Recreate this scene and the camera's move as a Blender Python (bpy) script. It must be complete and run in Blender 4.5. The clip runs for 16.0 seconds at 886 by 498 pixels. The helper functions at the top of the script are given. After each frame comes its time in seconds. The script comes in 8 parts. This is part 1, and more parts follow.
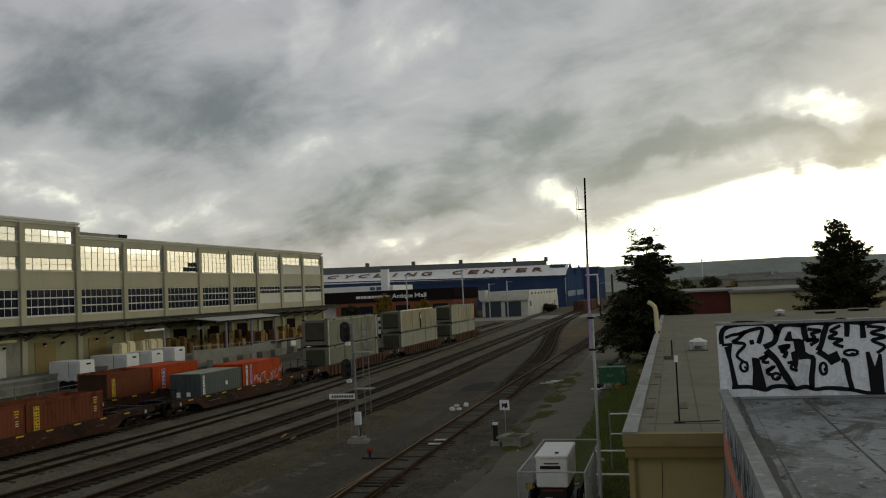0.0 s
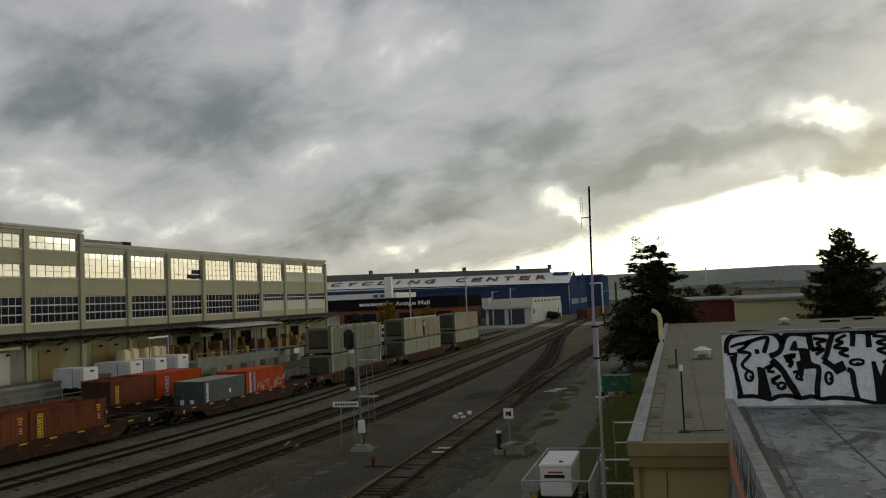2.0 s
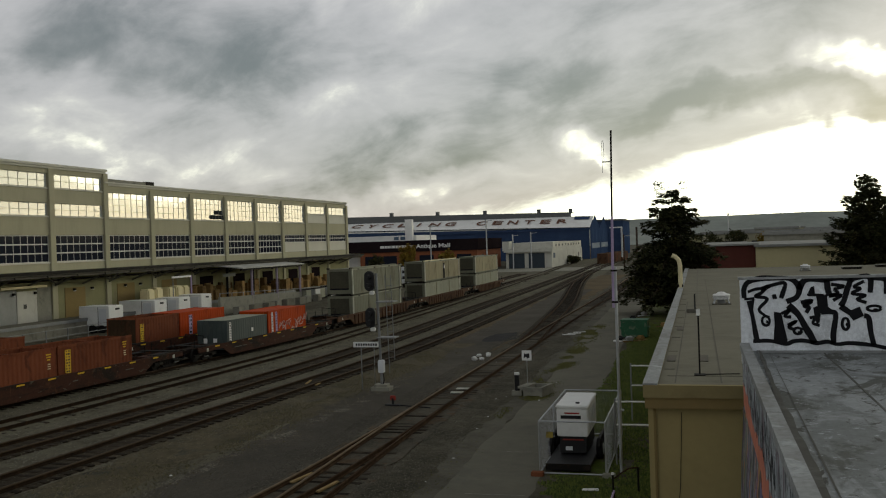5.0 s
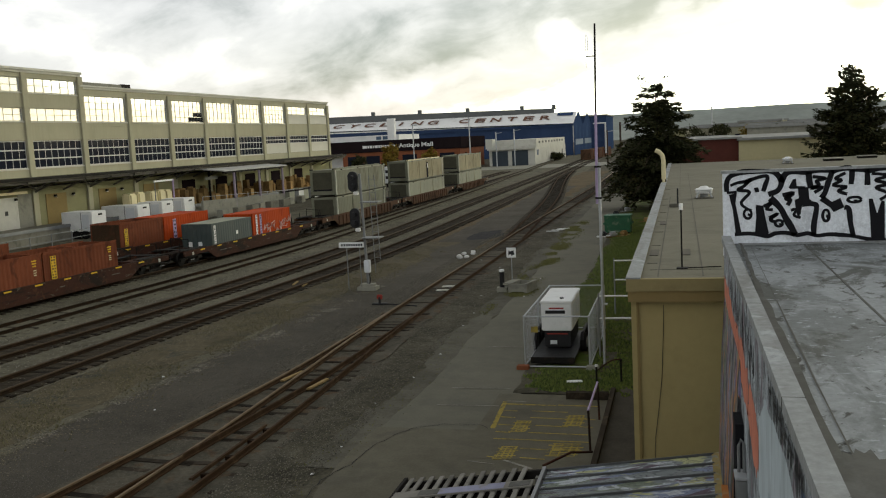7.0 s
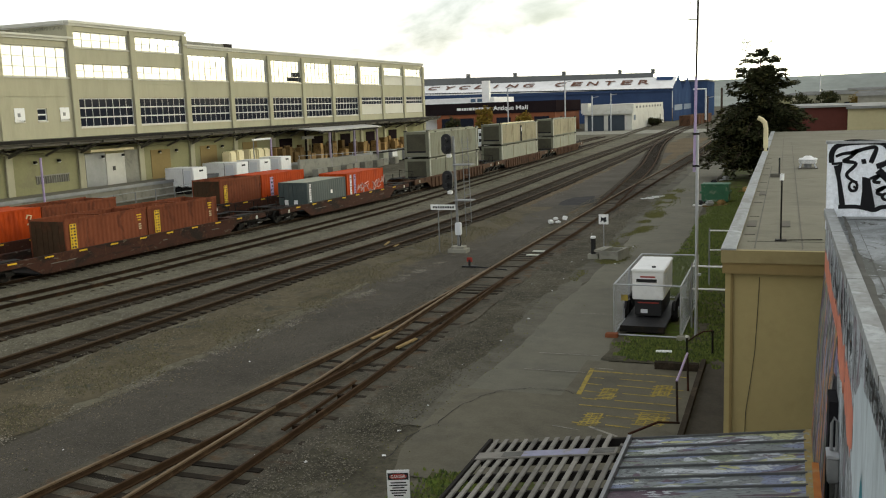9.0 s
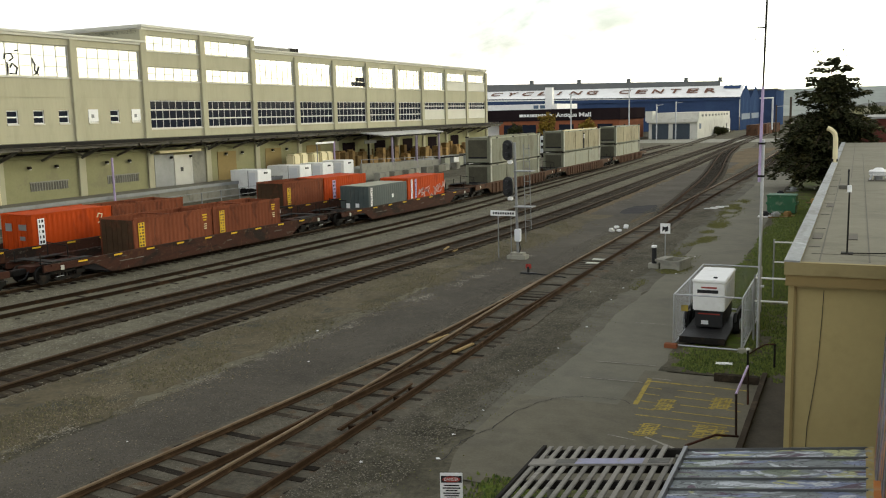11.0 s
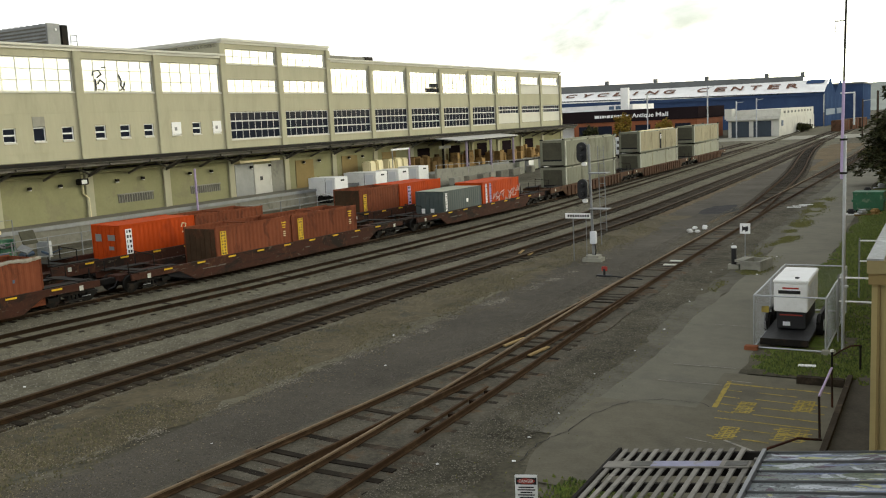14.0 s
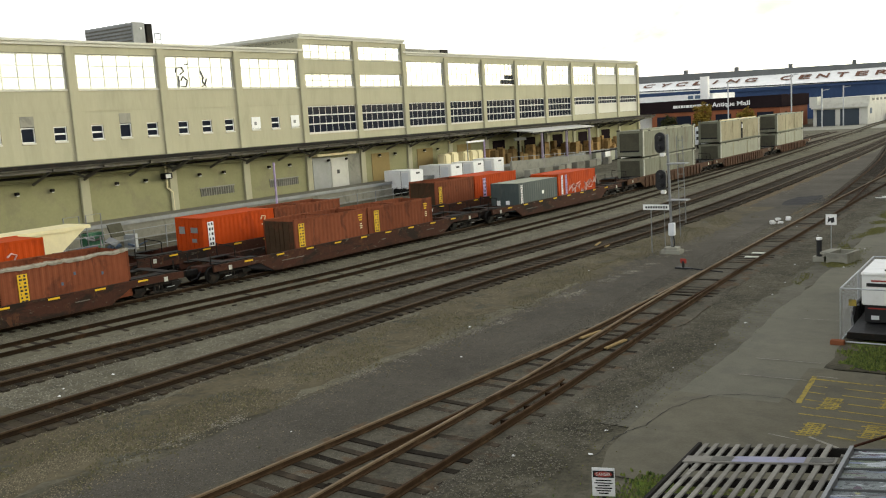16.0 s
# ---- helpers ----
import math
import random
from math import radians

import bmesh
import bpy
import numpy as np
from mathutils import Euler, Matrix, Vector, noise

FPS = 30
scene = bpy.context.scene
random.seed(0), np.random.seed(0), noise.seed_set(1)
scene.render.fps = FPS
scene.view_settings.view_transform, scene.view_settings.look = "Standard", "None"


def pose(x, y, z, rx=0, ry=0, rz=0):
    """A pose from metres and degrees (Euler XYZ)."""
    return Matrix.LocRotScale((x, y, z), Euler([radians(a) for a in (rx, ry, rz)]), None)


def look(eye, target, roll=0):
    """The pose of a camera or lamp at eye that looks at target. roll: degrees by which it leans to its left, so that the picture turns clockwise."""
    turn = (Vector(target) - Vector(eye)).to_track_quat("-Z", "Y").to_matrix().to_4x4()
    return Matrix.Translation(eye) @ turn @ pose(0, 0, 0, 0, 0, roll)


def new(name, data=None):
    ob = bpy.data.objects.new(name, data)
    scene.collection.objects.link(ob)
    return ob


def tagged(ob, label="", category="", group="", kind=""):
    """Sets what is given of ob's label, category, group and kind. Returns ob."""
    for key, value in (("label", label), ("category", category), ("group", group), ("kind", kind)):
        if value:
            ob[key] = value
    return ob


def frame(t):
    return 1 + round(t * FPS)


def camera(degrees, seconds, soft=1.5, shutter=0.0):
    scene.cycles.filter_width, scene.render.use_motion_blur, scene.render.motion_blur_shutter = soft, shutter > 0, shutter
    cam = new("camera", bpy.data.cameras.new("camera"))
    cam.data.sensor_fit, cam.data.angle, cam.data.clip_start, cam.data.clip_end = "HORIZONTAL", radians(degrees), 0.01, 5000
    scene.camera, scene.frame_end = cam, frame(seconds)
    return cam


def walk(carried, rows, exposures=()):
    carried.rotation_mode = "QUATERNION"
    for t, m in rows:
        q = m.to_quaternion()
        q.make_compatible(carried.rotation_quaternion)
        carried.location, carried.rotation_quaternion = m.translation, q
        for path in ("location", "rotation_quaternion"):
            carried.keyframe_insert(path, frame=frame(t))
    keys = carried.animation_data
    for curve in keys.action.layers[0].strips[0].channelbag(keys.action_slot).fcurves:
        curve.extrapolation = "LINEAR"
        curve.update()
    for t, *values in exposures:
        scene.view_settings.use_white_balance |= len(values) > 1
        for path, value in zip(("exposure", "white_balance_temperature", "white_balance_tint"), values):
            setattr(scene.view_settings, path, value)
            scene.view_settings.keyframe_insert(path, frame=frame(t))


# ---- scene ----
cam = camera(51.68, 16.0, soft=1.1)


def aim(x, y, z, yaw, pitch, roll):
    a, b = radians(yaw), radians(pitch)
    eye = Vector((x, y, z))
    return look(eye, eye + Vector((-math.sin(a) * math.cos(b), math.cos(a) * math.cos(b), math.sin(b))), roll)


# seconds, eye, yaw to the left, pitch, roll
PATH = [
    (0, -0.081, 0.230, 7.481, 13.96, 2.64, -2.60),
    (0.5, -0.082, 0.227, 7.481, 13.96, 2.54, -2.60),
    (1, -0.082, 0.224, 7.481, 13.96, 2.54, -2.60),
    (1.5, -0.083, 0.220, 7.482, 14.00, 2.70, -2.59),
    (2, -0.107, 0.221, 7.503, 14.15, 3.12, -2.50),
    (2.5, -0.094, 0.215, 7.511, 14.29, 2.71, -2.03),
    (3, -0.082, 0.203, 7.517, 15.03, 3.42, -0.87),
    (3.5, -0.074, 0.170, 7.500, 15.36, 2.97, -0.97),
    (4, -0.060, 0.144, 7.489, 15.24, 2.40, -0.96),
    (4.2, -0.057, 0.129, 7.485, 15.97, 1.75, -1.56),
    (6.3, -0.046, 0.043, 7.495, 14.34, -4.14, -2.72),
    (6.5, -0.044, 0.044, 7.487, 14.29, -5.14, -2.91),
    (7, -0.058, 0.049, 7.492, 14.84, -6.75, -2.92),
    (7.5, -0.069, 0.036, 7.490, 15.53, -8.36, -2.04),
    (8, -0.054, 0.023, 7.506, 17.70, -8.92, -2.26),
    (8.5, -0.042, 0.004, 7.499, 19.10, -8.91, -2.21),
    (9, -0.040, -0.024, 7.508, 20.66, -8.80, -2.02),
    (9.5, -0.039, -0.081, 7.493, 21.62, -8.78, -2.49),
    (9.7, -0.041, -0.097, 7.498, 21.93, -8.48, -2.51),
    (11.8, 0.052, -0.129, 7.508, 25.15, -8.58, -0.79),
    (12, 0.040, -0.149, 7.501, 24.91, -8.66, -0.97),
    (12.5, 0.049, -0.160, 7.513, 25.80, -7.76, -1.63),
    (13, 0.051, -0.172, 7.542, 27.64, -8.01, -1.63),
    (13.5, 0.141, -0.191, 7.516, 29.22, -7.70, -2.23),
    (14, 0.168, -0.224, 7.517, 29.24, -7.89, -2.83),
    (14.5, 0.194, -0.239, 7.513, 29.58, -8.84, -3.45),
    (15, 0.170, -0.246, 7.517, 30.51, -8.70, -3.01),
    (15.5, 0.168, -0.223, 7.510, 32.21, -8.60, -3.01),
    (16, 0.156, -0.240, 7.497, 34.00, -8.10, -3.51),
]
walk(cam, [(t, aim(*row)) for t, *row in PATH],
     exposures=[(0.0, -0.02, 7050, -5), (4.2, 0.0, 7050, -5), (6.3, 0.67, 7050, -5), (7.5, 1.08, 7050, -5), (9.7, 1.60, 7050, -5), (11.8, 1.68, 7050, -5), (14.5, 1.65, 7050, -5), (16.0, 1.82, 7050, -5)])

# ---- world and light ----
SUN_YAW, SUN_UP = -34.0, 9.0
CLOUD_SHIFT = (3.7, 1.2, 0.0)
world = bpy.data.worlds.new("sky")
scene.world = world
world.use_nodes = True


class Nodes:
    """Short hand for building node trees."""

    def __init__(self, tree):
        self.tree = tree
        tree.nodes.clear()

    def add(self, kind, **sets):
        node = self.tree.nodes.new(kind)
        for key, value in sets.items():
            if key == "operation":
                node.operation = value
            elif key == "blend_type":
                node.blend_type = value
            elif key == "data_type":
                node.data_type = value
            elif key == "sky_type":
                node.sky_type = value
        return node

    def link(self, a, b):
        self.tree.links.new(a, b)

    def put(self, socket, value):
        if isinstance(value, (int, float)):
            socket.default_value = value
        elif isinstance(value, tuple):
            socket.default_value = value if len(value) == 4 or socket.type == "VECTOR" else (*value, 1)
        else:
            self.link(value, socket)

    def math(self, op, a, b=0.0, c=None, clamp=False):
        node = self.add("ShaderNodeMath", operation=op)
        node.use_clamp = clamp
        self.put(node.inputs[0], a)
        self.put(node.inputs[1], b)
        if c is not None:
            self.put(node.inputs[2], c)
        return node.outputs[0]

    def mix(self, fac, a, b, blend="MIX"):
        node = self.add("ShaderNodeMixRGB", blend_type=blend)
        self.put(node.inputs[0], fac)
        self.put(node.inputs[1], a)
        self.put(node.inputs[2], b)
        return node.outputs[0]

    def noise(self, vector, scale, detail=4.0, rough=0.55, warp=0.0):
        node = self.add("ShaderNodeTexNoise")
        self.link(vector, node.inputs["Vector"])
        node.inputs["Scale"].default_value = scale
        node.inputs["Detail"].default_value = detail
        node.inputs["Roughness"].default_value = rough
        node.inputs["Distortion"].default_value = warp
        return node.outputs[0]

    def ramp(self, value, low, high):
        node = self.add("ShaderNodeMapRange")
        node.interpolation_type = "SMOOTHSTEP"
        self.put(node.inputs[0], value)
        node.inputs[1].default_value, node.inputs[2].default_value = low, high
        return node.outputs[0]

    def scaled(self, vector, s):
        node = self.add("ShaderNodeVectorMath", operation="MULTIPLY")
        self.link(vector, node.inputs[0])
        node.inputs[1].default_value = s
        return node.outputs[0]


n = Nodes(world.node_tree)
coord = n.add("ShaderNodeTexCoord").outputs["Generated"]
split = n.add("ShaderNodeSeparateXYZ")
n.link(coord, split.inputs[0])
dx, dy, dz = split.outputs
# clouds lie on a flat deck overhead, so they flatten towards the horizon
lift = n.math("ADD", n.math("MAXIMUM", dz, 0.0), 0.34)
flat = n.add("ShaderNodeCombineXYZ")
n.link(n.math("DIVIDE", dx, lift), flat.inputs[0])
n.link(n.math("DIVIDE", dy, lift), flat.inputs[1])
turned = n.add("ShaderNodeVectorRotate")
n.link(flat.outputs[0], turned.inputs["Vector"])
turned.inputs["Angle"].default_value = radians(28)
deck = n.scaled(turned.outputs[0], (1.0, 1.3, 1.0))
moved = n.add("ShaderNodeVectorMath", operation="ADD")
n.link(deck, moved.inputs[0])
moved.inputs[1].default_value = CLOUD_SHIFT
deck = moved.outputs[0]
big = n.noise(deck, 1.15, 2.0, 0.45, 0.3)
small = n.noise(deck, 3.4, 10.0, 0.60, 0.35)
body = n.math("ADD", n.math("MULTIPLY", big, 0.5), n.math("MULTIPLY", small, 0.5))

ragged = coord
for wide, much in ((5.0, 0.16), (17.0, 0.07)):
    push = n.add("ShaderNodeTexNoise")
    n.link(coord, push.inputs["Vector"])
    push.inputs["Scale"].default_value, push.inputs["Detail"].default_value = wide, 4.0
    centred = n.add("ShaderNodeVectorMath", operation="SUBTRACT")
    n.link(push.outputs["Color"], centred.inputs[0])
    centred.inputs[1].default_value = (0.5, 0.5, 0.5)
    total_push = n.add("ShaderNodeVectorMath", operation="ADD")
    n.link(ragged, total_push.inputs[0])
    n.link(n.scaled(centred.outputs[0], (much, much, much)), total_push.inputs[1])
    ragged = total_push.outputs[0]


def swell(yaw, pitch, wide, high, tilt, gain):
    """Thin (gain above 0) or thick cloud round a direction, sizes in degrees."""
    c, e, r = radians(yaw), radians(pitch), radians(tilt)
    way = Vector((-math.sin(c) * math.cos(e), math.cos(c) * math.cos(e), math.sin(e)))
    right = Vector((math.cos(c), math.sin(c), 0))
    high_way = right.cross(way)
    right, high_way = right * math.cos(r) + high_way * math.sin(r), high_way * math.cos(r) - right * math.sin(r)
    total = None
    for v, size in ((right, wide), (high_way, high)):
        node = n.add("ShaderNodeVectorMath", operation="DOT_PRODUCT")
        n.link(ragged, node.inputs[0])
        node.inputs[1].default_value = v / math.tan(radians(size))
        square = n.math("POWER", n.math("ABSOLUTE", node.outputs["Value"]), 2.0)
        total = square if total is None else n.math("ADD", total, square)
    front = n.add("ShaderNodeVectorMath", operation="DOT_PRODUCT")
    n.link(coord, front.inputs[0])
    front.inputs[1].default_value = way
    total = n.math("ADD", total, n.math("MULTIPLY", n.math("LESS_THAN", front.outputs["Value"], 0.0), 9.0))
    return n.math("MULTIPLY", n.math("SUBTRACT", 1.0, n.ramp(total, 0.0, 2.2)), gain)


for row in ((22.3, 15.8, 1.5, 2.6, -35, 0.115), (28.4, 18.6, 2.2, 1.0, -10, 0.10), (17.1, 15.2, 4.6, 1.7, 20, 0.095), (13.5, 16.0, 1.6, 0.7, 10, 0.05), (-9.2, 10.0, 2.4, 1.1, -12, 0.21), (-6.5, 7.9, 8.0, 1.0, 4, -0.15), (6.6, 5.5, 2.0, 1.2, 0, 0.22),
            (31.0, 6.0, 8.0, 1.3, -2, 0.07), (38.6, 6.6, 3.2, 0.7, -4, 0.035), (33.0, 6.2, 2.6, 0.6, -6, 0.04), (27.4, 5.8, 2.8, 0.6, -4, 0.04), (22.9, 8.8, 3.2, 0.8, 10, 0.03), (18.0, 3.5, 1.8, 0.5, 4, 0.06), (9.0, 6.2, 5.0, 1.2, 4, 0.05), (21.0, 8.0, 7.0, 2.4, 12, 0.08), (17.3, 3.3, 5.0, 1.1, 4, 0.13), (42.0, 8.0, 7.0, 2.0, 4, 0.08),
            (33.5, 13.5, 8.0, 3.2, -14, -0.075), (0.9, 8.8, 11.0, 2.6, 6, -0.07), (-11.4, 13.0, 5.0, 2.0, 0, -0.09), (-5.0, 15.5, 7.0, 2.4, -10, -0.06), (14.0, 11.0, 9.0, 3.0, 18, 0.06)):
    body = n.math("ADD", body, swell(*row))
cloud = n.mix(n.ramp(body, 0.30, 0.57), (0.134, 0.133, 0.166), (0.435, 0.402, 0.478))
cloud = n.mix(n.ramp(body, 0.54, 0.66), cloud, (0.578, 0.538, 0.605))
cloud = n.mix(n.ramp(body, 0.62, 0.76), cloud, (1.4, 1.34, 1.26))
# the break under the deck, widest towards the low sun
ahead = n.math("ADD", n.math("MULTIPLY", dx, -math.sin(radians(SUN_YAW))), n.math("MULTIPLY", dy, math.cos(radians(SUN_YAW))))
reach = n.math("MULTIPLY", n.math("SUBTRACT", ahead, 0.52), 1 / 0.48, clamp=True)
edge = n.math("MULTIPLY", n.math("MULTIPLY", reach, reach), 0.15)
edge = n.math("ADD", edge, n.math("MULTIPLY", n.math("SUBTRACT", body, 0.5), 0.16))
gap = n.math("SUBTRACT", 1.0, n.ramp(n.math("SUBTRACT", dz, edge), -0.010, 0.020))
clear = n.mix(reach, (0.62, 0.62, 0.62), (2.25, 2.22, 2.06))
glow = n.math("MULTIPLY", n.math("MULTIPLY", reach, reach), n.math("SUBTRACT", 1.0, n.ramp(dz, 0.02, 0.45)))
cloud = n.mix(n.math("MULTIPLY", glow, 0.27), cloud, (0.97, 0.875, 0.74))
# the deck is thick and dark overhead and away from the sun
thick = n.math("MULTIPLY", n.ramp(dz, 0.30, 0.75), 0.62)
cloud = n.mix(thick, cloud, (0.15, 0.15, 0.155))
colour = n.mix(gap, cloud, clear)
# thin blue air of the sky itself between the clouds
air = n.add("ShaderNodeTexSky", sky_type="NISHITA")
air.sun_disc = False
air.sun_elevation, air.sun_rotation = radians(SUN_UP), radians(-SUN_YAW)
colour = n.mix(0.025, colour, air.outputs[0])
back = n.add("ShaderNodeBackground")
back.inputs[1].default_value = 0.98
n.link(colour, back.inputs[0])
out = n.add("ShaderNodeOutputWorld")
n.link(back.outputs[0], out.inputs[0])

sun = new("sun", bpy.data.lights.new("sun", "SUN"))
sun.data.energy, sun.data.angle, sun.data.color = 0.42, radians(20), (1.0, 0.95, 0.86)
a, b = radians(SUN_YAW), radians(SUN_UP + 4)
sun.matrix_world = look((0, 0, 60), Vector((0, 0, 60)) - Vector((-math.sin(a) * math.cos(b), math.cos(a) * math.cos(b), math.sin(b))))

# ---- materials ----
MATS = {}


def mat(name, base, rough=0.8, var=0.25, coarse=0.4, fine=9.0, bump=0.25, metal=0.0, tone=None, patch=0.0, rand=0.0, spec=None, stretch=(1, 1, 1), edge=0.52, depth=0.02):
    """A worn surface: base colour, blotches of tone where given, grain at two scales, relief and uneven gloss."""
    if name in MATS:
        return MATS[name]
    m = bpy.data.materials.new(name)
    m.use_nodes = True
    k = Nodes(m.node_tree)
    where = k.scaled(k.add("ShaderNodeNewGeometry").outputs["Position"], stretch)
    slow = k.noise(where, coarse, 5.0, 0.6)
    quick = k.noise(where, fine, 4.0, 0.65)
    col = base
    if tone:
        spots = k.noise(where, coarse * 2.3, 7.0, 0.62, 0.4)
        col = k.mix(k.math("MULTIPLY", k.ramp(spots, edge, edge + 0.12), patch), base, tone)
    shade = k.math("ADD", k.math("MULTIPLY", k.math("SUBTRACT", slow, 0.5), var * 2.2), k.math("MULTIPLY", k.math("SUBTRACT", quick, 0.5), var * 1.6))
    if coarse < fine / 6:
        middle = k.noise(where, math.sqrt(coarse * fine), 4.0, 0.6)
        shade = k.math("ADD", shade, k.math("MULTIPLY", k.math("SUBTRACT", middle, 0.5), var * 1.3))
    shade = k.math("ADD", shade, 1.0)
    if rand:
        info = k.add("ShaderNodeObjectInfo").outputs["Random"]
        shade = k.math("MULTIPLY", shade, k.math("ADD", k.math("MULTIPLY", info, rand * 2), 1 - rand))
    grey = k.add("ShaderNodeCombineXYZ")
    for i in range(3):
        k.link(shade, grey.inputs[i])
    col = k.mix(1.0, col, grey.outputs[0], "MULTIPLY")
    bsdf = k.add("ShaderNodeBsdfPrincipled")
    k.put(bsdf.inputs["Base Color"], col)
    k.put(bsdf.inputs["Roughness"], k.math("ADD", k.math("MULTIPLY", k.math("SUBTRACT", quick, 0.5), 0.25), rough, clamp=True))
    bsdf.inputs["Metallic"].default_value = metal
    bsdf.inputs["Specular IOR Level"].default_value = (0.08 if rough > 0.84 else 0.2 if rough > 0.65 else 0.4) if spec is None else spec
    if bump:
        relief = k.add("ShaderNodeBump")
        relief.inputs["Strength"].default_value = bump
        relief.inputs["Distance"].default_value = depth
        k.link(quick, relief.inputs["Height"])
        k.link(relief.outputs[0], bsdf.inputs["Normal"])
    o = k.add("ShaderNodeOutputMaterial")
    k.link(bsdf.outputs[0], o.inputs[0])
    MATS[name] = m
    return m


def glass(name, tint, rough=0.03, spec=0.5, ior=1.9):
    """Factory glazing, unlit behind; tint, spec and ior set how brightly it mirrors the sky."""
    m = bpy.data.materials.new(name)
    m.use_nodes = True
    k = Nodes(m.node_tree)
    bsdf = k.add("ShaderNodeBsdfPrincipled")
    where = k.add("ShaderNodeNewGeometry").outputs["Position"]
    dirt = k.noise(where, 1.3, 4.0, 0.6)
    k.put(bsdf.inputs["Base Color"], k.mix(dirt, tint, tuple(c * 1.7 for c in tint)))
    k.put(bsdf.inputs["Roughness"], k.math("ADD", k.math("MULTIPLY", dirt, 0.08), rough))
    bsdf.inputs["IOR"].default_value = ior
    bsdf.inputs["Specular IOR Level"].default_value = spec
    o = k.add("ShaderNodeOutputMaterial")
    k.link(bsdf.outputs[0], o.inputs[0])
    MATS[name] = m
    return m


GRAVEL = mat("gravel", (0.078, 0.071, 0.050), 0.95, 0.85, 0.35, 9.0, 1.0, tone=(0.118, 0.108, 0.080), patch=0.75, depth=0.05)
BALLAST = mat("ballast", (0.122, 0.112, 0.080), 0.95, 0.6, 0.3, 9.0, 1.0, tone=(0.068, 0.063, 0.046), patch=0.6, depth=0.06)
DIRTY = mat("oily_ballast", (0.042, 0.034, 0.022), 0.95, 0.5, 0.35, 8.0, 1.0, tone=(0.080, 0.063, 0.042), patch=0.7, depth=0.05)
TARMAC = mat("dark_asphalt", (0.072, 0.064, 0.050), 0.9, 0.5, 0.25, 14.0, 0.6, tone=(0.084, 0.076, 0.060), patch=0.5)
ROADWAY = mat("road_asphalt", (0.148, 0.140, 0.108), 0.9, 0.25, 0.2, 16.0, 0.4, tone=(0.120, 0.115, 0.092), patch=0.6)
LOT = mat("lot_asphalt", (0.127, 0.116, 0.085), 0.9, 0.3, 0.3, 16.0, 0.4, tone=(0.094, 0.088, 0.069), patch=0.5)
SHOULDER = mat("broken_road_edge", (0.108, 0.101, 0.078), 0.92, 0.5, 0.3, 12.0, 0.6, tone=(0.082, 0.076, 0.056), patch=0.8)
EARTH = mat("weedy_soil", (0.090, 0.076, 0.048), 0.95, 0.6, 0.35, 5.0, 0.9, tone=(0.060, 0.058, 0.045), patch=0.85, depth=0.05)
SOIL = mat("brown_cinder", (0.112, 0.083, 0.047), 0.95, 0.45, 0.3, 8.0, 0.8, tone=(0.085, 0.070, 0.046), patch=0.6, depth=0.04)
GRASS = mat("grass", (0.075, 0.072, 0.032), 0.9, 0.6, 0.6, 8.0, 0.5, tone=(0.078, 0.110, 0.018), patch=0.95, edge=0.47)
RAIL = mat("rusty_rail", (0.020, 0.012, 0.006), 0.85, 0.35, 0.6, 11.0, 0.3, metal=0.0, tone=(0.042, 0.022, 0.010), patch=0.8)
RAILRUST = mat("orange_rusted_rail", (0.050, 0.029, 0.015), 0.9, 0.35, 0.8, 11.0, 0.3, tone=(0.078, 0.048, 0.025), patch=0.8)
RAILTOP = mat("worn_rail_head", (0.160, 0.112, 0.066), 0.7, 0.35, 0.8, 9.0, 0.1, metal=0.0, tone=(0.120, 0.076, 0.040), patch=0.7)
RAILDARK = mat("dull_rail_head", (0.058, 0.036, 0.019), 0.7, 0.25, 0.6, 9.0, 0.1, metal=0.0)
TIE = mat("weathered_tie", (0.030, 0.024, 0.017), 0.95, 0.5, 0.8, 14.0, 0.6, rand=0.5, tone=(0.062, 0.047, 0.033), patch=0.7)
WOOD_PALE = mat("fresh_timber", (0.30, 0.215, 0.10), 0.9, 0.3, 0.8, 12.0, 0.4)
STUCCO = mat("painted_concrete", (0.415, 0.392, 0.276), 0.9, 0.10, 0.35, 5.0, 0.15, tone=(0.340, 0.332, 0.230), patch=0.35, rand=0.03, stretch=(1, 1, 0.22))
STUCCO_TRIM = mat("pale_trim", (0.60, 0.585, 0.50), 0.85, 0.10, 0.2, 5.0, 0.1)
# yellower dock wall, its colour darkened for the shade under the canopy
STUCCO_SHADED = mat("shaded_dock_paint", (0.265, 0.255, 0.14), 0.9, 0.15, 0.25, 5.0, 0.15, tone=(0.23, 0.21, 0.13), patch=0.6)
MUNTIN = mat("window_steel", (0.60, 0.59, 0.56), 0.6, 0.15, 0.6, 8.0, 0.05)
# one glass in two copies, the mirrored sky and dark hills set by colour
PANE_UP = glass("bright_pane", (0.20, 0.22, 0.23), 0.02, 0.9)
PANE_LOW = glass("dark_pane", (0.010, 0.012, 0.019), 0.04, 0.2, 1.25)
OLIVEDARK = mat("dark_olive_panel", (0.070, 0.067, 0.047), 0.9, 0.3, 0.6, 6.0, 0.2)
SAGE_WHITE = mat("pale_scuffed_paint", (0.50, 0.50, 0.43), 0.8, 0.25, 0.8, 7.0, 0.1, tone=(0.30, 0.29, 0.22), patch=0.6)
SOOT = mat("soot_black", (0.016, 0.016, 0.018), 1.0, 0.2, 1.0, 9.0, 0.0, spec=0.08)
STAIN = mat("oil_stain", (0.034, 0.033, 0.033), 0.9, 0.4, 0.8, 8.0, 0.5, tone=(0.055, 0.05, 0.045), patch=0.6)
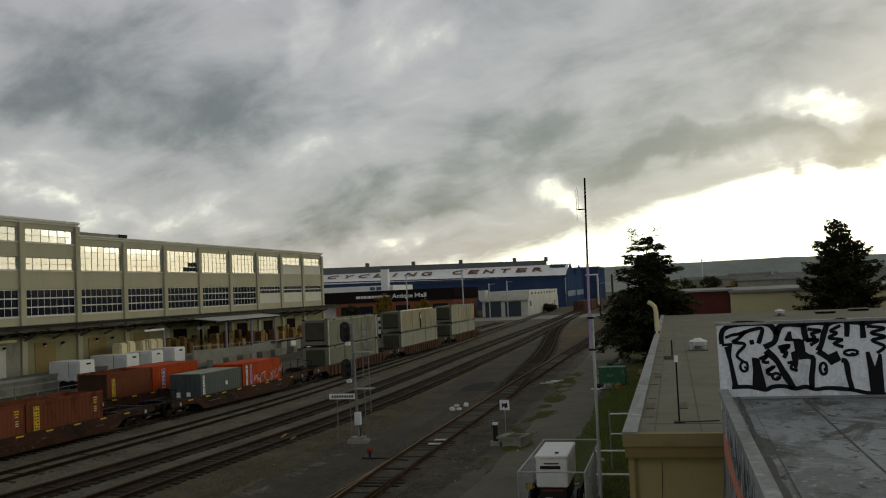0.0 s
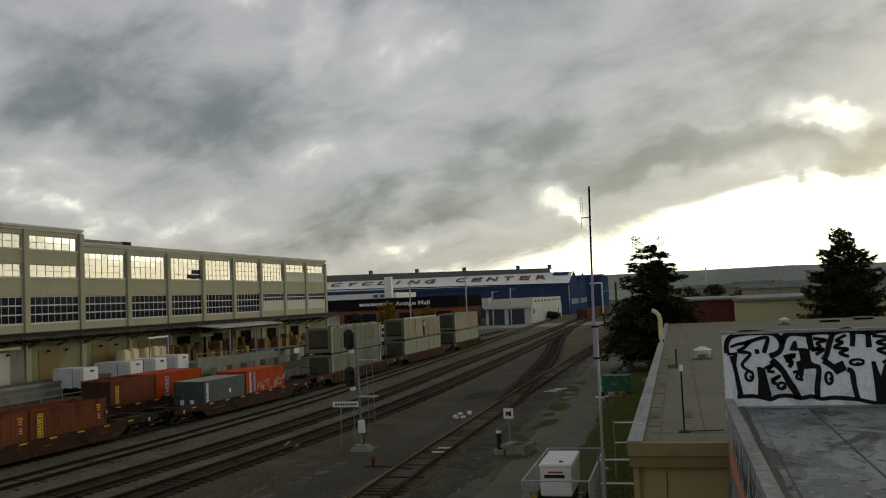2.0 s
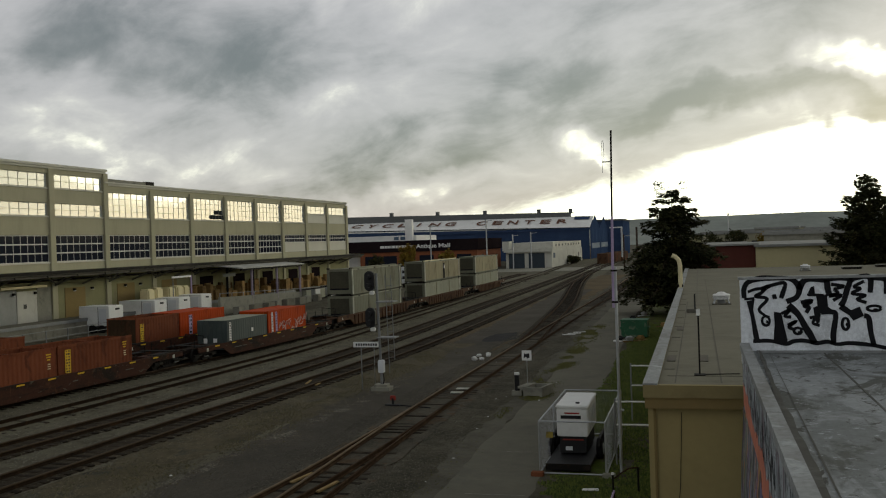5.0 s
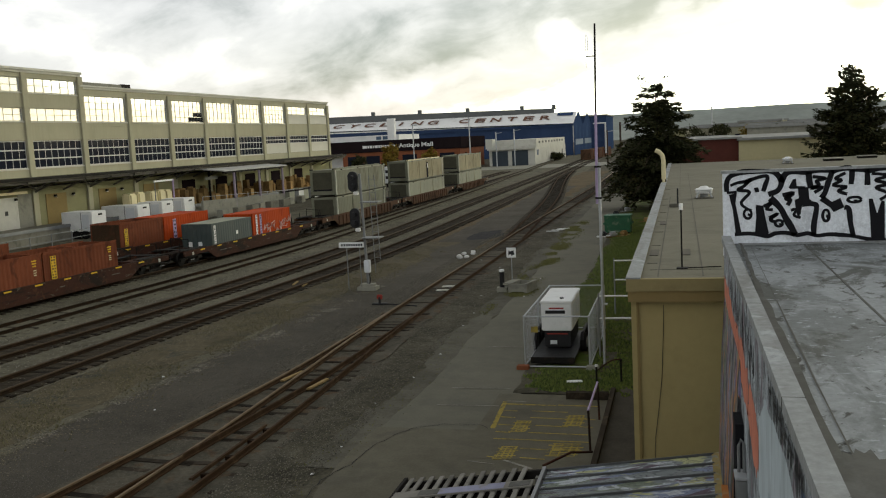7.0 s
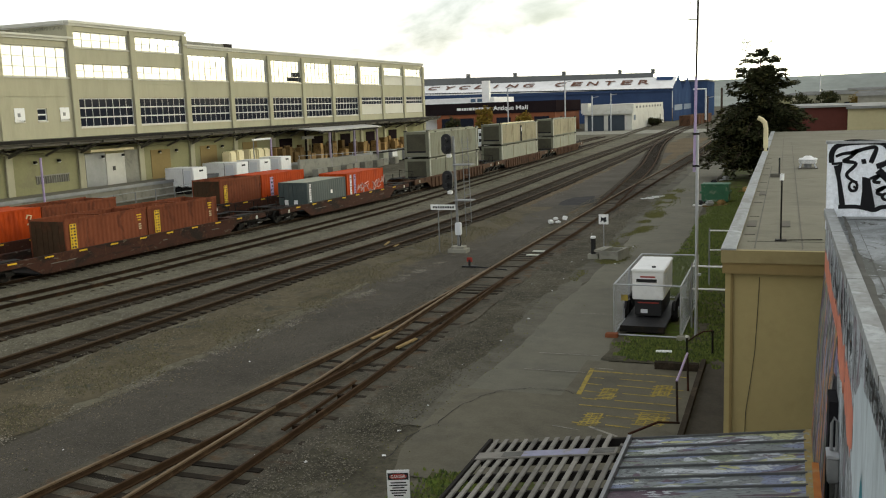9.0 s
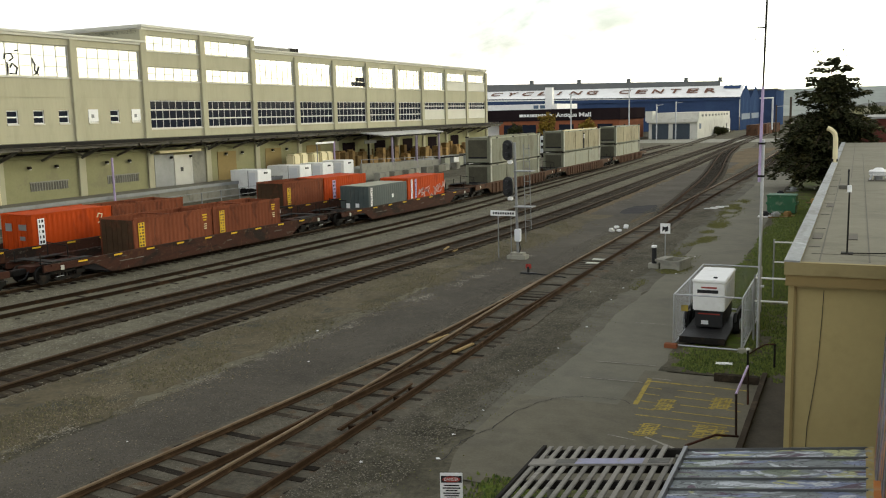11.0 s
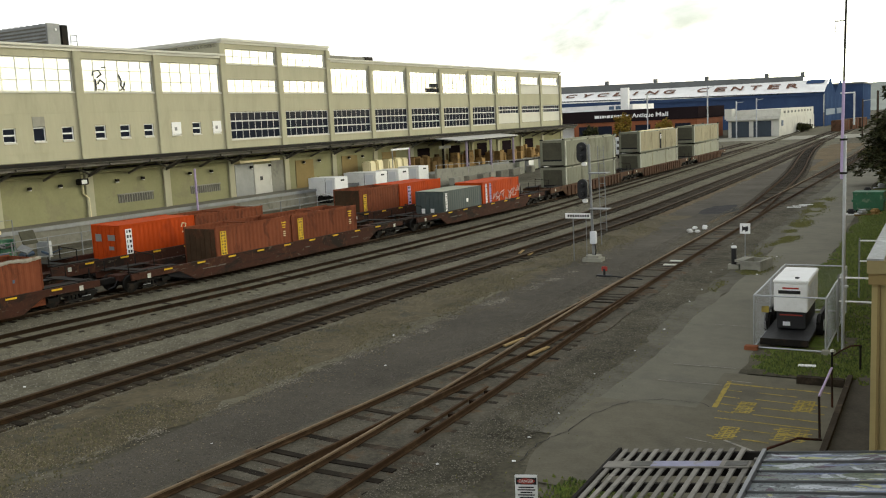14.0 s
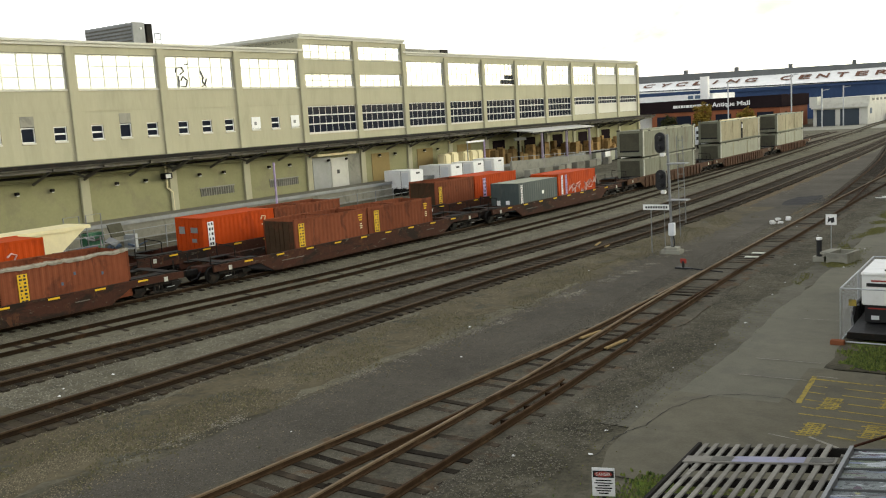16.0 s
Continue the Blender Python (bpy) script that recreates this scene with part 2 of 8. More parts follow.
TAN = mat("tan_container_paint", (0.30, 0.265, 0.165), 0.8, 0.25, 0.4, 6.0, 0.15, tone=(0.17, 0.14, 0.085), patch=0.6, stretch=(1, 1, 0.5))
CONCRETE = mat("concrete", (0.2700, 0.2620, 0.2162), 0.9, 0.25, 0.4, 7.0, 0.35, tone=(0.1900, 0.1850, 0.1564), patch=0.7)
TARPAPER = mat("roof_felt", (0.125, 0.118, 0.098), 0.9, 0.25, 0.35, 9.0, 0.3, tone=(0.19, 0.18, 0.16), patch=0.6)
ANNEXROOF = mat("annex_roof_felt", (0.178, 0.168, 0.126), 0.9, 0.2, 0.35, 9.0, 0.3, tone=(0.140, 0.131, 0.100), patch=0.6)
SEAM = mat("felt_seam_tar", (0.12, 0.11, 0.09), 0.85, 0.3, 0.7, 8.0, 0.2)
DOCKGREY = mat("dock_concrete", (0.205, 0.196, 0.158), 0.9, 0.25, 0.4, 7.0, 0.35, tone=(0.14, 0.134, 0.108), patch=0.7)
CANVAS = mat("dirty_canvas", (0.30, 0.275, 0.225), 0.9, 0.3, 1.5, 8.0, 0.3, tone=(0.18, 0.15, 0.11), patch=0.7)
TRACKBED = mat("tarry_bed", (0.082, 0.074, 0.056), 0.95, 0.55, 0.5, 8.0, 0.9, tone=(0.088, 0.056, 0.032), patch=0.8, depth=0.05)
DARKSTEEL = mat("dark_steel", (0.0108, 0.0096, 0.0078), 0.8, 0.4, 0.8, 8.0, 0.3, metal=0.1, tone=(0.0300, 0.0192, 0.0126), patch=0.7)
DULLGALV = mat("dull_galvanised_steel", (0.22, 0.225, 0.225), 0.6, 0.25, 0.8, 7.0, 0.1, metal=0.4)
GALV = mat("galvanised_steel", (0.42, 0.43, 0.44), 0.5, 0.2, 0.8, 7.0, 0.1, metal=0.55)
BROWN = mat("brown_container_paint", (0.166, 0.052, 0.025), 0.75, 0.25, 0.5, 6.0, 0.15, tone=(0.075, 0.027, 0.016), patch=0.7, rand=0.12, stretch=(1, 1, 0.5), spec=0.06)
ORANGE = mat("orange_container_paint", (0.40, 0.052, 0.008), 0.65, 0.2, 0.5, 6.0, 0.12, tone=(0.26, 0.035, 0.008), patch=0.6, stretch=(1, 1, 0.5), spec=0.06)
# end paint with brown blotches, its colour darkened as the unlit face
BROWNEND = mat("shaded_container_end", (0.055, 0.034, 0.019), 0.85, 0.35, 0.6, 6.0, 0.2, tone=(0.09, 0.04, 0.022), patch=0.6)
PINKISH = mat("pale_pink_spray", (0.62, 0.42, 0.36), 0.8, 0.25, 1.5, 9.0, 0.05)
TEAL = mat("green_container_paint", (0.050, 0.066, 0.062), 0.65, 0.25, 0.5, 6.0, 0.12, tone=(0.08, 0.092, 0.082), patch=0.6, stretch=(1, 1, 0.5))
SAGE = mat("grey_green_container_paint", (0.172, 0.175, 0.125), 0.75, 0.25, 0.4, 6.0, 0.15, tone=(0.10, 0.085, 0.055), patch=0.6, rand=0.15, stretch=(1, 1, 0.5))
SAGE_PALE = mat("pale_container_paint", (0.28, 0.285, 0.215), 0.75, 0.2, 0.4, 6.0, 0.15, tone=(0.22, 0.20, 0.15), patch=0.6, stretch=(1, 1, 0.5))
RUSTCAR = mat("rusty_well_paint", (0.092, 0.050, 0.030), 0.85, 0.35, 0.5, 6.0, 0.2, tone=(0.040, 0.026, 0.018), patch=0.7)
YELLOW = mat("yellow_paint", (0.66, 0.41, 0.025), 0.7, 0.2, 1.5, 12.0, 0.05)
WHITE = mat("white_paint", (0.78, 0.78, 0.76), 0.6, 0.08, 0.6, 8.0, 0.05, tone=(0.62, 0.61, 0.57), patch=0.4)
GREYWHITE = mat("grey_truck_paint", (0.66, 0.68, 0.70), 0.6, 0.1, 0.6, 8.0, 0.05)
BLACK = mat("black_paint", (0.0090, 0.0090, 0.0100), 0.6, 0.3, 0.8, 9.0, 0.1)
RUBBER = mat("tyre_rubber", (0.0132, 0.0126, 0.0120), 0.9, 0.3, 1.0, 12.0, 0.2)
NAVY = mat("navy_sheet_metal", (0.040, 0.064, 0.130), 1.0, 0.2, 0.05, 1.5, 0.0, spec=0.0, tone=(0.055, 0.088, 0.165), patch=0.5)
PALEBLUE = mat("pale_blue_sheet_metal", (0.10, 0.15, 0.22), 0.7, 0.15, 0.1, 1.5, 0.1)
SHEETWHITE = mat("white_roof_sheet", (0.84, 0.83, 0.80), 0.75, 0.15, 0.06, 1.0, 0.1, tone=(0.68, 0.66, 0.62), patch=0.5)
ROOFGREY = mat("grey_roof_sheet", (0.12, 0.125, 0.125), 0.8, 0.2, 0.06, 1.0, 0.1)
LETTERS = mat("roof_letter_paint", (0.15, 0.07, 0.045), 0.8, 0.2, 0.2, 2.0, 0.0)
BRICK = mat("far_brick", (0.22, 0.08, 0.04), 0.9, 0.3, 0.2, 2.0, 0.1)
# dark shop paint, also laid as shade behind glass, in doors, under slats
DARKPAINT_SHADE = mat("dark_paint_and_shade", (0.018, 0.013, 0.014), 0.8, 0.3, 0.1, 2.0, 0.1, spec=0.0)
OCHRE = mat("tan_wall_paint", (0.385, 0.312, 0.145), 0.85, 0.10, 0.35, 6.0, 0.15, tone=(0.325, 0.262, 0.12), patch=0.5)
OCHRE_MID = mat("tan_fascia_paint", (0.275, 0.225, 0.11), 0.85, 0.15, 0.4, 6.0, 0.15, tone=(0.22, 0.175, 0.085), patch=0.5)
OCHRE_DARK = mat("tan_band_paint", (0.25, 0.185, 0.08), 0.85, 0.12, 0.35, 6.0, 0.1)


def patchy(name, ground, layers, rough=0.75, grain=9.0):
    """A coating worn through in layers: each layer has a colour, scale, threshold, softness and stretch."""
    m = bpy.data.materials.new(name)
    m.use_nodes = True
    k = Nodes(m.node_tree)
    where = k.add("ShaderNodeNewGeometry").outputs["Position"]
    col = ground
    for i, (c, scale, cut, soft, stretch) in enumerate(layers):
        moved = k.add("ShaderNodeVectorMath", operation="ADD")
        k.link(k.scaled(where, stretch), moved.inputs[0])
        moved.inputs[1].default_value = (3.7 * i, 1.9 * i, 0)
        col = k.mix(k.ramp(k.noise(moved.outputs[0], scale, 8.0, 0.68, 0.6), cut, cut + soft), col, c)
    quick = k.noise(where, grain, 5.0, 0.7)
    shade = k.math("ADD", k.math("MULTIPLY", quick, 0.9), 0.55)
    grey = k.add("ShaderNodeCombineXYZ")
    for i in range(3):
        k.link(shade, grey.inputs[i])
    col = k.mix(1.0, col, grey.outputs[0], "MULTIPLY")
    bsdf = k.add("ShaderNodeBsdfPrincipled")
    k.put(bsdf.inputs["Base Color"], col)
    bsdf.inputs["Roughness"].default_value = rough
    bsdf.inputs["Specular IOR Level"].default_value = 0.2
    relief = k.add("ShaderNodeBump")
    relief.inputs["Strength"].default_value = 0.4
    relief.inputs["Distance"].default_value = 0.01
    k.link(quick, relief.inputs["Height"])
    k.link(relief.outputs[0], bsdf.inputs["Normal"])
    o = k.add("ShaderNodeOutputMaterial")
    k.link(bsdf.outputs[0], o.inputs[0])
    MATS[name] = m
    return m


ROOFSLAB = patchy("weathered_roof_coating", (0.175, 0.186, 0.184), [((0.28, 0.295, 0.30), 0.9, 0.46, 0.12, (1, 0.45, 1)), ((0.095, 0.098, 0.088), 1.1, 0.52, 0.09, (1, 0.5, 1)), ((0.065, 0.065, 0.057), 3.4, 0.57, 0.07, (1, 0.6, 1)), ((0.36, 0.38, 0.40), 7.0, 0.585, 0.06, (0.8, 1, 1)), ((0.04, 0.04, 0.036), 11.0, 0.64, 0.03, (1, 1, 1))])
PARAPETWHITE = patchy("chalky_parapet_paint", (0.78, 0.81, 0.85), [((0.58, 0.60, 0.63), 1.6, 0.52, 0.12, (1, 1, 0.5)), ((0.78, 0.80, 0.83), 3.0, 0.56, 0.08, (1, 1, 1)), ((0.34, 0.34, 0.34), 6.0, 0.68, 0.05, (1, 1, 1))], 0.7, 14.0)
MAROON = patchy("well_car_paint", (0.050, 0.019, 0.011), [((0.020, 0.013, 0.009), 0.55, 0.47, 0.12, (1, 0.5, 1.4)), ((0.075, 0.031, 0.015), 2.3, 0.56, 0.08, (1, 1, 0.6)), ((0.10, 0.082, 0.06), 3.4, 0.60, 0.05, (1, 0.5, 1.5))], 0.9)
ROOFDIRT = mat("roof_grime", (0.115, 0.112, 0.10), 0.85, 0.3, 0.7, 8.0, 0.3, tone=(0.18, 0.178, 0.17), patch=0.5)
CAP = patchy("parapet_coating", (0.28, 0.29, 0.285), [((0.20, 0.20, 0.187), 0.9, 0.48, 0.15, (1, 0.4, 1)), ((0.36, 0.375, 0.38), 1.6, 0.55, 0.10, (1, 1, 1)), ((0.10, 0.10, 0.09), 5.0, 0.66, 0.04, (1, 1, 1))])
BARK = mat("bark", (0.07, 0.052, 0.04), 0.95, 0.4, 2.0, 14.0, 0.6)
NEEDLE = mat("fir_needles", (0.040, 0.044, 0.019), 0.9, 0.5, 0.5, 4.0, 0.0, tone=(0.112, 0.096, 0.036), patch=0.75)
AUTUMN = mat("autumn_leaves", (0.24, 0.16, 0.03), 0.85, 0.4, 0.6, 4.0, 0.0, tone=(0.12, 0.12, 0.03), patch=0.6)
# woods colour lightened to carry the distance haze
HILLS = mat("hazed_woods", (0.28, 0.30, 0.27), 0.95, 0.3, 0.004, 0.03, 0.0)
PURPLE = mat("lilac_paint", (0.42, 0.33, 0.50), 0.7, 0.2, 0.8, 8.0, 0.05)
CREAM = mat("cream_paint", (0.70, 0.62, 0.38), 0.7, 0.12, 0.5, 6.0, 0.05)
PORCHROOF = mat("pale_sheet_roofing", (0.46, 0.455, 0.43), 0.7, 0.2, 0.4, 5.0, 0.1, tone=(0.34, 0.335, 0.31), patch=0.5)
POSTLILAC = mat("greyed_lilac_paint", (0.34, 0.285, 0.36), 0.75, 0.25, 0.8, 8.0, 0.05)
CARDBOARD = mat("cardboard", (0.25, 0.16, 0.065), 0.9, 0.3, 0.6, 5.0, 0.1, rand=0.55, tone=(0.11, 0.07, 0.035), patch=0.7)
RED = mat("red_paint", (0.30, 0.03, 0.02), 0.6, 0.2, 1.0, 9.0, 0.1)
GREENBIN = mat("green_bin_paint", (0.03, 0.12, 0.06), 0.6, 0.3, 0.9, 7.0, 0.1, tone=(0.25, 0.28, 0.20), patch=0.6)
PLANKGREY = mat("silvered_planks", (0.205, 0.193, 0.168), 0.9, 0.25, 1.2, 10.0, 0.35, rand=0.25, tone=(0.125, 0.118, 0.102), patch=0.6)
LAVENDER = mat("faded_lavender_paint", (0.26, 0.26, 0.34), 0.9, 0.3, 1.5, 9.0, 0.2, tone=(0.24, 0.225, 0.20), patch=0.8)
PURLIN = mat("dark_purlin", (0.0250, 0.0225, 0.0200), 0.9, 0.3, 1.0, 9.0, 0.2)
RIBTIN = mat("dull_tin_rib", (0.085, 0.087, 0.087), 0.7, 0.3, 1.0, 9.0, 0.1)
GARAGE = mat("weathered_cream_wall", (0.55, 0.54, 0.48), 0.95, 0.15, 0.2, 3.0, 0.05, tone=(0.42, 0.40, 0.34), patch=0.6)
DOORSLATE = mat("slate_door_paint", (0.045, 0.058, 0.072), 0.7, 0.2, 0.2, 4.0, 0.1)
BLUEBOX = mat("blue_door_paint", (0.075, 0.105, 0.15), 0.7, 0.2, 0.2, 4.0, 0.1)
REDWALL = mat("dark_red_wall", (0.105, 0.036, 0.028), 0.85, 0.2, 0.2, 3.0, 0.1)
FARWALL = mat("far_cream_wall", (0.55, 0.49, 0.29), 0.9, 0.12, 0.1, 2.0, 0.05)
FARROOF = mat("far_roofs", (0.27, 0.27, 0.255), 0.9, 0.25, 0.05, 0.8, 0.05)


FADED = mat("faded_yellow_lines", (0.32, 0.245, 0.06), 0.85, 0.3, 2.0, 12.0, 0.1, tone=(0.13, 0.11, 0.06), patch=0.8, edge=0.50)
FADEDWHITE = mat("faded_white_lines", (0.28, 0.265, 0.22), 0.85, 0.3, 2.0, 12.0, 0.1, tone=(0.12, 0.115, 0.11), patch=0.8, edge=0.47)


def spray(name, ground, colours, scale, lines=6.0, stretch=(1, 1, 1), ink=(0.015, 0.015, 0.018), amount=0.55, shuffle=0.0, outline=0.8, rare=0.0):
    """Layers of spray paint: fields of colour with dark outlines."""
    m = bpy.data.materials.new(name)
    m.use_nodes = True
    k = Nodes(m.node_tree)
    where = k.scaled(k.add("ShaderNodeNewGeometry").outputs["Position"], stretch)
    if shuffle:
        away = k.add("ShaderNodeVectorMath", operation="ADD")
        k.link(where, away.inputs[0])
        k.link(k.math("MULTIPLY", k.add("ShaderNodeObjectInfo").outputs["Random"], shuffle), away.inputs[1])
        where = away.outputs[0]
    col = ground
    for i, c in enumerate(colours):
        shift = k.add("ShaderNodeVectorMath", operation="ADD")
        k.link(where, shift.inputs[0])
        shift.inputs[1].default_value = (i * 7.3, i * 3.1, i * 5.7)
        field = k.noise(shift.outputs[0], scale * (0.8 + 0.25 * i), 2.5, 0.5, 1.2)
        col = k.mix(k.ramp(field, amount + rare * (i == 2), amount + rare * (i == 2) + 0.03), col, c)
    swirl = k.noise(where, scale * 1.4, 2.0, 0.5, 2.2)
    band = k.math("ABSOLUTE", k.math("SUBTRACT", k.math("FRACT", k.math("MULTIPLY", swirl, lines)), 0.5))
    col = k.mix(k.math("MULTIPLY", k.math("SUBTRACT", 1.0, k.ramp(band, 0.07, 0.12)), outline), col, ink)
    worn = k.noise(where, 5.0, 5.0, 0.6)
    col = k.mix(k.math("MULTIPLY", k.ramp(worn, 0.55, 0.7), 0.45), col, ground)
    bsdf = k.add("ShaderNodeBsdfPrincipled")
    k.put(bsdf.inputs["Base Color"], col)
    bsdf.inputs["Roughness"].default_value = 0.7
    relief = k.add("ShaderNodeBump")
    relief.inputs["Strength"].default_value = 0.25
    relief.inputs["Distance"].default_value = 0.01
    k.link(worn, relief.inputs["Height"])
    k.link(relief.outputs[0], bsdf.inputs["Normal"])
    o = k.add("ShaderNodeOutputMaterial")
    k.link(bsdf.outputs[0], o.inputs[0])
    MATS[name] = m
    return m


MURAL = spray("mural_paint", (0.25, 0.275, 0.285), [(0.13, 0.15, 0.16), (0.36, 0.40, 0.42), (0.20, 0.16, 0.19), (0.42, 0.47, 0.50), (0.045, 0.048, 0.052)], 1.3, 9.0, (1, 1.0, 0.5), amount=0.57, outline=0.7)
LOWMURAL = spray("lower_mural_paint", (0.24, 0.26, 0.26), [(0.20, 0.11, 0.22), (0.16, 0.20, 0.14), (0.46, 0.20, 0.06), (0.26, 0.24, 0.36), (0.05, 0.05, 0.055)], 1.5, 7.0, (1, 1.2, 0.35), amount=0.54, outline=0.7)
TAGGED_TIN = spray("tagged_tin", (0.16, 0.18, 0.178), [(0.15, 0.18, 0.125), (0.17, 0.20, 0.29), (0.38, 0.39, 0.19), (0.075, 0.045, 0.065), (0.42, 0.45, 0.47)], 1.7, 9.0, (0.42, 1.3, 1), amount=0.565, shuffle=40.0, outline=0.7, rare=0.06)
SALMON = mat("salmon_paint", (0.56, 0.20, 0.13), 0.75, 0.25, 1.2, 9.0, 0.15, tone=(0.40, 0.13, 0.09), patch=0.5)
PALEPAINT = mat("pale_blue_grey_paint", (0.45, 0.51, 0.53), 0.75, 0.25, 1.0, 9.0, 0.15, tone=(0.33, 0.37, 0.39), patch=0.7, stretch=(1, 3, 0.6))
TEAL_DAUB = mat("teal_wall_paint", (0.05, 0.20, 0.24), 0.75, 0.25, 1.5, 9.0, 0.1)
SLATE = mat("slate_blue_paint", (0.12, 0.18, 0.28), 0.75, 0.25, 1.5, 9.0, 0.1)
ORANGE_DAUB = mat("orange_paint", (0.36, 0.13, 0.03), 0.75, 0.3, 1.5, 9.0, 0.15, tone=(0.36, 0.22, 0.10), patch=0.7)
YELLOW_DAUB = mat("ochre_paint", (0.25, 0.19, 0.07), 0.75, 0.35, 4.0, 12.0, 0.2, tone=(0.20, 0.22, 0.20), patch=0.9)

# ---- helpers for shapes ----


def box(bm, x0, x1, y0, y1, z0, z1):
    v = [bm.verts.new(p) for p in ((x0, y0, z0), (x1, y0, z0), (x1, y1, z0), (x0, y1, z0), (x0, y0, z1), (x1, y0, z1), (x1, y1, z1), (x0, y1, z1))]
    for f in ((3, 2, 1, 0), (4, 5, 6, 7), (0, 1, 5, 4), (1, 2, 6, 5), (2, 3, 7, 6), (3, 0, 4, 7)):
        bm.faces.new([v[i] for i in f])
    return v


def soft_box(x0, x1, y0, y1, z0, z1, r=0.03):
    bm = bmesh.new()
    box(bm, x0, x1, y0, y1, z0, z1)
    bmesh.ops.bevel(bm, geom=bm.edges[:], offset=r, segments=2, affect="EDGES")
    return bm


def boxes(*rows):
    bm = bmesh.new()
    for row in rows:
        box(bm, *row)
    return bm


def rod(bm, p, q, r, seg=8, r2=None):
    p, q = Vector(p), Vector(q)
    axis = (q - p).normalized()
    u = axis.orthogonal().normalized()
    w = axis.cross(u)
    rings = []
    for c, rad in ((p, r), (q, r if r2 is None else r2)):
        rings.append([bm.verts.new(c + rad * (math.cos(2 * math.pi * i / seg) * u + math.sin(2 * math.pi * i / seg) * w)) for i in range(seg)])
    for i in range(seg):
        j = (i + 1) % seg
        bm.faces.new((rings[0][i], rings[0][j], rings[1][j], rings[1][i]))
    bm.faces.new(rings[0][::-1])
    bm.faces.new(rings[1])


def rods(r, *pairs, seg=8):
    bm = bmesh.new()
    for p, q in pairs:
        rod(bm, p, q, r, seg)
    return bm


def bent(points, r, seg=8):
    """A round bar swept along a line of points, in one piece."""
    bm = bmesh.new()
    pts = [Vector(p) for p in points]
    last = None
    for i, p in enumerate(pts):
        d = (pts[min(i + 1, len(pts) - 1)] - pts[max(i - 1, 0)]).normalized()
        side = d.cross(Vector((0.31, 0.17, 0.93))).normalized()
        up = side.cross(d)
        ring = [bm.verts.new(p + (side * math.cos(j * 2 * math.pi / seg) + up * math.sin(j * 2 * math.pi / seg)) * r) for j in range(seg)]
        if last:
            for j in range(seg):
                bm.faces.new((last[j], last[j - 1], ring[j - 1], ring[j]))
        else:
            bm.faces.new(ring)
        last = ring
    bm.faces.new(last[::-1])
    bmesh.ops.recalc_face_normals(bm, faces=bm.faces[:])
    return bm


def data(name, bm, material):
    me = bpy.data.meshes.new(name)
    bm.normal_update()
    bm.to_mesh(me)
    bm.free()
    me.materials.append(material)
    return me


def part(name, bm, material, parent, label="", at=None):
    ob = new(name, data(name, bm, material))
    ob.parent = parent
    if at is not None:
        ob.matrix_local = at
    return tagged(ob, label)


def piece(name, me, parent, at):
    ob = new(name, me)
    ob.parent = parent
    ob.matrix_local = at
    return ob


def thing(name, label, category, at=None, group="", kind=""):
    ob = new(name)
    ob.empty_display_size = 0.3
    if at is not None:
        ob.matrix_basis = at
    return tagged(ob, label, category, group, kind)


def setting(name, bm, material, label, category):
    return tagged(new(name, data(name, bm, material)), label, category, kind="structure")


def lettering(words, size, material, parent, at, name="lettering", thick=0.01, wide=None, gap=1.0, bold=0.0):
    """Words in the built-in font as a mesh; wide stretches them to a given width."""
    curve = bpy.data.curves.new(name, "FONT")
    curve.body, curve.size, curve.extrude, curve.offset = words, size, thick, bold
    curve.align_x, curve.align_y, curve.space_character = "CENTER", "CENTER", gap
    temp = bpy.data.objects.new(name, curve)
    scene.collection.objects.link(temp)
    bpy.context.view_layer.update()
    me = bpy.data.meshes.new_from_object(temp.evaluated_get(bpy.context.evaluated_depsgraph_get()))
    bpy.data.objects.remove(temp)
    me.materials.clear()
    me.materials.append(material)
    if wide:
        xs = [v.co.x for v in me.vertices]
        me.transform(Matrix.Diagonal((wide / (max(xs) - min(xs)), 1, 1, 1)))
    ob = new(name, me)
    ob.parent = parent
    ob.matrix_local = at
    return ob


def curve_x(points, y):
    """The x of a smooth line through (x, y) points, at y."""
    ps = sorted(points, key=lambda p: p[1])
    if y <= ps[0][1]:
        (x0, y0), (x1, y1) = ps[0], ps[1]
        return x0 + (x1 - x0) * (y - y0) / (y1 - y0)
    if y >= ps[-1][1]:
        (x0, y0), (x1, y1) = ps[-2], ps[-1]
        return x1 + (x1 - x0) * (y - y1) / (y1 - y0)
    for i in range(len(ps) - 1):
        if ps[i][1] <= y <= ps[i + 1][1]:
            p0, p1, p2, p3 = ps[max(i - 1, 0)], ps[i], ps[i + 1], ps[min(i + 2, len(ps) - 1)]
            m1 = (p2[0] - p0[0]) / (p2[1] - p0[1])
            m2 = (p3[0] - p1[0]) / (p3[1] - p1[1])
            h = p2[1] - p1[1]
            t = (y - p1[1]) / h
            return (2 * t**3 - 3 * t**2 + 1) * p1[0] + (t**3 - 2 * t**2 + t) * h * m1 + (-2 * t**3 + 3 * t**2) * p2[0] + (t**3 - t**2) * h * m2
    return ps[-1][0]


def steps(y0, y1, d):
    count = max(1, int(round((y1 - y0) / d)))
    return [y0 + (y1 - y0) * i / count for i in range(count + 1)]


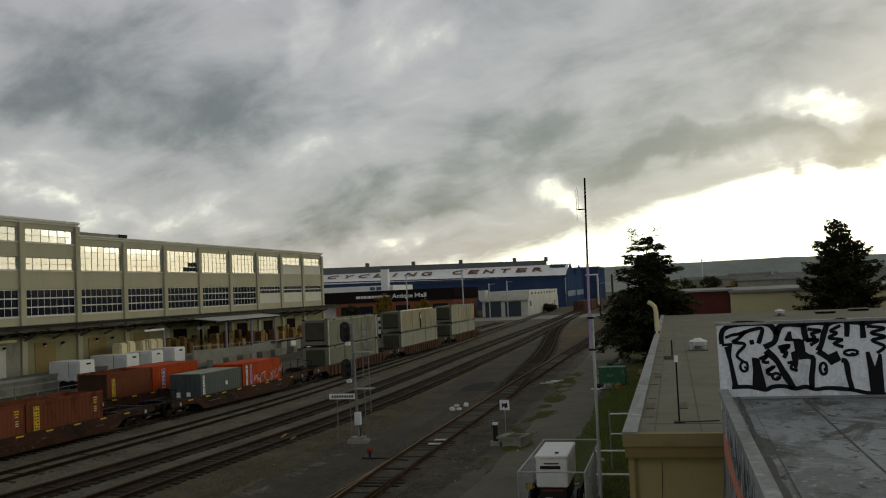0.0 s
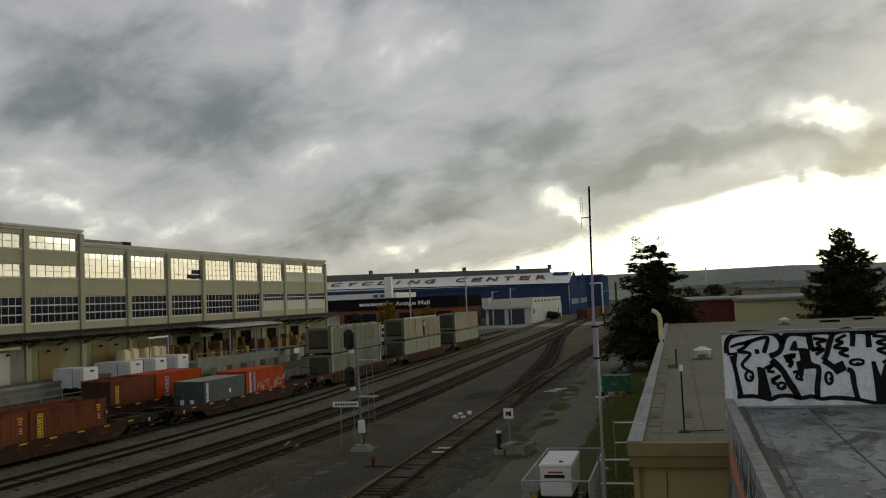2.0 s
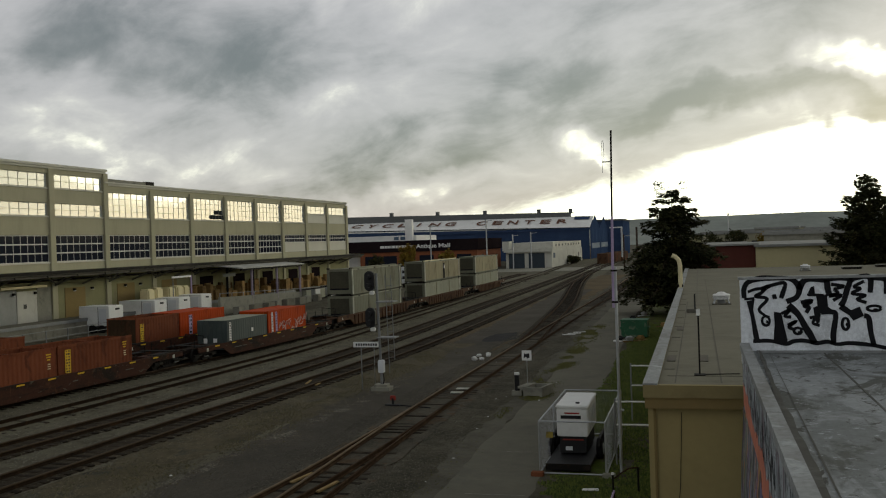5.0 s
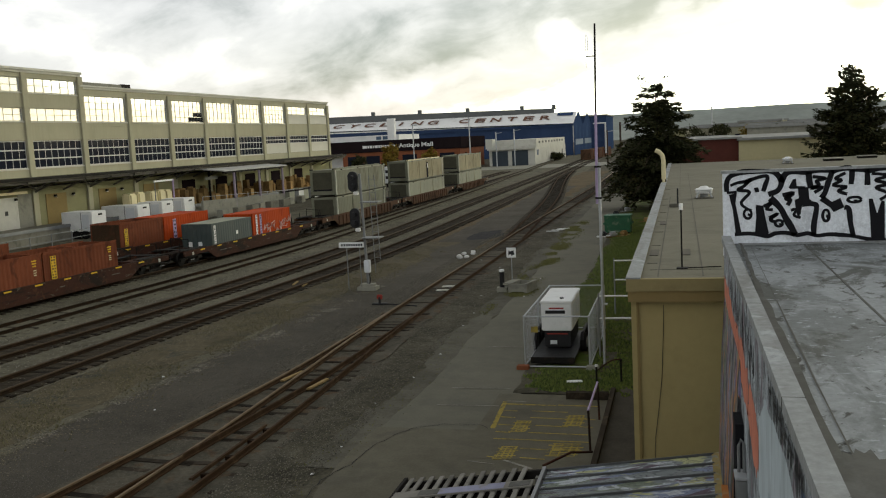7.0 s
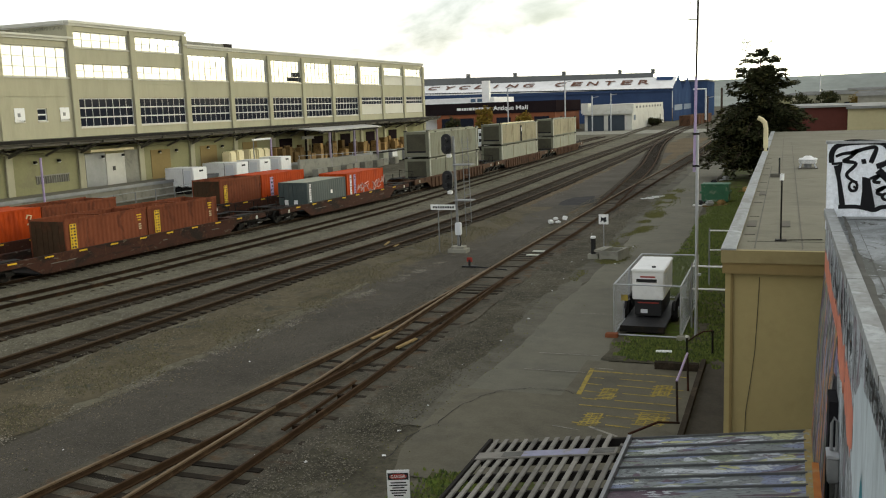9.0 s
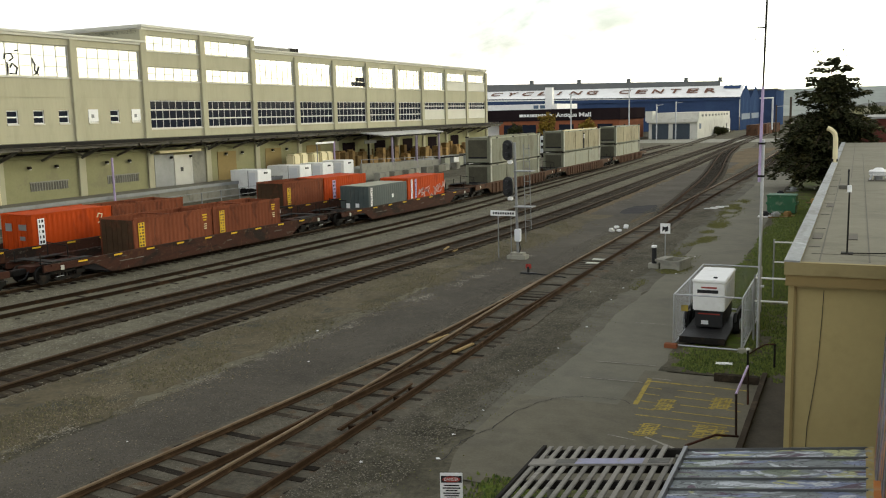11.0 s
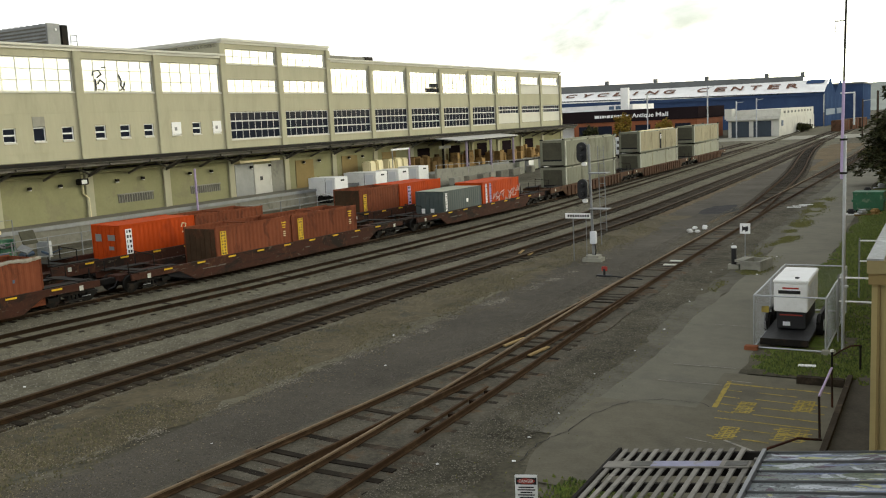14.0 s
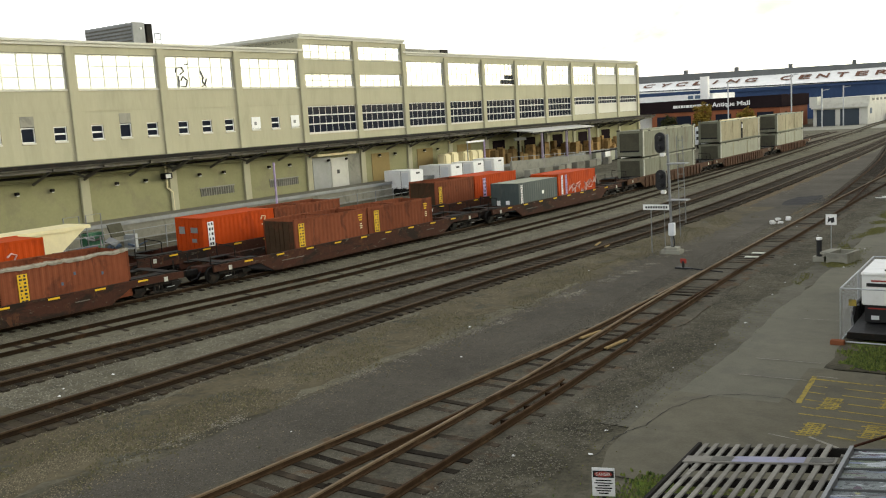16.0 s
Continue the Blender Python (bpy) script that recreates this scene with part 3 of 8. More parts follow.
def strip(points, left, right, z, y0, y1, d=3.0, rough=0.0, slope=0.0):
    """A sheet that follows a line, from left to right of it, with uneven edges."""
    bm = bmesh.new()
    last = None
    for y in steps(y0, y1, d):
        x = curve_x(points, y)
        a = rough * noise.noise((y * 0.23, x * 0.3, 1.7)) + rough * 0.5 * noise.noise((y * 1.1, 3.3, x))
        b = rough * noise.noise((y * 0.23, 9.1, x * 0.3)) + rough * 0.5 * noise.noise((y * 1.1, x, 6.1))
        row = [bm.verts.new(p) for p in ((x + left - slope, y, -0.07), (x + left + a, y, z), (x + right + b, y, z), (x + right + slope, y, -0.07))]
        if last:
            for i in range(3) if slope else (1,):
                bm.faces.new((last[i], last[i + 1], row[i + 1], row[i]))
        last = row
    if not slope:
        bmesh.ops.delete(bm, geom=[v for v in bm.verts if not v.link_faces], context="VERTS")
    return bm

# ---- ground ----
bm = bmesh.new()
box(bm, -2500, 2500, -300, 4000, -1.0, -0.07)
setting("ground", bm, GRAVEL, "grey gravel yard ground with dark stains", "ground")

TRACK_A = [(-31.75, 18), (-31.05, 25), (-29.95, 33), (-29.35, 41), (-28.65, 52), (-28.24, 64), (-28.49, 80), (-28.93, 100), (-29.88, 130), (-31.16, 158), (-33.28, 199), (-38.1, 300)]
TRACK_B = [(-27.65, 18), (-26.75, 25), (-26.05, 31), (-25.25, 38), (-24.55, 46), (-23.95, 57), (-23.86, 74), (-24.52, 100), (-25.3, 150), (-26.0, 190), (-28.5, 300)]
TRACK_C = [(-22.75, 18), (-22.35, 25), (-21.85, 34), (-21.15, 43), (-20.45, 53), (-20.04, 64), (-20.09, 80), (-20.43, 105), (-20.88, 130), (-21.9, 160), (-23.0, 200), (-25.0, 300)]
TRACK_D = [(-36.3, 18), (-35.6, 27), (-34.7, 35), (-34.1, 43), (-33.4, 52), (-32.6, 63), (-32.2, 76), (-32.1, 100), (-32.0, 135), (-33, 200)]
TRACK_E = [(x - 4.6, y) for x, y in TRACK_D]
LEAD_LEFT = [(-14.0, 8), (-13.42, 13.5), (-12.95, 18), (-12.58, 22), (-12.18, 27), (-12.04, 33), (-12.0, 41), (-12.0, 55)]
LEAD_RIGHT = [(-11.35, 8), (-11.42, 14), (-11.42, 18), (-11.46, 22), (-11.62, 27), (-11.84, 33), (-12.0, 41), (-12.0, 55), (-12.0, 70), (-11.85, 85), (-11.6, 105), (-11.4, 133), (-11.6, 170)]
CROSSOVER = [(-12.0, 62), (-12.4, 70), (-13.3, 84), (-14.4, 100), (-15.7, 115), (-18.4, 141), (-20.6, 165), (-22.3, 190)]

# sheets of other ground, each a little above the one below
flat_line = [(0, 0), (0, 10)]
setting("ground_yard_gravel", strip(TRACK_A, -16.0, 14.0, -0.066, -20, 330, 2.0, 0.5), BALLAST, "light grey ballast between the through tracks", "ground")
setting("ground_asphalt_strip", strip([(-14.9, 8), (-14.5, 17), (-14.2, 30), (-14.5, 45), (-15, 60), (-15.4, 90), (-16, 120)], -2.85, 1.2, -0.060, -10, 135, 0.8, 0.5), TARMAC, "dark worn asphalt between two tracks", "ground")
setting("ground_weeds", strip([(-19.6, 8), (-19.0, 20), (-18.6, 30), (-18.2, 45), (-17.7, 60), (-17.6, 130)], -2.2, 1.25, -0.058, -10, 66, 0.6, 0.9), EARTH, "weedy brown soil strip beside the through tracks", "ground")
setting("ground_dark_soil", strip([(-15.8, 40), (-15.8, 150)], -3.2, 2.2, -0.062, 44, 185, 1.0, 0.9), SOIL, "brown cinder ground between the tracks", "ground")
setting("road", strip([(-6.4, 20), (-6.3, 30), (-6.3, 45), (-6.8, 60), (-7.4, 85), (-8, 150)], -1.6, 1.55, -0.048, 21.5, 240, 0.5, 0.2), ROADWAY, "narrow worn grey asphalt service road", "road")
setting("road_shoulder", strip([(-6.4, 20), (-6.3, 30), (-6.3, 45), (-6.8, 60), (-7.4, 85), (-8, 150)], -2.5, -1.2, -0.054, 19.5, 110, 0.5, 0.6), SHOULDER, "grey broken edge of the service road", "road")
setting("pavement_lot", strip([(-4.1, 16), (-4.5, 17.5), (-4.65, 19.5), (-4.65, 25)], -3.4, 3.6, -0.044, 16.6, 22.6, 0.3, 0.2), LOT, "dark patched asphalt lot beside the track", "pavement")
setting("pavement_stripes_bay", strip([(-3.4, 0), (-3.4, 30)], -2.0, 2.3, -0.040, 20.5, 26.0, 1.0, 0.05), LOT, "dark asphalt parking bay with yellow lines", "pavement")
setting("road_crossing", strip([(-30, 0), (-30, 300)], -60, 45, -0.02, 214, 238, 6.0, 0.4), CONCRETE, "pale grey road crossing the tracks", "road")


def turf(x0, x1, y0, y1, d, z, keep):
    """A sheet of small cells with ragged edges and holes where keep(x, y) fails."""
    bm = bmesh.new()
    grid = {}

    def corner(i, j):
        if (i, j) not in grid:
            x, y = x0 + i * d, y0 + j * d
            grid[i, j] = bm.verts.new((x + 0.3 * d * noise.noise((x * 7, y * 7, 1)), y + 0.3 * d * noise.noise((x * 7, y * 7, 5)), z))
        return grid[i, j]

    for i in range(int((x1 - x0) / d)):
        for j in range(int((y1 - y0) / d)):
            if keep(x0 + (i + 0.5) * d, y0 + (j + 0.5) * d):
                bm.faces.new([corner(i + a, j + b) for a, b in ((0, 0), (1, 0), (1, 1), (0, 1))])
    return bm


def grassy(x, y):
    """Above 0 where grass grows: it thins towards the lot, the road and the worn foot of the cage."""
    edge = min((y - 26.0 - max(0.0, -4.2 - x) * 0.9) * 0.9, (x + 5.0 + 0.008 * (y - 30)) * 1.2, 1.0)
    worn = 0.5 if 33.0 < y < 37.5 and x > -2.8 else 0.55 * max(0.0, 1 - abs(x + 2.5) / 0.9) if 28.6 < y < 33.5 else 0.0
    return edge + 0.8 * noise.noise((x * 0.9, y * 0.6, 7.0)) + 0.6 * noise.noise((x * 2.6, y * 2.1, 3.0)) - 0.34 - worn


setting("ground_verge_soil", strip([(-3.2, 20), (-3.2, 40), (-3.3, 60), (-4.0, 90)], -1.75, 4.0, -0.0385, 26.1, 120, 0.4, 0.35), GRAVEL, "bare grey brown soil showing through the thin grass", "ground")
setting("ground_grass", turf(-5.3, -1.18, 25.9, 48.0, 0.13, -0.036, lambda x, y: grassy(x, y) > 0), GRASS, "patchy rough green grass beside the service road", "grass")
setting("ground_far_grass", strip([(-3.3, 48), (-3.3, 60), (-4.0, 90)], -1.7, 4.0, -0.034, 48, 120, 0.4, 0.35), GRASS, "rough green grass along the annex wall", "grass")
setting("ground_sign_grass", strip([(-5.9, 0), (-5.9, 15), (-5.75, 20)], -0.95, 1.2, -0.036, 11.0, 16.9, 0.3, 0.45), GRASS, "small patch of grass by the pergola", "grass")


def track(name, points, y0, y1, label, ties_to, bed=BALLAST, rough=0.2, bed_z=-0.035, head=None, head_right=None, tie_len=2.5, spacing=0.58, left_from=None, right_from=None, buried=0.012, half=0.7525, wide=1.12, steel=None):
    """A railway track: bed, two rails with a foot, web and head, and timber ties."""
    base = thing(name, label, "railway track")
    part("bed", strip(points, -wide, wide, bed_z, y0, y1, 1.0, rough, 0.3), bed, base)
    for side, start in ((-half, left_from), (half, right_from)):
        rail_bm, head_bm = bmesh.new(), bmesh.new()
        for bm, outline in ((rail_bm, ((-0.06, -0.02), (0.06, -0.02), (0.06, 0.0), (0.014, 0.02), (0.014, 0.10), (-0.014, 0.10), (-0.014, 0.02), (-0.06, 0.0))),
                            (head_bm, ((-0.036, 0.10), (0.036, 0.10), (0.036, 0.14), (0.024, 0.147), (-0.024, 0.147), (-0.036, 0.14)))):
            last = None
            for y in steps(max(y0, start or y0), y1, 1.5):
                x = curve_x(points, y)
                lean = (curve_x(points, y + 0.5) - curve_x(points, y - 0.5))
                row = [bm.verts.new((x + side * math.sqrt(1 + lean * lean) + u, y, w)) for u, w in outline]
                if last:
                    for i in range(len(row)):
                        bm.faces.new((last[i], last[i - 1], row[i - 1], row[i]))
                last = row
        rail = part("rail", rail_bm, steel or RAIL, base)
        part("rail_head", head_bm, (head_right if side > 0 and head_right else head) or RAILDARK, rail)
    tie_bm = soft_box(-tie_len / 2, tie_len / 2, -0.115, 0.115, -0.16, -0.012, 0.012)
    tie = data("tie", tie_bm, TIE)
    rest = bmesh.new()
    rnd = random.Random(name)
    y = y0 + 0.3
    while y < y1:
        x = curve_x(points, y) + rnd.uniform(-0.06, 0.06)
        skew = -math.atan(curve_x(points, y + 0.5) - curve_x(points, y - 0.5)) + rnd.uniform(-0.02, 0.02)
        if y < ties_to:
            piece("tie", tie, base, Matrix.Translation((x, y, rnd.uniform(-buried, 0.006))) @ Matrix.Rotation(skew, 4, "Z"))
        else:
            box(rest, x - tie_len / 2, x + tie_len / 2, y - 0.115, y + 0.115, -0.16, -0.014)
        y += spacing * rnd.uniform(0.93, 1.07)
    if len(rest.verts):
        tagged(part("tie_run", rest, TIE, base), kind="stuff")
    else:
        rest.free()
    return base


track("through_track", TRACK_A, -5, 330, "through railway track with brown rails on grey ballast", 80, bed_z=-0.012, half=0.70, tie_len=2.45, head=RAIL)
track("through_track", TRACK_B, -5, 330, "through railway track with rusty ties on grey ballast", 80, DIRTY, bed_z=-0.02, half=0.71, wide=0.95, tie_len=2.5, buried=0.004)
track("through_track", TRACK_C, -5, 330, "through railway track with dark oily ties", 90, DIRTY, bed_z=-0.024, half=0.71, wide=0.95, tie_len=2.5, buried=0.004)
track("loading_track", TRACK_D, -5, 200, "loading track under a parked container train", 40)
track("loading_track", TRACK_E, -5, 200, "loading track beside the dock under parked container cars", 30)
track("siding_track", LEAD_RIGHT, 4, 170, "rusty siding track with weathered timber ties", 100, TRACKBED, bed_z=-0.026, head=RAILTOP, head_right=RAILRUST, buried=0.036, rough=0.5, half=0.69, tie_len=2.16, steel=RAILRUST)
track("siding_track", LEAD_LEFT, 4, 41, "curved turnout leg of the siding with rusty rails", 41, TRACKBED, bed_z=-0.031, head=RAILTOP, head_right=RAILRUST, buried=0.036, rough=0.5, half=0.69, tie_len=2.16, steel=RAILRUST)
track("crossover_track", CROSSOVER, 66, 190, "rusty crossover track between siding and through track", 90, DIRTY, bed_z=-0.029, head=RAILRUST, buried=0.02, half=0.69, tie_len=2.1, steel=RAILRUST)

guard = thing("guard_rail", "short rusted guard rail inside the siding's running rail", "rail", pose(0, 0, 0))
part("web", rods(0.03, ((-11.06, 18.1, 0.06), (-11.06, 21.9, 0.06)), seg=6), RAILRUST, guard)
part("head", boxes((-11.10, -11.03, 18.0, 22.0, 0.09, 0.13)), RAILRUST, guard)
for y in (18.4, 19.6, 20.8, 21.7):
    part("spacer", boxes((-11.03, -10.86, y, y + 0.12, -0.02, 0.08)), RAIL, guard)


# ---- the long factory with the loading dock ----
BAY, FIRST = 8.16, 0.0
BAYS = range(-4, 13)
factory = thing("factory_building", "long pale tan concrete factory with steel windows and loading dock", "building", pose(-60.0, 41.68, 0.3, 0, 0, -0.853))


def bay_y(k):
    return FIRST + BAY * k


def wall_row(k0, k1, z0, z1, material=STUCCO, out=0.0, name="wall"):
    part(name, boxes((-0.35, out, bay_y(k0), bay_y(k1), z0, z1)), material, factory)


END = bay_y(13)
wall_row(-4, 13, 1.1, 5.75, STUCCO_SHADED)
wall_row(-4, 3, 9.3, 10.95)
wall_row(3, 13, 9.15, 10.95)
wall_row(-4, 3, 5.75, 7.25)
wall_row(3, 13, 5.75, 6.55)
wall_row(-4, 3, 13.55, 14.1)
wall_row(5, 13, 13.65, 14.3)
wall_row(3, 5, 12.22 + 0.02, 13.65)
wall_row(3, 5, 15.05, 15.5)
# thin shadow joints and string course
for k0, k1, z in ((-4, 3, 9.32), (-4, 3, 6.35), (3, 13, 10.5)):
    part("joint", boxes((0.0, 0.035, bay_y(k0), bay_y(k1), z, z + 0.06)), STUCCO, factory)
for k0, k1, z0, z1 in ((-4, 3, 14.1, 14.5), (5, 13, 14.3, 14.68), (3, 5, 15.5, 15.95)):
    cap = boxes((-0.5, 0.28, bay_y(k0) - 0.2, bay_y(k1) + 0.2, z0 + 0.22, z1), (-0.4, 0.14, bay_y(k0) - 0.1, bay_y(k1) + 0.1, z0, z0 + 0.22))
    part("cornice", cap, STUCCO_TRIM, factory)
# body behind the front, flat roofs and the side of the raised part
part("roof", boxes((-45, -0.5, bay_y(-4), bay_y(3), 13.7, 14.0), (-45, -0.5, bay_y(5), END, 13.9, 14.2), (-45, -0.5, bay_y(3), bay_y(5), 15.2, 15.5)), TARPAPER, factory)
part("rear_wall", boxes((-45.3, -45, bay_y(-4), END, -0.4, 15.4)), STUCCO, factory)
part("end_wall", boxes((-45, -0.36, END - 0.35, END, -0.4, 14.3)), STUCCO, factory)
part("end_wall", boxes((-45, -0.36, bay_y(-4), bay_y(-4) + 0.35, -0.4, 14.3)), STUCCO, factory)
part("end_wall", boxes((-45, -0.36, bay_y(3), bay_y(3) + 0.35, 13.5, 15.6)), STUCCO, factory)
part("end_wall", boxes((-45, -0.36, bay_y(5) - 0.35, bay_y(5), 13.5, 15.6)), STUCCO, factory)
part("cornice", boxes((-45, -0.3, bay_y(3) - 0.25, bay_y(3) + 0.3, 15.65, 15.95)), STUCCO_TRIM, factory)
# dark sheet for the unlit rooms behind the panes
part("dark_interior", boxes((-6, -5.8, bay_y(-4), END, 1.0, 15.0)), DARKPAINT_SHADE, factory)
for k in range(-4, 14):
    top = 15.5 if k in (3, 4, 5) else 14.1
    part("pilaster", soft_box(-0.2, 0.18, bay_y(k) - 0.38, bay_y(k) + 0.38, 1.1, top, 0.03), STUCCO, factory)


def window(parent, y0, y1, z0, z1, cols, rows, pane_mat, bars, name="window", seed=0, frame_mat=MUNTIN):
    """A steel window of single panes, set back in its opening."""
    w = new(name)
    w.parent = parent
    w.matrix_local = pose(-0.12, y0, z0)
    width, height = y1 - y0, z1 - z0
    bar = 0.036 if pane_mat is PANE_UP else 0.022
    if pane_mat is PANE_UP:
        frame_mat = STUCCO_TRIM
    fr = bmesh.new()
    for a, b, c, d in ((0, width, 0, 0.07), (0, width, height - 0.07, height), (0, 0.07, 0, height), (width - 0.07, width, 0, height)):
        box(fr, -0.05, 0.05, a, b, c, d)
    for i in range(1, cols):
        y = width * i / cols
        box(fr, -0.03, 0.03, y - bar, y + bar, 0.07, height - 0.07)
    for j in range(1, rows):
        z = height * j / rows
        fat = 0.06 if bars and j in bars else 0.025
        box(fr, -0.04, 0.045, 0.07, width - 0.07, z - fat, z + fat)
    part("window_frame", fr, frame_mat, w)
    part("window_sill", boxes((-0.05, 0.2, 0, width, -0.12, 0.0)), STUCCO_TRIM, w)
    key = (round(width / cols, 3), round(height / rows, 3), pane_mat.name)
    if key not in PANES:
        PANES[key] = data("pane", boxes((-0.008, 0.008, 0.01, width / cols - 0.01, 0.01, height / rows - 0.01)), pane_mat)
    rnd = random.Random(seed)
    sway = 0.0022 if pane_mat is PANE_UP else 0.001
    for i in range(cols):
        for j in range(rows):
            piece("pane", PANES[key], w, Matrix.Translation((0, width * i / cols, height * j / rows)) @ Euler((0, rnd.gauss(0, sway), rnd.gauss(0, sway))).to_matrix().to_4x4())
    return w


PANES = {}
for k in BAYS:
    a, b = bay_y(k) + 0.42, bay_y(k + 1) - 0.42
    if k < 3:
        window(factory, a, b, 10.97, 13.53, 6, 3, PANE_UP, (), seed=k)
        # small openings in the lower band
        opens = [(bay_y(k) + 1.2, 1.05, 7.25, 8.3), (bay_y(k) + 3.72, 1.05, 7.25, 8.3 if k != 0 else 9.1), (bay_y(k) + 6.25, 1.05, 7.25, 8.3)]
        if k == -1:
            opens[1] = (opens[1][0], 1.05, 7.25, 9.1)
        edges = [a - 0.42] + [v for o in opens for v in (o[0], o[0] + o[1])] + [b + 0.42]
        for y0, y1 in zip(edges[::2], edges[1::2]):
            part("wall", boxes((-0.35, 0, y0, y1, 7.25, 9.3)), STUCCO, factory)
        for y0, wide, z0, z1 in opens:
            if z1 < 9.0:
                part("wall", boxes((-0.35, 0, y0, y0 + wide, z1, 9.3)), STUCCO, factory)
            else:
                part("wall", boxes((-0.35, 0, y0, y0 + wide, z1, 9.3)), STUCCO, factory)
                part("louvre", boxes((-0.15, 0.02, y0, y0 + wide, 8.35, z1)), CONCRETE, factory)
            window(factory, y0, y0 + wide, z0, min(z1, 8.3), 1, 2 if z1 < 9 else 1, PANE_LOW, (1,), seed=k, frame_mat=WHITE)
    elif k < 5:
        window(factory, a, b, 13.67, 15.03, 6, 2, PANE_UP, (), seed=k)
        window(factory, a, b, 10.97, 12.22, 6, 2, PANE_UP, (), seed=k + 50)
    elif k < 11:
        window(factory, a, b, 10.97, 13.63, 7, 4, PANE_UP, (), seed=k)
    else:
        window(factory, a, b, 12.4, 13.63, 4, 2, PANE_UP, (), seed=k)
        part("panel", boxes((-0.3, -0.03, a, b, 10.97, 12.38)), STUCCO_TRIM, factory)
    if k >= 3:
        if k < 10:
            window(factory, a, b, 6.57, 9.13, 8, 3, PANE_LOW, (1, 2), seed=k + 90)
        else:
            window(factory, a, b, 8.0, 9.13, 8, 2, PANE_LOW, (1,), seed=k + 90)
            part("panel", boxes((-0.3, -0.03, a, b, 6.57, 7.98)), STUCCO_TRIM, factory)
# dock canopy with its dark edge and brackets
part("canopy", boxes((0.0, 3.0, bay_y(-4), END, 5.42, 5.72)), TARPAPER, factory)
part("canopy_fascia", boxes((3.0, 3.12, bay_y(-4), END, 5.5, 5.76)), DARKSTEEL, factory)
for k in range(-4, 13):
    for f in (0.0, 0.5):
        y = bay_y(k + f)
        part("bracket", rods(0.10, ((0.1, y, 4.3), (2.7, y, 5.3)), ((0.1, y, 5.3), (2.9, y, 5.3))), TARPAPER, factory)
part("canopy_beam", boxes((2.5, 2.75, bay_y(-4), END, 5.18, 5.4)), TARPAPER, factory)
part("dock", boxes((0.0, 2.9, bay_y(-4), END, -0.4, 1.1)), DOCKGREY, factory, "grey concrete loading dock")
part("dock_edge", boxes((2.9, 3.0, bay_y(-4), END, 0.85, 1.14)), DULLGALV, factory)

# ---- right hand: the tan annex and the painted building ----
annex = thing("tan_annex_building", "tan stucco building with flat felt roof and dark eaves band", "building", pose(0, 0, 0))
part("wall", boxes((-1.17, 60, 19.7, 20.0, -0.1, 3.95)), OCHRE, annex)
part("wall", boxes((-1.172, -0.75, 20.0, 85.7, -0.1, 3.95)), OCHRE, annex)
part("wall", boxes((-1.17, 60, 85.7, 86.0, -0.1, 3.95)), OCHRE, annex)
part("eaves_band", boxes((-1.22, 60, 19.5, 19.72, 3.9, 4.13)), OCHRE_DARK, annex)
part("eaves_band", boxes((-1.222, -1.0, 19.72, 86.1, 3.9, 4.13)), OCHRE_DARK, annex)
part("roof_edge", boxes((-1.25, 60, 19.46, 19.62, 4.13, 4.39)), OCHRE_MID, annex)
part("roof_edge", boxes((-1.253, -0.95, 19.455, 86.1, 4.395, 4.43)), CAP, annex)
part("roof", boxes((-0.95, 60, 19.6, 86, 4.15, 4.36)), ANNEXROOF, annex)

studio = thing("painted_building", "flat roofed building with spray painted parapet and wall", "building", pose(0, 0, 0))
part("painted_wall", boxes((0.72, 0.84, -6, 19.0, -0.1, 5.2)), MURAL, studio, "wall covered in coloured spray paint")
part("parapet_cap", boxes((0.68, 0.855, -6, 19.0, 5.2, 5.32)), CAP, studio)
part("roof", boxes((0.84, 30, -6, 19.0, 4.9, 5.16)), ROOFSLAB, studio)
part("gutter_grime", strip([(0.93, -6), (0.93, 6), (0.95, 12), (1.04, 19)], -0.07, 0.045, 5.172, -6, 18.98, 0.07, 0.07), ROOFDIRT, studio)
part("parapet", boxes((0.72, 30, 19.0, 19.28, 4.9, 6.56)), PARAPETWHITE, studio)
part("rear_wall", boxes((0.95, 30, -6.3, -6.0, -0.1, 5.2)), STUCCO, studio)


# ---- trains ----
def corrugated(length, z0, z1, x, pitch=0.28, depth=0.014):
    """A pressed steel side along y, with trapezoid ribs."""
    bm = bmesh.new()
    ys = []
    y = -length / 2
    while y < length / 2 - pitch:
        ys += [(y, 0), (y + pitch * 0.3, 0), (y + pitch * 0.5, -depth), (y + pitch * 0.8, -depth)]
        y += pitch
    ys.append((length / 2, 0))
    s = 1 if x > 0 else -1
    low = [bm.verts.new((x + s * d, y, z0)) for y, d in ys]
    high = [bm.verts.new((x + s * d, y, z1)) for y, d in ys]
    for i in range(len(ys) - 1):
        f = (low[i], low[i + 1], high[i + 1], high[i])
        bm.faces.new(f if s > 0 else f[::-1])
    return bm


def heading(points, y):
    return -math.degrees(math.atan((curve_x(points, y + 1) - curve_x(points, y - 1)) / 2))


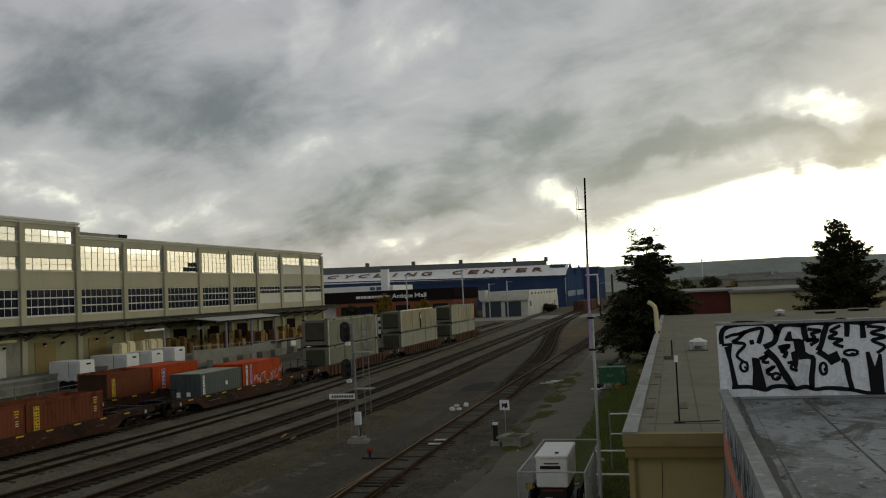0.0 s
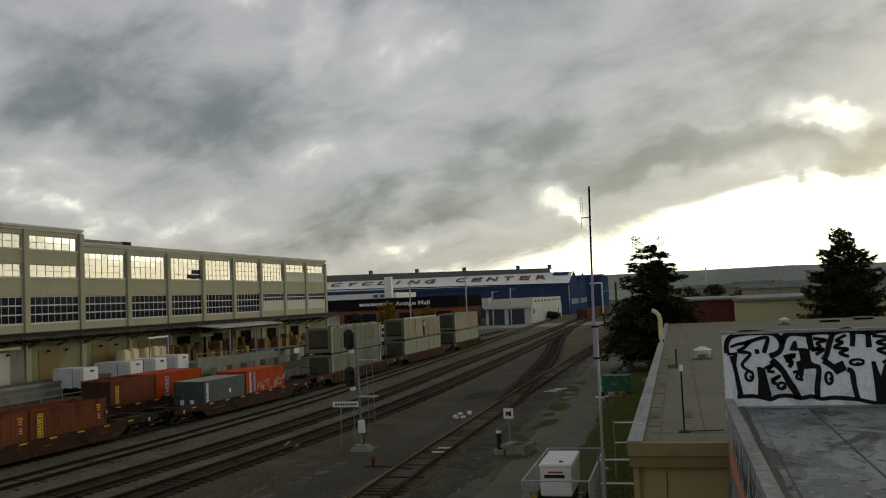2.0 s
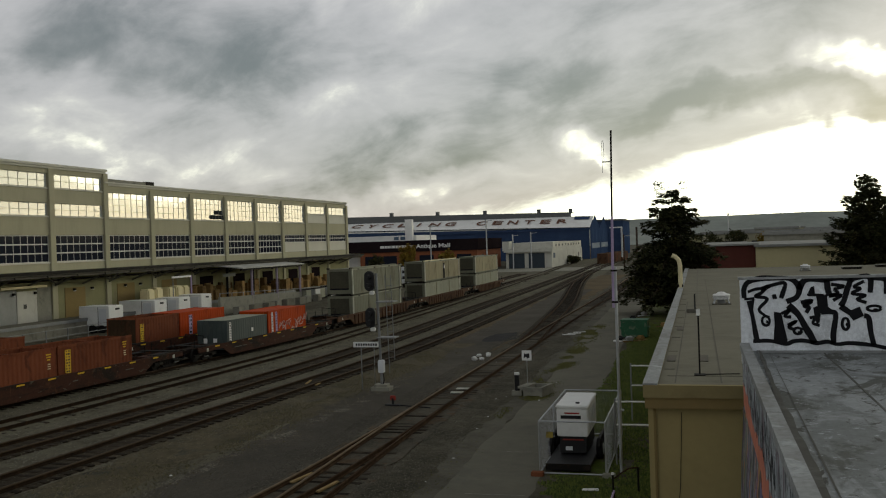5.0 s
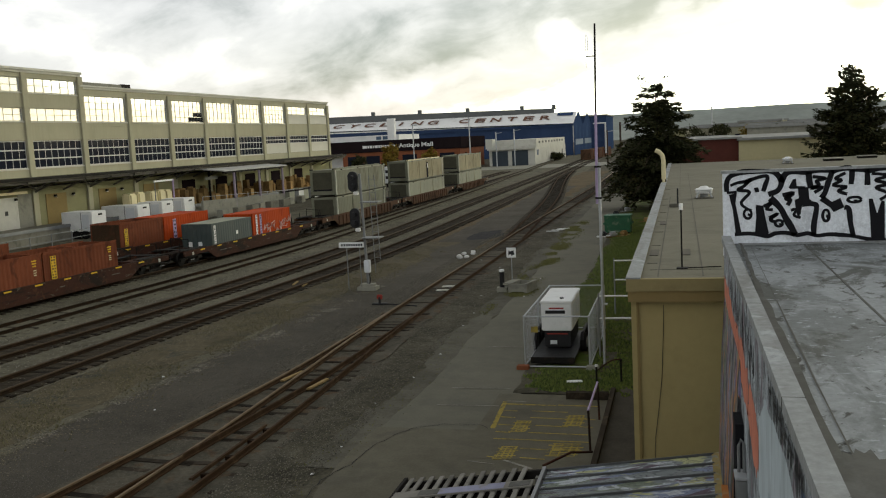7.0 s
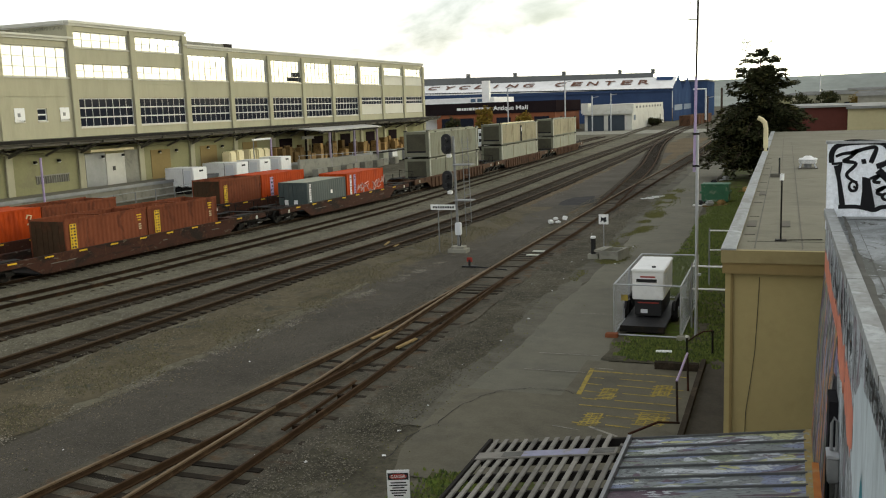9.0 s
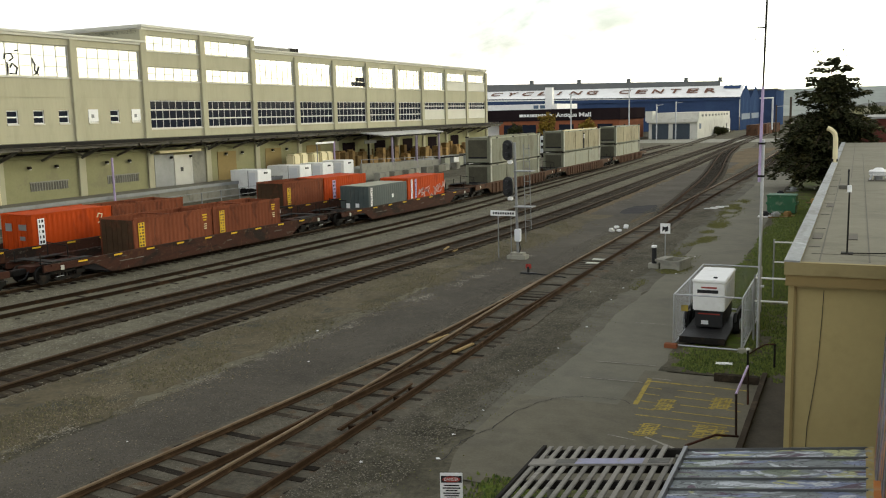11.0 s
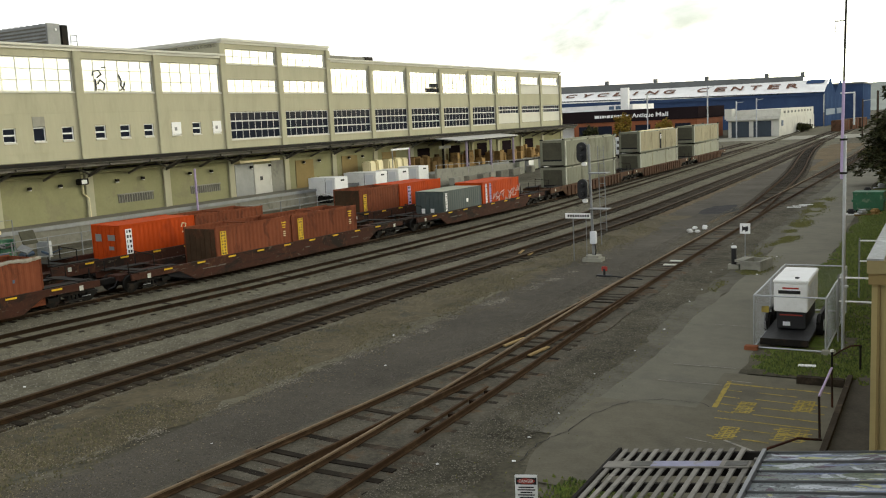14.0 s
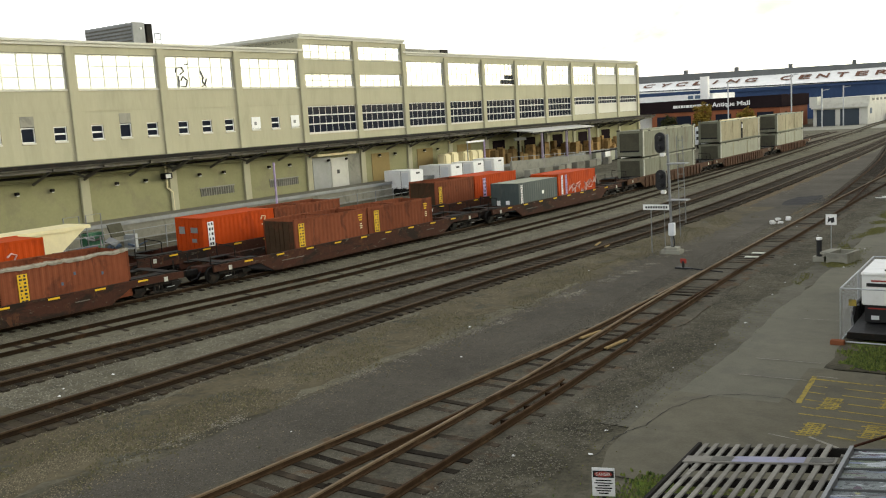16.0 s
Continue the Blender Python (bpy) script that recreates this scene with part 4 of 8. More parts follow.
def container(points, y, length, z, height, paint, label, pitch=0.28, group="containers on the trains", end_mat=None, side_mat=None, open_top=False):
    """A steel box on a track: corner posts, rails, pressed sides, door end with bars, roof."""
    w = 1.22
    c = thing("shipping_container", label, "container", pose(curve_x(points, y), y, z, 0, 0, heading(points, y)), group)
    h = length / 2
    for sx in (-1, 1):
        for sy in (-1, 1):
            part("corner_post", soft_box(sx * w - 0.08 if sx > 0 else -w, w if sx > 0 else -w + 0.08, sy * h - 0.09 if sy > 0 else -h, h if sy > 0 else -h + 0.09, 0, height, 0.012), paint, c)
        part("top_rail", boxes((sx * w - 0.06 if sx > 0 else -w, w if sx > 0 else -w + 0.06, -h + 0.09, h - 0.09, height - 0.1, height)), paint, c)
        part("bottom_rail", boxes((sx * w - 0.06 if sx > 0 else -w, w if sx > 0 else -w + 0.06, -h + 0.09, h - 0.09, 0, 0.14)), paint, c)
        part("side_panel", corrugated(length - 0.18, 0.14, height - 0.1, sx * (w - 0.015), pitch), side_mat or paint, c)
    if open_top:
        # dark block fills the open box in place of its shaded inside
        part("load", boxes((-w + 0.08, w - 0.08, -h + 0.1, h - 0.1, 0.1, height - 0.55)), DIRTY, c, "dark block for the shaded inside below the rim")
        part("cross_bow", boxes((-w + 0.06, w - 0.06, -0.05, 0.05, height - 0.09, height - 0.02)), paint, c)
        part("rim", boxes((w - 0.02, w + 0.03, -h + 0.02, h - 0.02, height - 0.06, height + 0.03)), paint, c)
    else:
        part("roof", boxes((-w + 0.06, w - 0.06, -h + 0.09, h - 0.09, height - 0.07, height - 0.03)), paint, c)
    part("floor", boxes((-w + 0.06, w - 0.06, -h + 0.09, h - 0.09, 0.02, 0.1)), DARKSTEEL, c)
    for sx in (-1, 1):
        door = part("door", soft_box(min(0.01 * sx, sx * (w - 0.09)), max(0.01 * sx, sx * (w - 0.09)), -h + 0.02, -h + 0.06, 0.1, height - 0.08, 0.012), end_mat or paint, c)
        for f in (0.3, 0.7):
            x = sx * (w - 0.09) * f
            part("lock_rod", rods(0.02, ((x, -h, 0.12), (x, -h, height - 0.1)), seg=6), end_mat or paint, door)
    part("end_panel", boxes((-w + 0.08, w - 0.08, h - 0.05, h - 0.02, 0.05, height - 0.05)), paint, c)
    return c


def mark(c, y, z, wide, high, material, name="marking", x=1.222, label=""):
    return part(name, boxes((x, x + 0.006, y - wide / 2, y + wide / 2, z, z + high)), material, c, label)


def code_plate(c, y, z, wide, high, ground=YELLOW, bars=8):
    """A painted upright plate whose characters are only bars."""
    p = mark(c, y, z, wide, high, ground, "code_plate")
    for i in range(bars):
        q = z + high * (i + 0.5) / bars
        for a, b in ((-0.34, -0.06 - 0.1 * (i % 3)), (0.04 + 0.08 * (i % 2), 0.34)):
            part("bar", boxes((1.229, 1.233, y + wide * a, y + wide * b, q - high * 0.25 / bars, q + high * 0.3 / bars)), BLACK, p)


def bogie(car, y):
    """A two-axle truck: side frames with springs, axles and wheels with flanges."""
    b = new("bogie")
    b.parent = car
    b.matrix_local = pose(0, y, 0)
    for sx in (-1, 1):
        fr = bmesh.new()
        box(fr, sx * 1.0 - 0.07, sx * 1.0 + 0.07, -1.25, -0.75, 0.42, 0.62)
        box(fr, sx * 1.0 - 0.07, sx * 1.0 + 0.07, 0.75, 1.25, 0.42, 0.62)
        box(fr, sx * 1.0 - 0.07, sx * 1.0 + 0.07, -0.75, 0.75, 0.58, 0.72)
        box(fr, sx * 1.0 - 0.07, sx * 1.0 + 0.07, -0.45, 0.45, 0.26, 0.36)
        for yy in (-0.2, 0, 0.2):
            rod(fr, (sx * 1.0, yy, 0.36), (sx * 1.0, yy, 0.58), 0.075, 8)
        part("side_frame", fr, DARKSTEEL, b)
    for yy in (-0.9, 0.9):
        wh = bmesh.new()
        rod(wh, (-0.72, yy, 0.56), (0.72, yy, 0.56), 0.08, 8)
        for sx in (-1, 1):
            rod(wh, (sx * 0.70, yy, 0.56), (sx * 0.72, yy, 0.56), 0.45, 20)
            rod(wh, (sx * 0.72, yy, 0.56), (sx * 0.84, yy, 0.56), 0.42, 20)
        part("wheelset", wh, DARKSTEEL, b)
    return b


def well_car(points, y0, y1, paint, label, ribs=False, ticks=True, sill=1.08):
    """A low well car: deep side sills with sloping shoulders, end platforms, walkways, couplers, two bogies."""
    y = (y0 + y1) / 2
    h = (y1 - y0) / 2
    car = thing("well_car", label, "railcar", pose(curve_x(points, y), y, 0.008, 0, 0, heading(points, y)), "well cars of the parked trains")
    for sx in (-1, 1):
        bm = bmesh.new()
        outline = [(-h, 0.78), (-h + 2.9, 0.78), (-h + 3.9, 0.22), (h - 3.9, 0.22), (h - 2.9, 0.78), (h, 0.78), (h, sill), (-h, sill)]
        faces = []
        for off in (1.26, 1.36):
            faces.append([bm.verts.new((sx * off, a, b)) for a, b in outline])
        for i in range(len(outline)):
            j = (i + 1) % len(outline)
            bm.faces.new((faces[0][i], faces[0][j], faces[1][j], faces[1][i]))
        bm.faces.new(faces[1])
        bm.faces.new(faces[0][::-1])
        bmesh.ops.recalc_face_normals(bm, faces=bm.faces[:])
        part("side_sill", bm, paint, car)
        part("top_chord", boxes((sx * 1.36 - 0.14, sx * 1.36 + 0.03, -h + 0.4, h - 0.4, sill - 0.09, sill + 0.02)), paint, car)
        if ribs:
            a = -h + 3.9
            while a < h - 3.8:
                part("rib", boxes((sx * 1.36, sx * 1.36 + sx * 0.09, a, a + 0.14, 0.24, sill - 0.1)) if sx > 0 else boxes((-1.45, -1.36, a, a + 0.14, 0.24, sill - 0.1)), paint, car)
                a += 0.95
    part("well_floor", boxes((-1.26, 1.26, -h + 3.7, h - 3.7, 0.2, 0.28)), DARKSTEEL, car)
    for s in (-1, 1):
        e0, e1 = sorted((s * h, s * (h - 3.0)))
        part("end_platform", boxes((-0.45, 0.45, e0, e1, 0.72, 0.98), (-1.26, 1.26, e1 - 0.25, e1 - 0.05, 0.75, 1.05) if s < 0 else (-1.26, 1.26, e0 + 0.05, e0 + 0.25, 0.75, 1.05)), paint, car)
        part("walkway", boxes((-1.3, -0.75, e0 + 0.2, e1 - 0.2, sill + 0.03, sill + 0.07), (0.75, 1.3, e0 + 0.2, e1 - 0.2, sill + 0.03, sill + 0.07), (-1.3, 1.3, s * (h - 0.75) - 0.25, s * (h - 0.75) + 0.25, sill + 0.075, sill + 0.11)), DARKSTEEL, car)
        part("brake_rod", rods(0.03, ((-0.7, s * (h - 0.3), 0.8), (0.8, s * (h - 2.6), 0.85)), ((0.9, s * (h - 0.2), sill), (0.9, s * (h - 0.2), sill + 0.55)), ((-0.9, s * (h - 0.2), sill), (-0.9, s * (h - 0.2), sill + 0.55)), seg=6), DARKSTEEL, car)
        part("brake_stand", rods(0.028, ((-1.1, s * (h - 2.2), sill), (-1.1, s * (h - 2.2), sill + 0.75)), ((0.2, s * (h - 2.3), sill), (0.2, s * (h - 2.3), sill + 0.6)), ((-1.1, s * (h - 2.2), sill + 0.7), (0.2, s * (h - 2.3), sill + 0.58)), seg=6), DARKSTEEL, car)
        part("air_hose", bent([(0.35, s * (h + 0.05), 0.78), (0.4, s * (h + 0.3), 0.5), (0.3, s * (h + 0.6), 0.42)], 0.03, 6), BLACK, car)
        part("coupler", soft_box(-0.16, 0.16, min(s * h, s * (h + 0.75)), max(s * h, s * (h + 0.75)), 0.62, 0.9, 0.03), DARKSTEEL, car)
        bogie(car, s * (h - 1.25))
        part("plate", boxes((1.37, 1.378, s * (h - 1.0) - 0.1, s * (h - 1.0) + 0.1, sill - 0.32, sill - 0.1)), SAGE_WHITE, car)
    if ticks:
        for a, wide in ((-h + 4.4, 0.9), (-h + 5.5, 0.5), (h - 5.6, 0.7), (1.2, 0.4)):
            part("stencil_bar", boxes((1.362, 1.366, a, a + wide, 0.64, 0.685)), TARPAPER, car)
        part("grab_iron", bent([(1.38, -h + 0.6, 0.5), (1.42, -h + 0.6, 0.5), (1.42, -h + 1.0, 0.5), (1.38, -h + 1.0, 0.5)], 0.018, 5), DULLGALV, car)
        part("grab_iron", bent([(1.38, h - 1.0, 0.5), (1.42, h - 1.0, 0.5), (1.42, h - 0.6, 0.5), (1.38, h - 0.6, 0.5)], 0.018, 5), DULLGALV, car)
        a = -h + 1.9
        while a < h - 1.2:
            part("reflector", boxes((1.392, 1.40, a, a + 0.52, sill - 0.105, sill - 0.025)), YELLOW, car)
            a += 2.15
    return car


def on(points, offset=0.0):
    return [(x + offset, y) for x, y in points]


well_car(TRACK_D, 7.0, 28.6, MAROON, "dark maroon well car with yellow reflectors and one container")
well_car(TRACK_D, 30.0, 52.2, MAROON, "dark maroon well car holding two brown containers")
well_car(TRACK_D, 53.4, 73.6, MAROON, "dark maroon well car with green and orange containers")
for y0, y1 in ((75.2, 98.4), (99.4, 123.0), (124.6, 147.0)):
    well_car(TRACK_D, y0, y1, RUSTCAR, "rust brown ribbed well car under stacked containers", True, False, 1.2)
well_car(TRACK_E, 5.0, 27.6, MAROON, "dark maroon well car beside the loading dock", sill=1.34)
well_car(TRACK_E, 29.2, 51.0, MAROON, "dark maroon well car with bright orange container", sill=1.34)
well_car(TRACK_E, 51.9, 72.5, MAROON, "dark maroon well car with brown and orange containers", sill=1.34)

for y in (22.9, 16.75):
    c = container(TRACK_D, y, 5.95, 0.42, 2.15, BROWN, "brown open topped container with torn tarpaulin edge", open_top=True, end_mat=BROWNEND)
    code_plate(c, -2.0, 0.62, 0.42, 1.2)
    tarp = bmesh.new()
    last = None
    for i in range(41):
        v = -2.95 + i * 0.1475
        sag = 0.05 * noise.noise((v * 0.9, y, 3)) + 0.03 * noise.noise((v * 4, y, 1))
        row = [tarp.verts.new(q) for q in ((0.95, v, 2.02 + sag), (1.08, v, 2.16 + sag), (1.24, v, 2.19 + sag * 0.6), (1.28, v, 2.10 + 1.6 * sag), (1.265, v, 2.01 + 3.0 * sag))]
        if last:
            for k in range(4):
                tarp.faces.new((last[k], row[k], row[k + 1], last[k + 1]))
        last = row
    part("tarpaulin", tarp, CANVAS, c, "rolled pale canvas tarpaulin")
    for z, v in ((1.05, -0.3), (1.4, 0.3), (1.2, 1.6)):
        mark(c, v, z, 0.1, 0.14, BLUEBOX, "scrawl")
for y, length, plate in ((38.45, 5.75, -2.35), (44.4, 5.95, -2.25)):
    c = container(TRACK_D, y, length, 0.42, 2.2, BROWN, "brown corrugated container with yellow code plates", 0.30, open_top=True, end_mat=BROWNEND)
    code_plate(c, plate, 0.72, 0.42, 1.25)
    for k in range(3):
        mark(c, 2.3, 1.85 - 0.14 * k, 0.36 - 0.06 * k, 0.07, YELLOW, "marking")
    for k in range(3):
        mark(c, 2.32, 1.35 - 0.12 * k, 0.2, 0.045, CREAM, "marking")
c = container(TRACK_D, 59.98, 5.4, 0.42, 2.15, TEAL, "dark green corrugated container with white plates", 0.30)
code_plate(c, -2.3, 0.6, 0.26, 1.4, WHITE)
mark(c, 0.6, 1.1, 0.26, 0.26, WHITE)
part("roof_sheet", boxes((-1.12, 1.12, -2.6, 2.6, 2.13, 2.15)), SAGE_PALE, c, "faded pale green roof")
for x in (-0.7, 0.1):
    part("door_mark", boxes((x, x + 0.3, -2.73, -2.71, 0.55, 0.9)), WHITE, c)
c = container(TRACK_D, 65.95, 6.25, 0.42, 2.35, ORANGE, "orange container covered in pale spray paint", 0.30)
code_plate(c, -1.85, 0.6, 0.3, 1.6, PURPLE)
code_plate(c, -2.5, 0.6, 0.26, 1.6, WHITE)
rnd = random.Random(12)
for k in range(15):
    a, z = -1.4 + 0.3 * k, rnd.uniform(0.75, 1.6)
    line = [(1.228, a + rnd.uniform(-0.25, 0.35) + 0.1 * q, z + rnd.uniform(-0.25, 0.4)) for q in range(4)]
    part("pale_tag", bent(line, rnd.uniform(0.022, 0.045), 5), PINKISH, c, "pale pink sprayed line")

for i, (y, length) in enumerate(((86.35, 14.6), (110.3, 16.3), (134.6, 15.9))):
    shade = (SAGE, TAN, TAN)[i]
    low = container(TRACK_D, y, length, 0.62, 2.22, SAGE if i == 0 else SAGE_PALE, "pale grey green container in the lower stack", 0.42, end_mat=SAGE)
    top = container(TRACK_D, y, length, 2.96, 2.38, SAGE, ("weathered grey green container in the upper stack", "tan weathered container in the upper stack")[i > 0], 0.42, side_mat=shade)
    h = length / 2
    for c, tall in ((low, 2.22), (top, 2.38)):
        part("end_frame", boxes((-1.2, -0.95, -h - 0.06, -h, 0.1, tall), (0.95, 1.2, -h - 0.06, -h, 0.1, tall), (-0.95, 0.95, -h - 0.06, -h, tall - 0.22, tall), (-0.95, 0.95, -h - 0.06, -h, 0.1, 0.45)), SAGE, c)
        # recessed panel, its colour also taken darker for the unlit end
        part("end_recess", boxes((-0.95, 0.95, -h - 0.02, -h + 0.01, 0.45, tall - 0.22)), OLIVEDARK, c, "dark recessed end panel")
        # black strip painted as the shadow at the recess foot
        part("recess_shadow", boxes((-0.95, 0.95, -h - 0.025, -h - 0.02, 0.45, 0.6)), SOOT, c)
        for f in (-0.485, 0.455):
            part("corner_strap", boxes((1.21, 1.27, length * f - 0.09, length * f + 0.09, 0.05, tall)), SAGE_WHITE, c, "pale scuffed corner strap")
        for f in (-0.2, 0.15):
            part("side_post", boxes((1.21, 1.245, length * f - 0.05, length * f + 0.05, 0.1, tall - 0.1)), shade, c)
        part("top_lip", boxes((1.2, 1.27, -h, h, tall - 0.12, tall)), SAGE_PALE, c)
        for f in (-0.4, -0.1, 0.2, 0.42):
            part("top_gap", boxes((1.272, 1.275, length * f, length * f + 0.5, tall - 0.1, tall - 0.02)), SOOT, c)
        for f in (-1, 1):
            part("corner_casting", boxes((1.0, 1.24, f * (h - 0.15) - 0.14, f * (h - 0.15) + 0.14, tall, tall + 0.11)), DARKSTEEL, c)
            part("corner_casting", boxes((-1.24, -1.0, f * (h - 0.15) - 0.14, f * (h - 0.15) + 0.14, tall, tall + 0.11)), DARKSTEEL, c)
    if i == 1:
        mark(top, 0.2, 0.1, 0.7, 1.9, SOOT, "tar_splash")
        mark(top, 0.35, 1.3, 0.3, 0.5, WHITE, "splash", 1.228)
    if i < 2:
        part("tarpaulin", bent([(1.18, -h + 1.3 * j, tall + 0.03 + 0.05 * (j % 2)) for j in range(int(length / 1.3))], 0.07, 6), CREAM if i else SAGE, top, "rolled canvas cover")

c = container(TRACK_E, 18.7, 12.2, 0.5, 2.65, ORANGE, "bright orange container with white markings", 0.3)
for points in ([(4.3, 1.95), (4.5, 2.1), (4.75, 2.0), (4.6, 1.75)], [(4.6, 1.75), (4.95, 1.5), (4.7, 1.35)], [(4.35, 1.6), (5.05, 1.75)]):
    part("pale_tag", bent([(1.225, a, b) for a, b in points], 0.045, 5), PINKISH, c, "pale sprayed tag")
c = container(TRACK_E, 36.1, 5.1, 0.5, 2.45, ORANGE, "bright orange container with white lettered plate", 0.3)
code_plate(c, -2.0, 0.85, 0.4, 1.35, WHITE, 5)
for points in ([(1.55, 1.9), (1.65, 2.1), (1.9, 2.05), (1.8, 1.8)], [(1.75, 1.8), (2.0, 1.55), (1.85, 1.35)], [(1.6, 1.6), (2.1, 1.75)]):
    part("pale_tag", bent([(1.225, a, b) for a, b in points], 0.035, 5), CREAM, c, "pale sprayed tag")
for x, z, wide, high in ((-0.85, 1.55, 0.5, 0.4), (0.2, 1.62, 0.6, 0.3), (0.25, 1.1, 0.4, 0.2)):
    part("door_mark", boxes((x, x + wide, -2.58, -2.56, z, z + high)), DULLGALV, c)
c = container(TRACK_E, 41.45, 5.5, 0.5, 2.4, BROWN, "faded brown corrugated container", 0.3, open_top=True, end_mat=BROWNEND)
mark(c, -2.0, 1.2, 0.3, 0.6, YELLOW, "marking")
c = container(TRACK_E, 56.2, 4.7, 0.5, 2.55, BROWN, "brown corrugated container with a yellow code plate", 0.3, open_top=True, end_mat=BROWNEND)
code_plate(c, -1.75, 0.95, 0.36, 1.2)
c = container(TRACK_E, 61.5, 5.8, 0.5, 2.55, ORANGE, "bright orange container with pale marking", 0.3)
code_plate(c, -1.6, 0.9, 0.4, 1.4, PURPLE, 5)


# ---- the dock yard ----
def box_trailer(y, length, label, wide=2.3, high=2.5):
    t = thing("box_trailer", label, "trailer", pose(-54.2, y, 0), "white trailers at the dock")
    part("body", soft_box(-length, 0, 0, wide, 0.62, high, 0.04), WHITE, t)
    part("front_panel", boxes((0.0, 0.03, 0.04, wide - 0.04, 0.8, high - 0.04)), WHITE, t, "clean white front")
    part("vent", boxes((0.03, 0.09, wide * 0.45, wide * 0.7, high - 0.42, high - 0.25)), BLACK, t)
    part("side_door", boxes((-length * 0.32, -length * 0.08, -0.02, 0.0, 0.75, high - 0.25)), GREYWHITE, t)
    part("corner_seam", boxes((-length * 0.36, -length * 0.34, -0.015, 0.0, 0.65, high - 0.05)), DULLGALV, t)
    part("chassis", boxes((-length + 0.1, -0.1, 0.3, wide - 0.3, 0.5, 0.75)), DARKSTEEL, t)
    for x in (-length * 0.55, -length * 0.25):
        for yy in (0.12, wide - 0.12):
            part("wheel", rods(0.42, ((x, yy - 0.12, 0.32), (x, yy + 0.12, 0.32)), seg=16), RUBBER, t)


box_trailer(75.2, 3.3, "small white box trailer backed to the dock")
box_trailer(82.8, 4.2, "white box trailer backed to the dock")
box_trailer(87.4, 4.0, "white box trailer between two others")
box_trailer(92.0, 4.0, "white box trailer at the end of the row", high=2.55)

porch = thing("dock_porch", "low grey porch roof on lilac posts over the dock", "canopy", pose(0, 0, 0))
bm = bmesh.new()
v = box(bm, -59.8, -53.2, 100.2, 118.2, 5.12, 5.25)
for q in v:
    q.co.z += (-53.2 - q.co.x) * 0.10
part("roof", bm, PORCHROOF, porch)
part("beam", boxes((-53.7, -53.45, 100.4, 118.0, 4.9, 5.12)), DARKSTEEL, porch)
for y in (103.2, 110.2, 117.4):
    part("post", rods(0.16, ((-53.6, y, -0.1), (-53.6, y, 4.95)), seg=10), POSTLILAC, porch)
    part("post", rods(0.14, ((-57.0, y, 1.1), (-57.0, y, 5.2)), seg=8), DARKSTEEL, porch)
rnd = random.Random(5)
for i in range(104):
    y = rnd.uniform(97, 148)
    x = rnd.uniform(-59.5, -57.4)
    s = rnd.uniform(0.7, 1.25)
    z = 1.1
    stack = thing("pallet_load", "brown cardboard load stacked on the dock", "crate", pose(x, y, z, 0, 0, rnd.uniform(-8, 8)), "goods on the dock")
    hgt = rnd.uniform(0.5, 1.5) + (0.9 if rnd.random() < 0.4 else 0.0)
    part("pallet", boxes((-s / 2, s / 2, -s / 2, s / 2, 0.0, 0.12)), WOOD_PALE, stack)
    part("carton", soft_box(-s / 2 + 0.04, s / 2 - 0.04, -s / 2 + 0.04, s / 2 - 0.04, 0.12, hgt, 0.03), CARDBOARD, stack)
for i, y in enumerate((86.1, 87.7, 90.1, 91.8, 93.2)):
    w = thing("wrapped_pallet", "cream wrapped load with a rounded top on the dock", "crate", pose(-57.6, y, 1.1), "cream loads on the dock")
    part("pallet", boxes((-0.6, 0.6, 0, 1.35, 0, 0.13)), WOOD_PALE, w)
    part("wrap", soft_box(-0.58, 0.58, 0.03, 1.32, 0.13, 2.42 + 0.08 * (i % 2), 0.16), CREAM, w)
gantry = thing("sign_gantry", "white board on a lilac post over the dock", "sign", pose(-56.5, 0, 1.1))
part("board", boxes((-0.05, 0.05, 89.9, 93.8, 3.42, 3.62)), WHITE, gantry)
part("post", rods(0.1, ((0, 93.9, 0), (0, 93.9, 3.6)), seg=8), PURPLE, gantry)
part("post", rods(0.06, ((0, 90.1, 0), (0, 90.1, 3.6)), seg=8), DULLGALV, gantry)
part("hanging_sign", boxes((-56.55, -56.48, 101.3, 104.4, 4.15, 4.55)), DULLGALV, porch, "grey hanging sign")
rampw = thing("ramp_wall", "pale concrete ramp wall falling away from the dock", "wall", pose(-53.6, 0, 0))
bm = bmesh.new()
v = box(bm, -0.15, 0.15, 95.0, 124.0, -0.1, 2.0)
for q in v:
    if q.co.z > 1 and q.co.y > 100:
        q.co.z = 1.15
part("wall", bm, CONCRETE, rampw)
part("rail", rods(0.035, ((0, 95, 2.45), (0, 124, 1.6)), seg=6), DULLGALV, rampw)
for i in range(11):
    y = 95.2 + i * 2.85
    top_z = 2.0 - 0.85 * (y - 95) / 29
    part("rail_post", rods(0.04, ((0, y, top_z - 0.05), (0, y, top_z + 0.45)), seg=6), GALV, rampw)
for i in range(8):
    y = 97.0 + i * 3.1
    b = thing("concrete_block", "loose grey concrete block in the yard", "block", pose(-51.9 + 0.25 * (i % 3), y, -0.1, 0, 0, 4 * (i % 4)), "concrete blocks")
    part("block", soft_box(-0.4, 0.4, -1.25, 1.25, 0, 0.95, 0.05), DOCKGREY if i % 3 else CONCRETE, b)
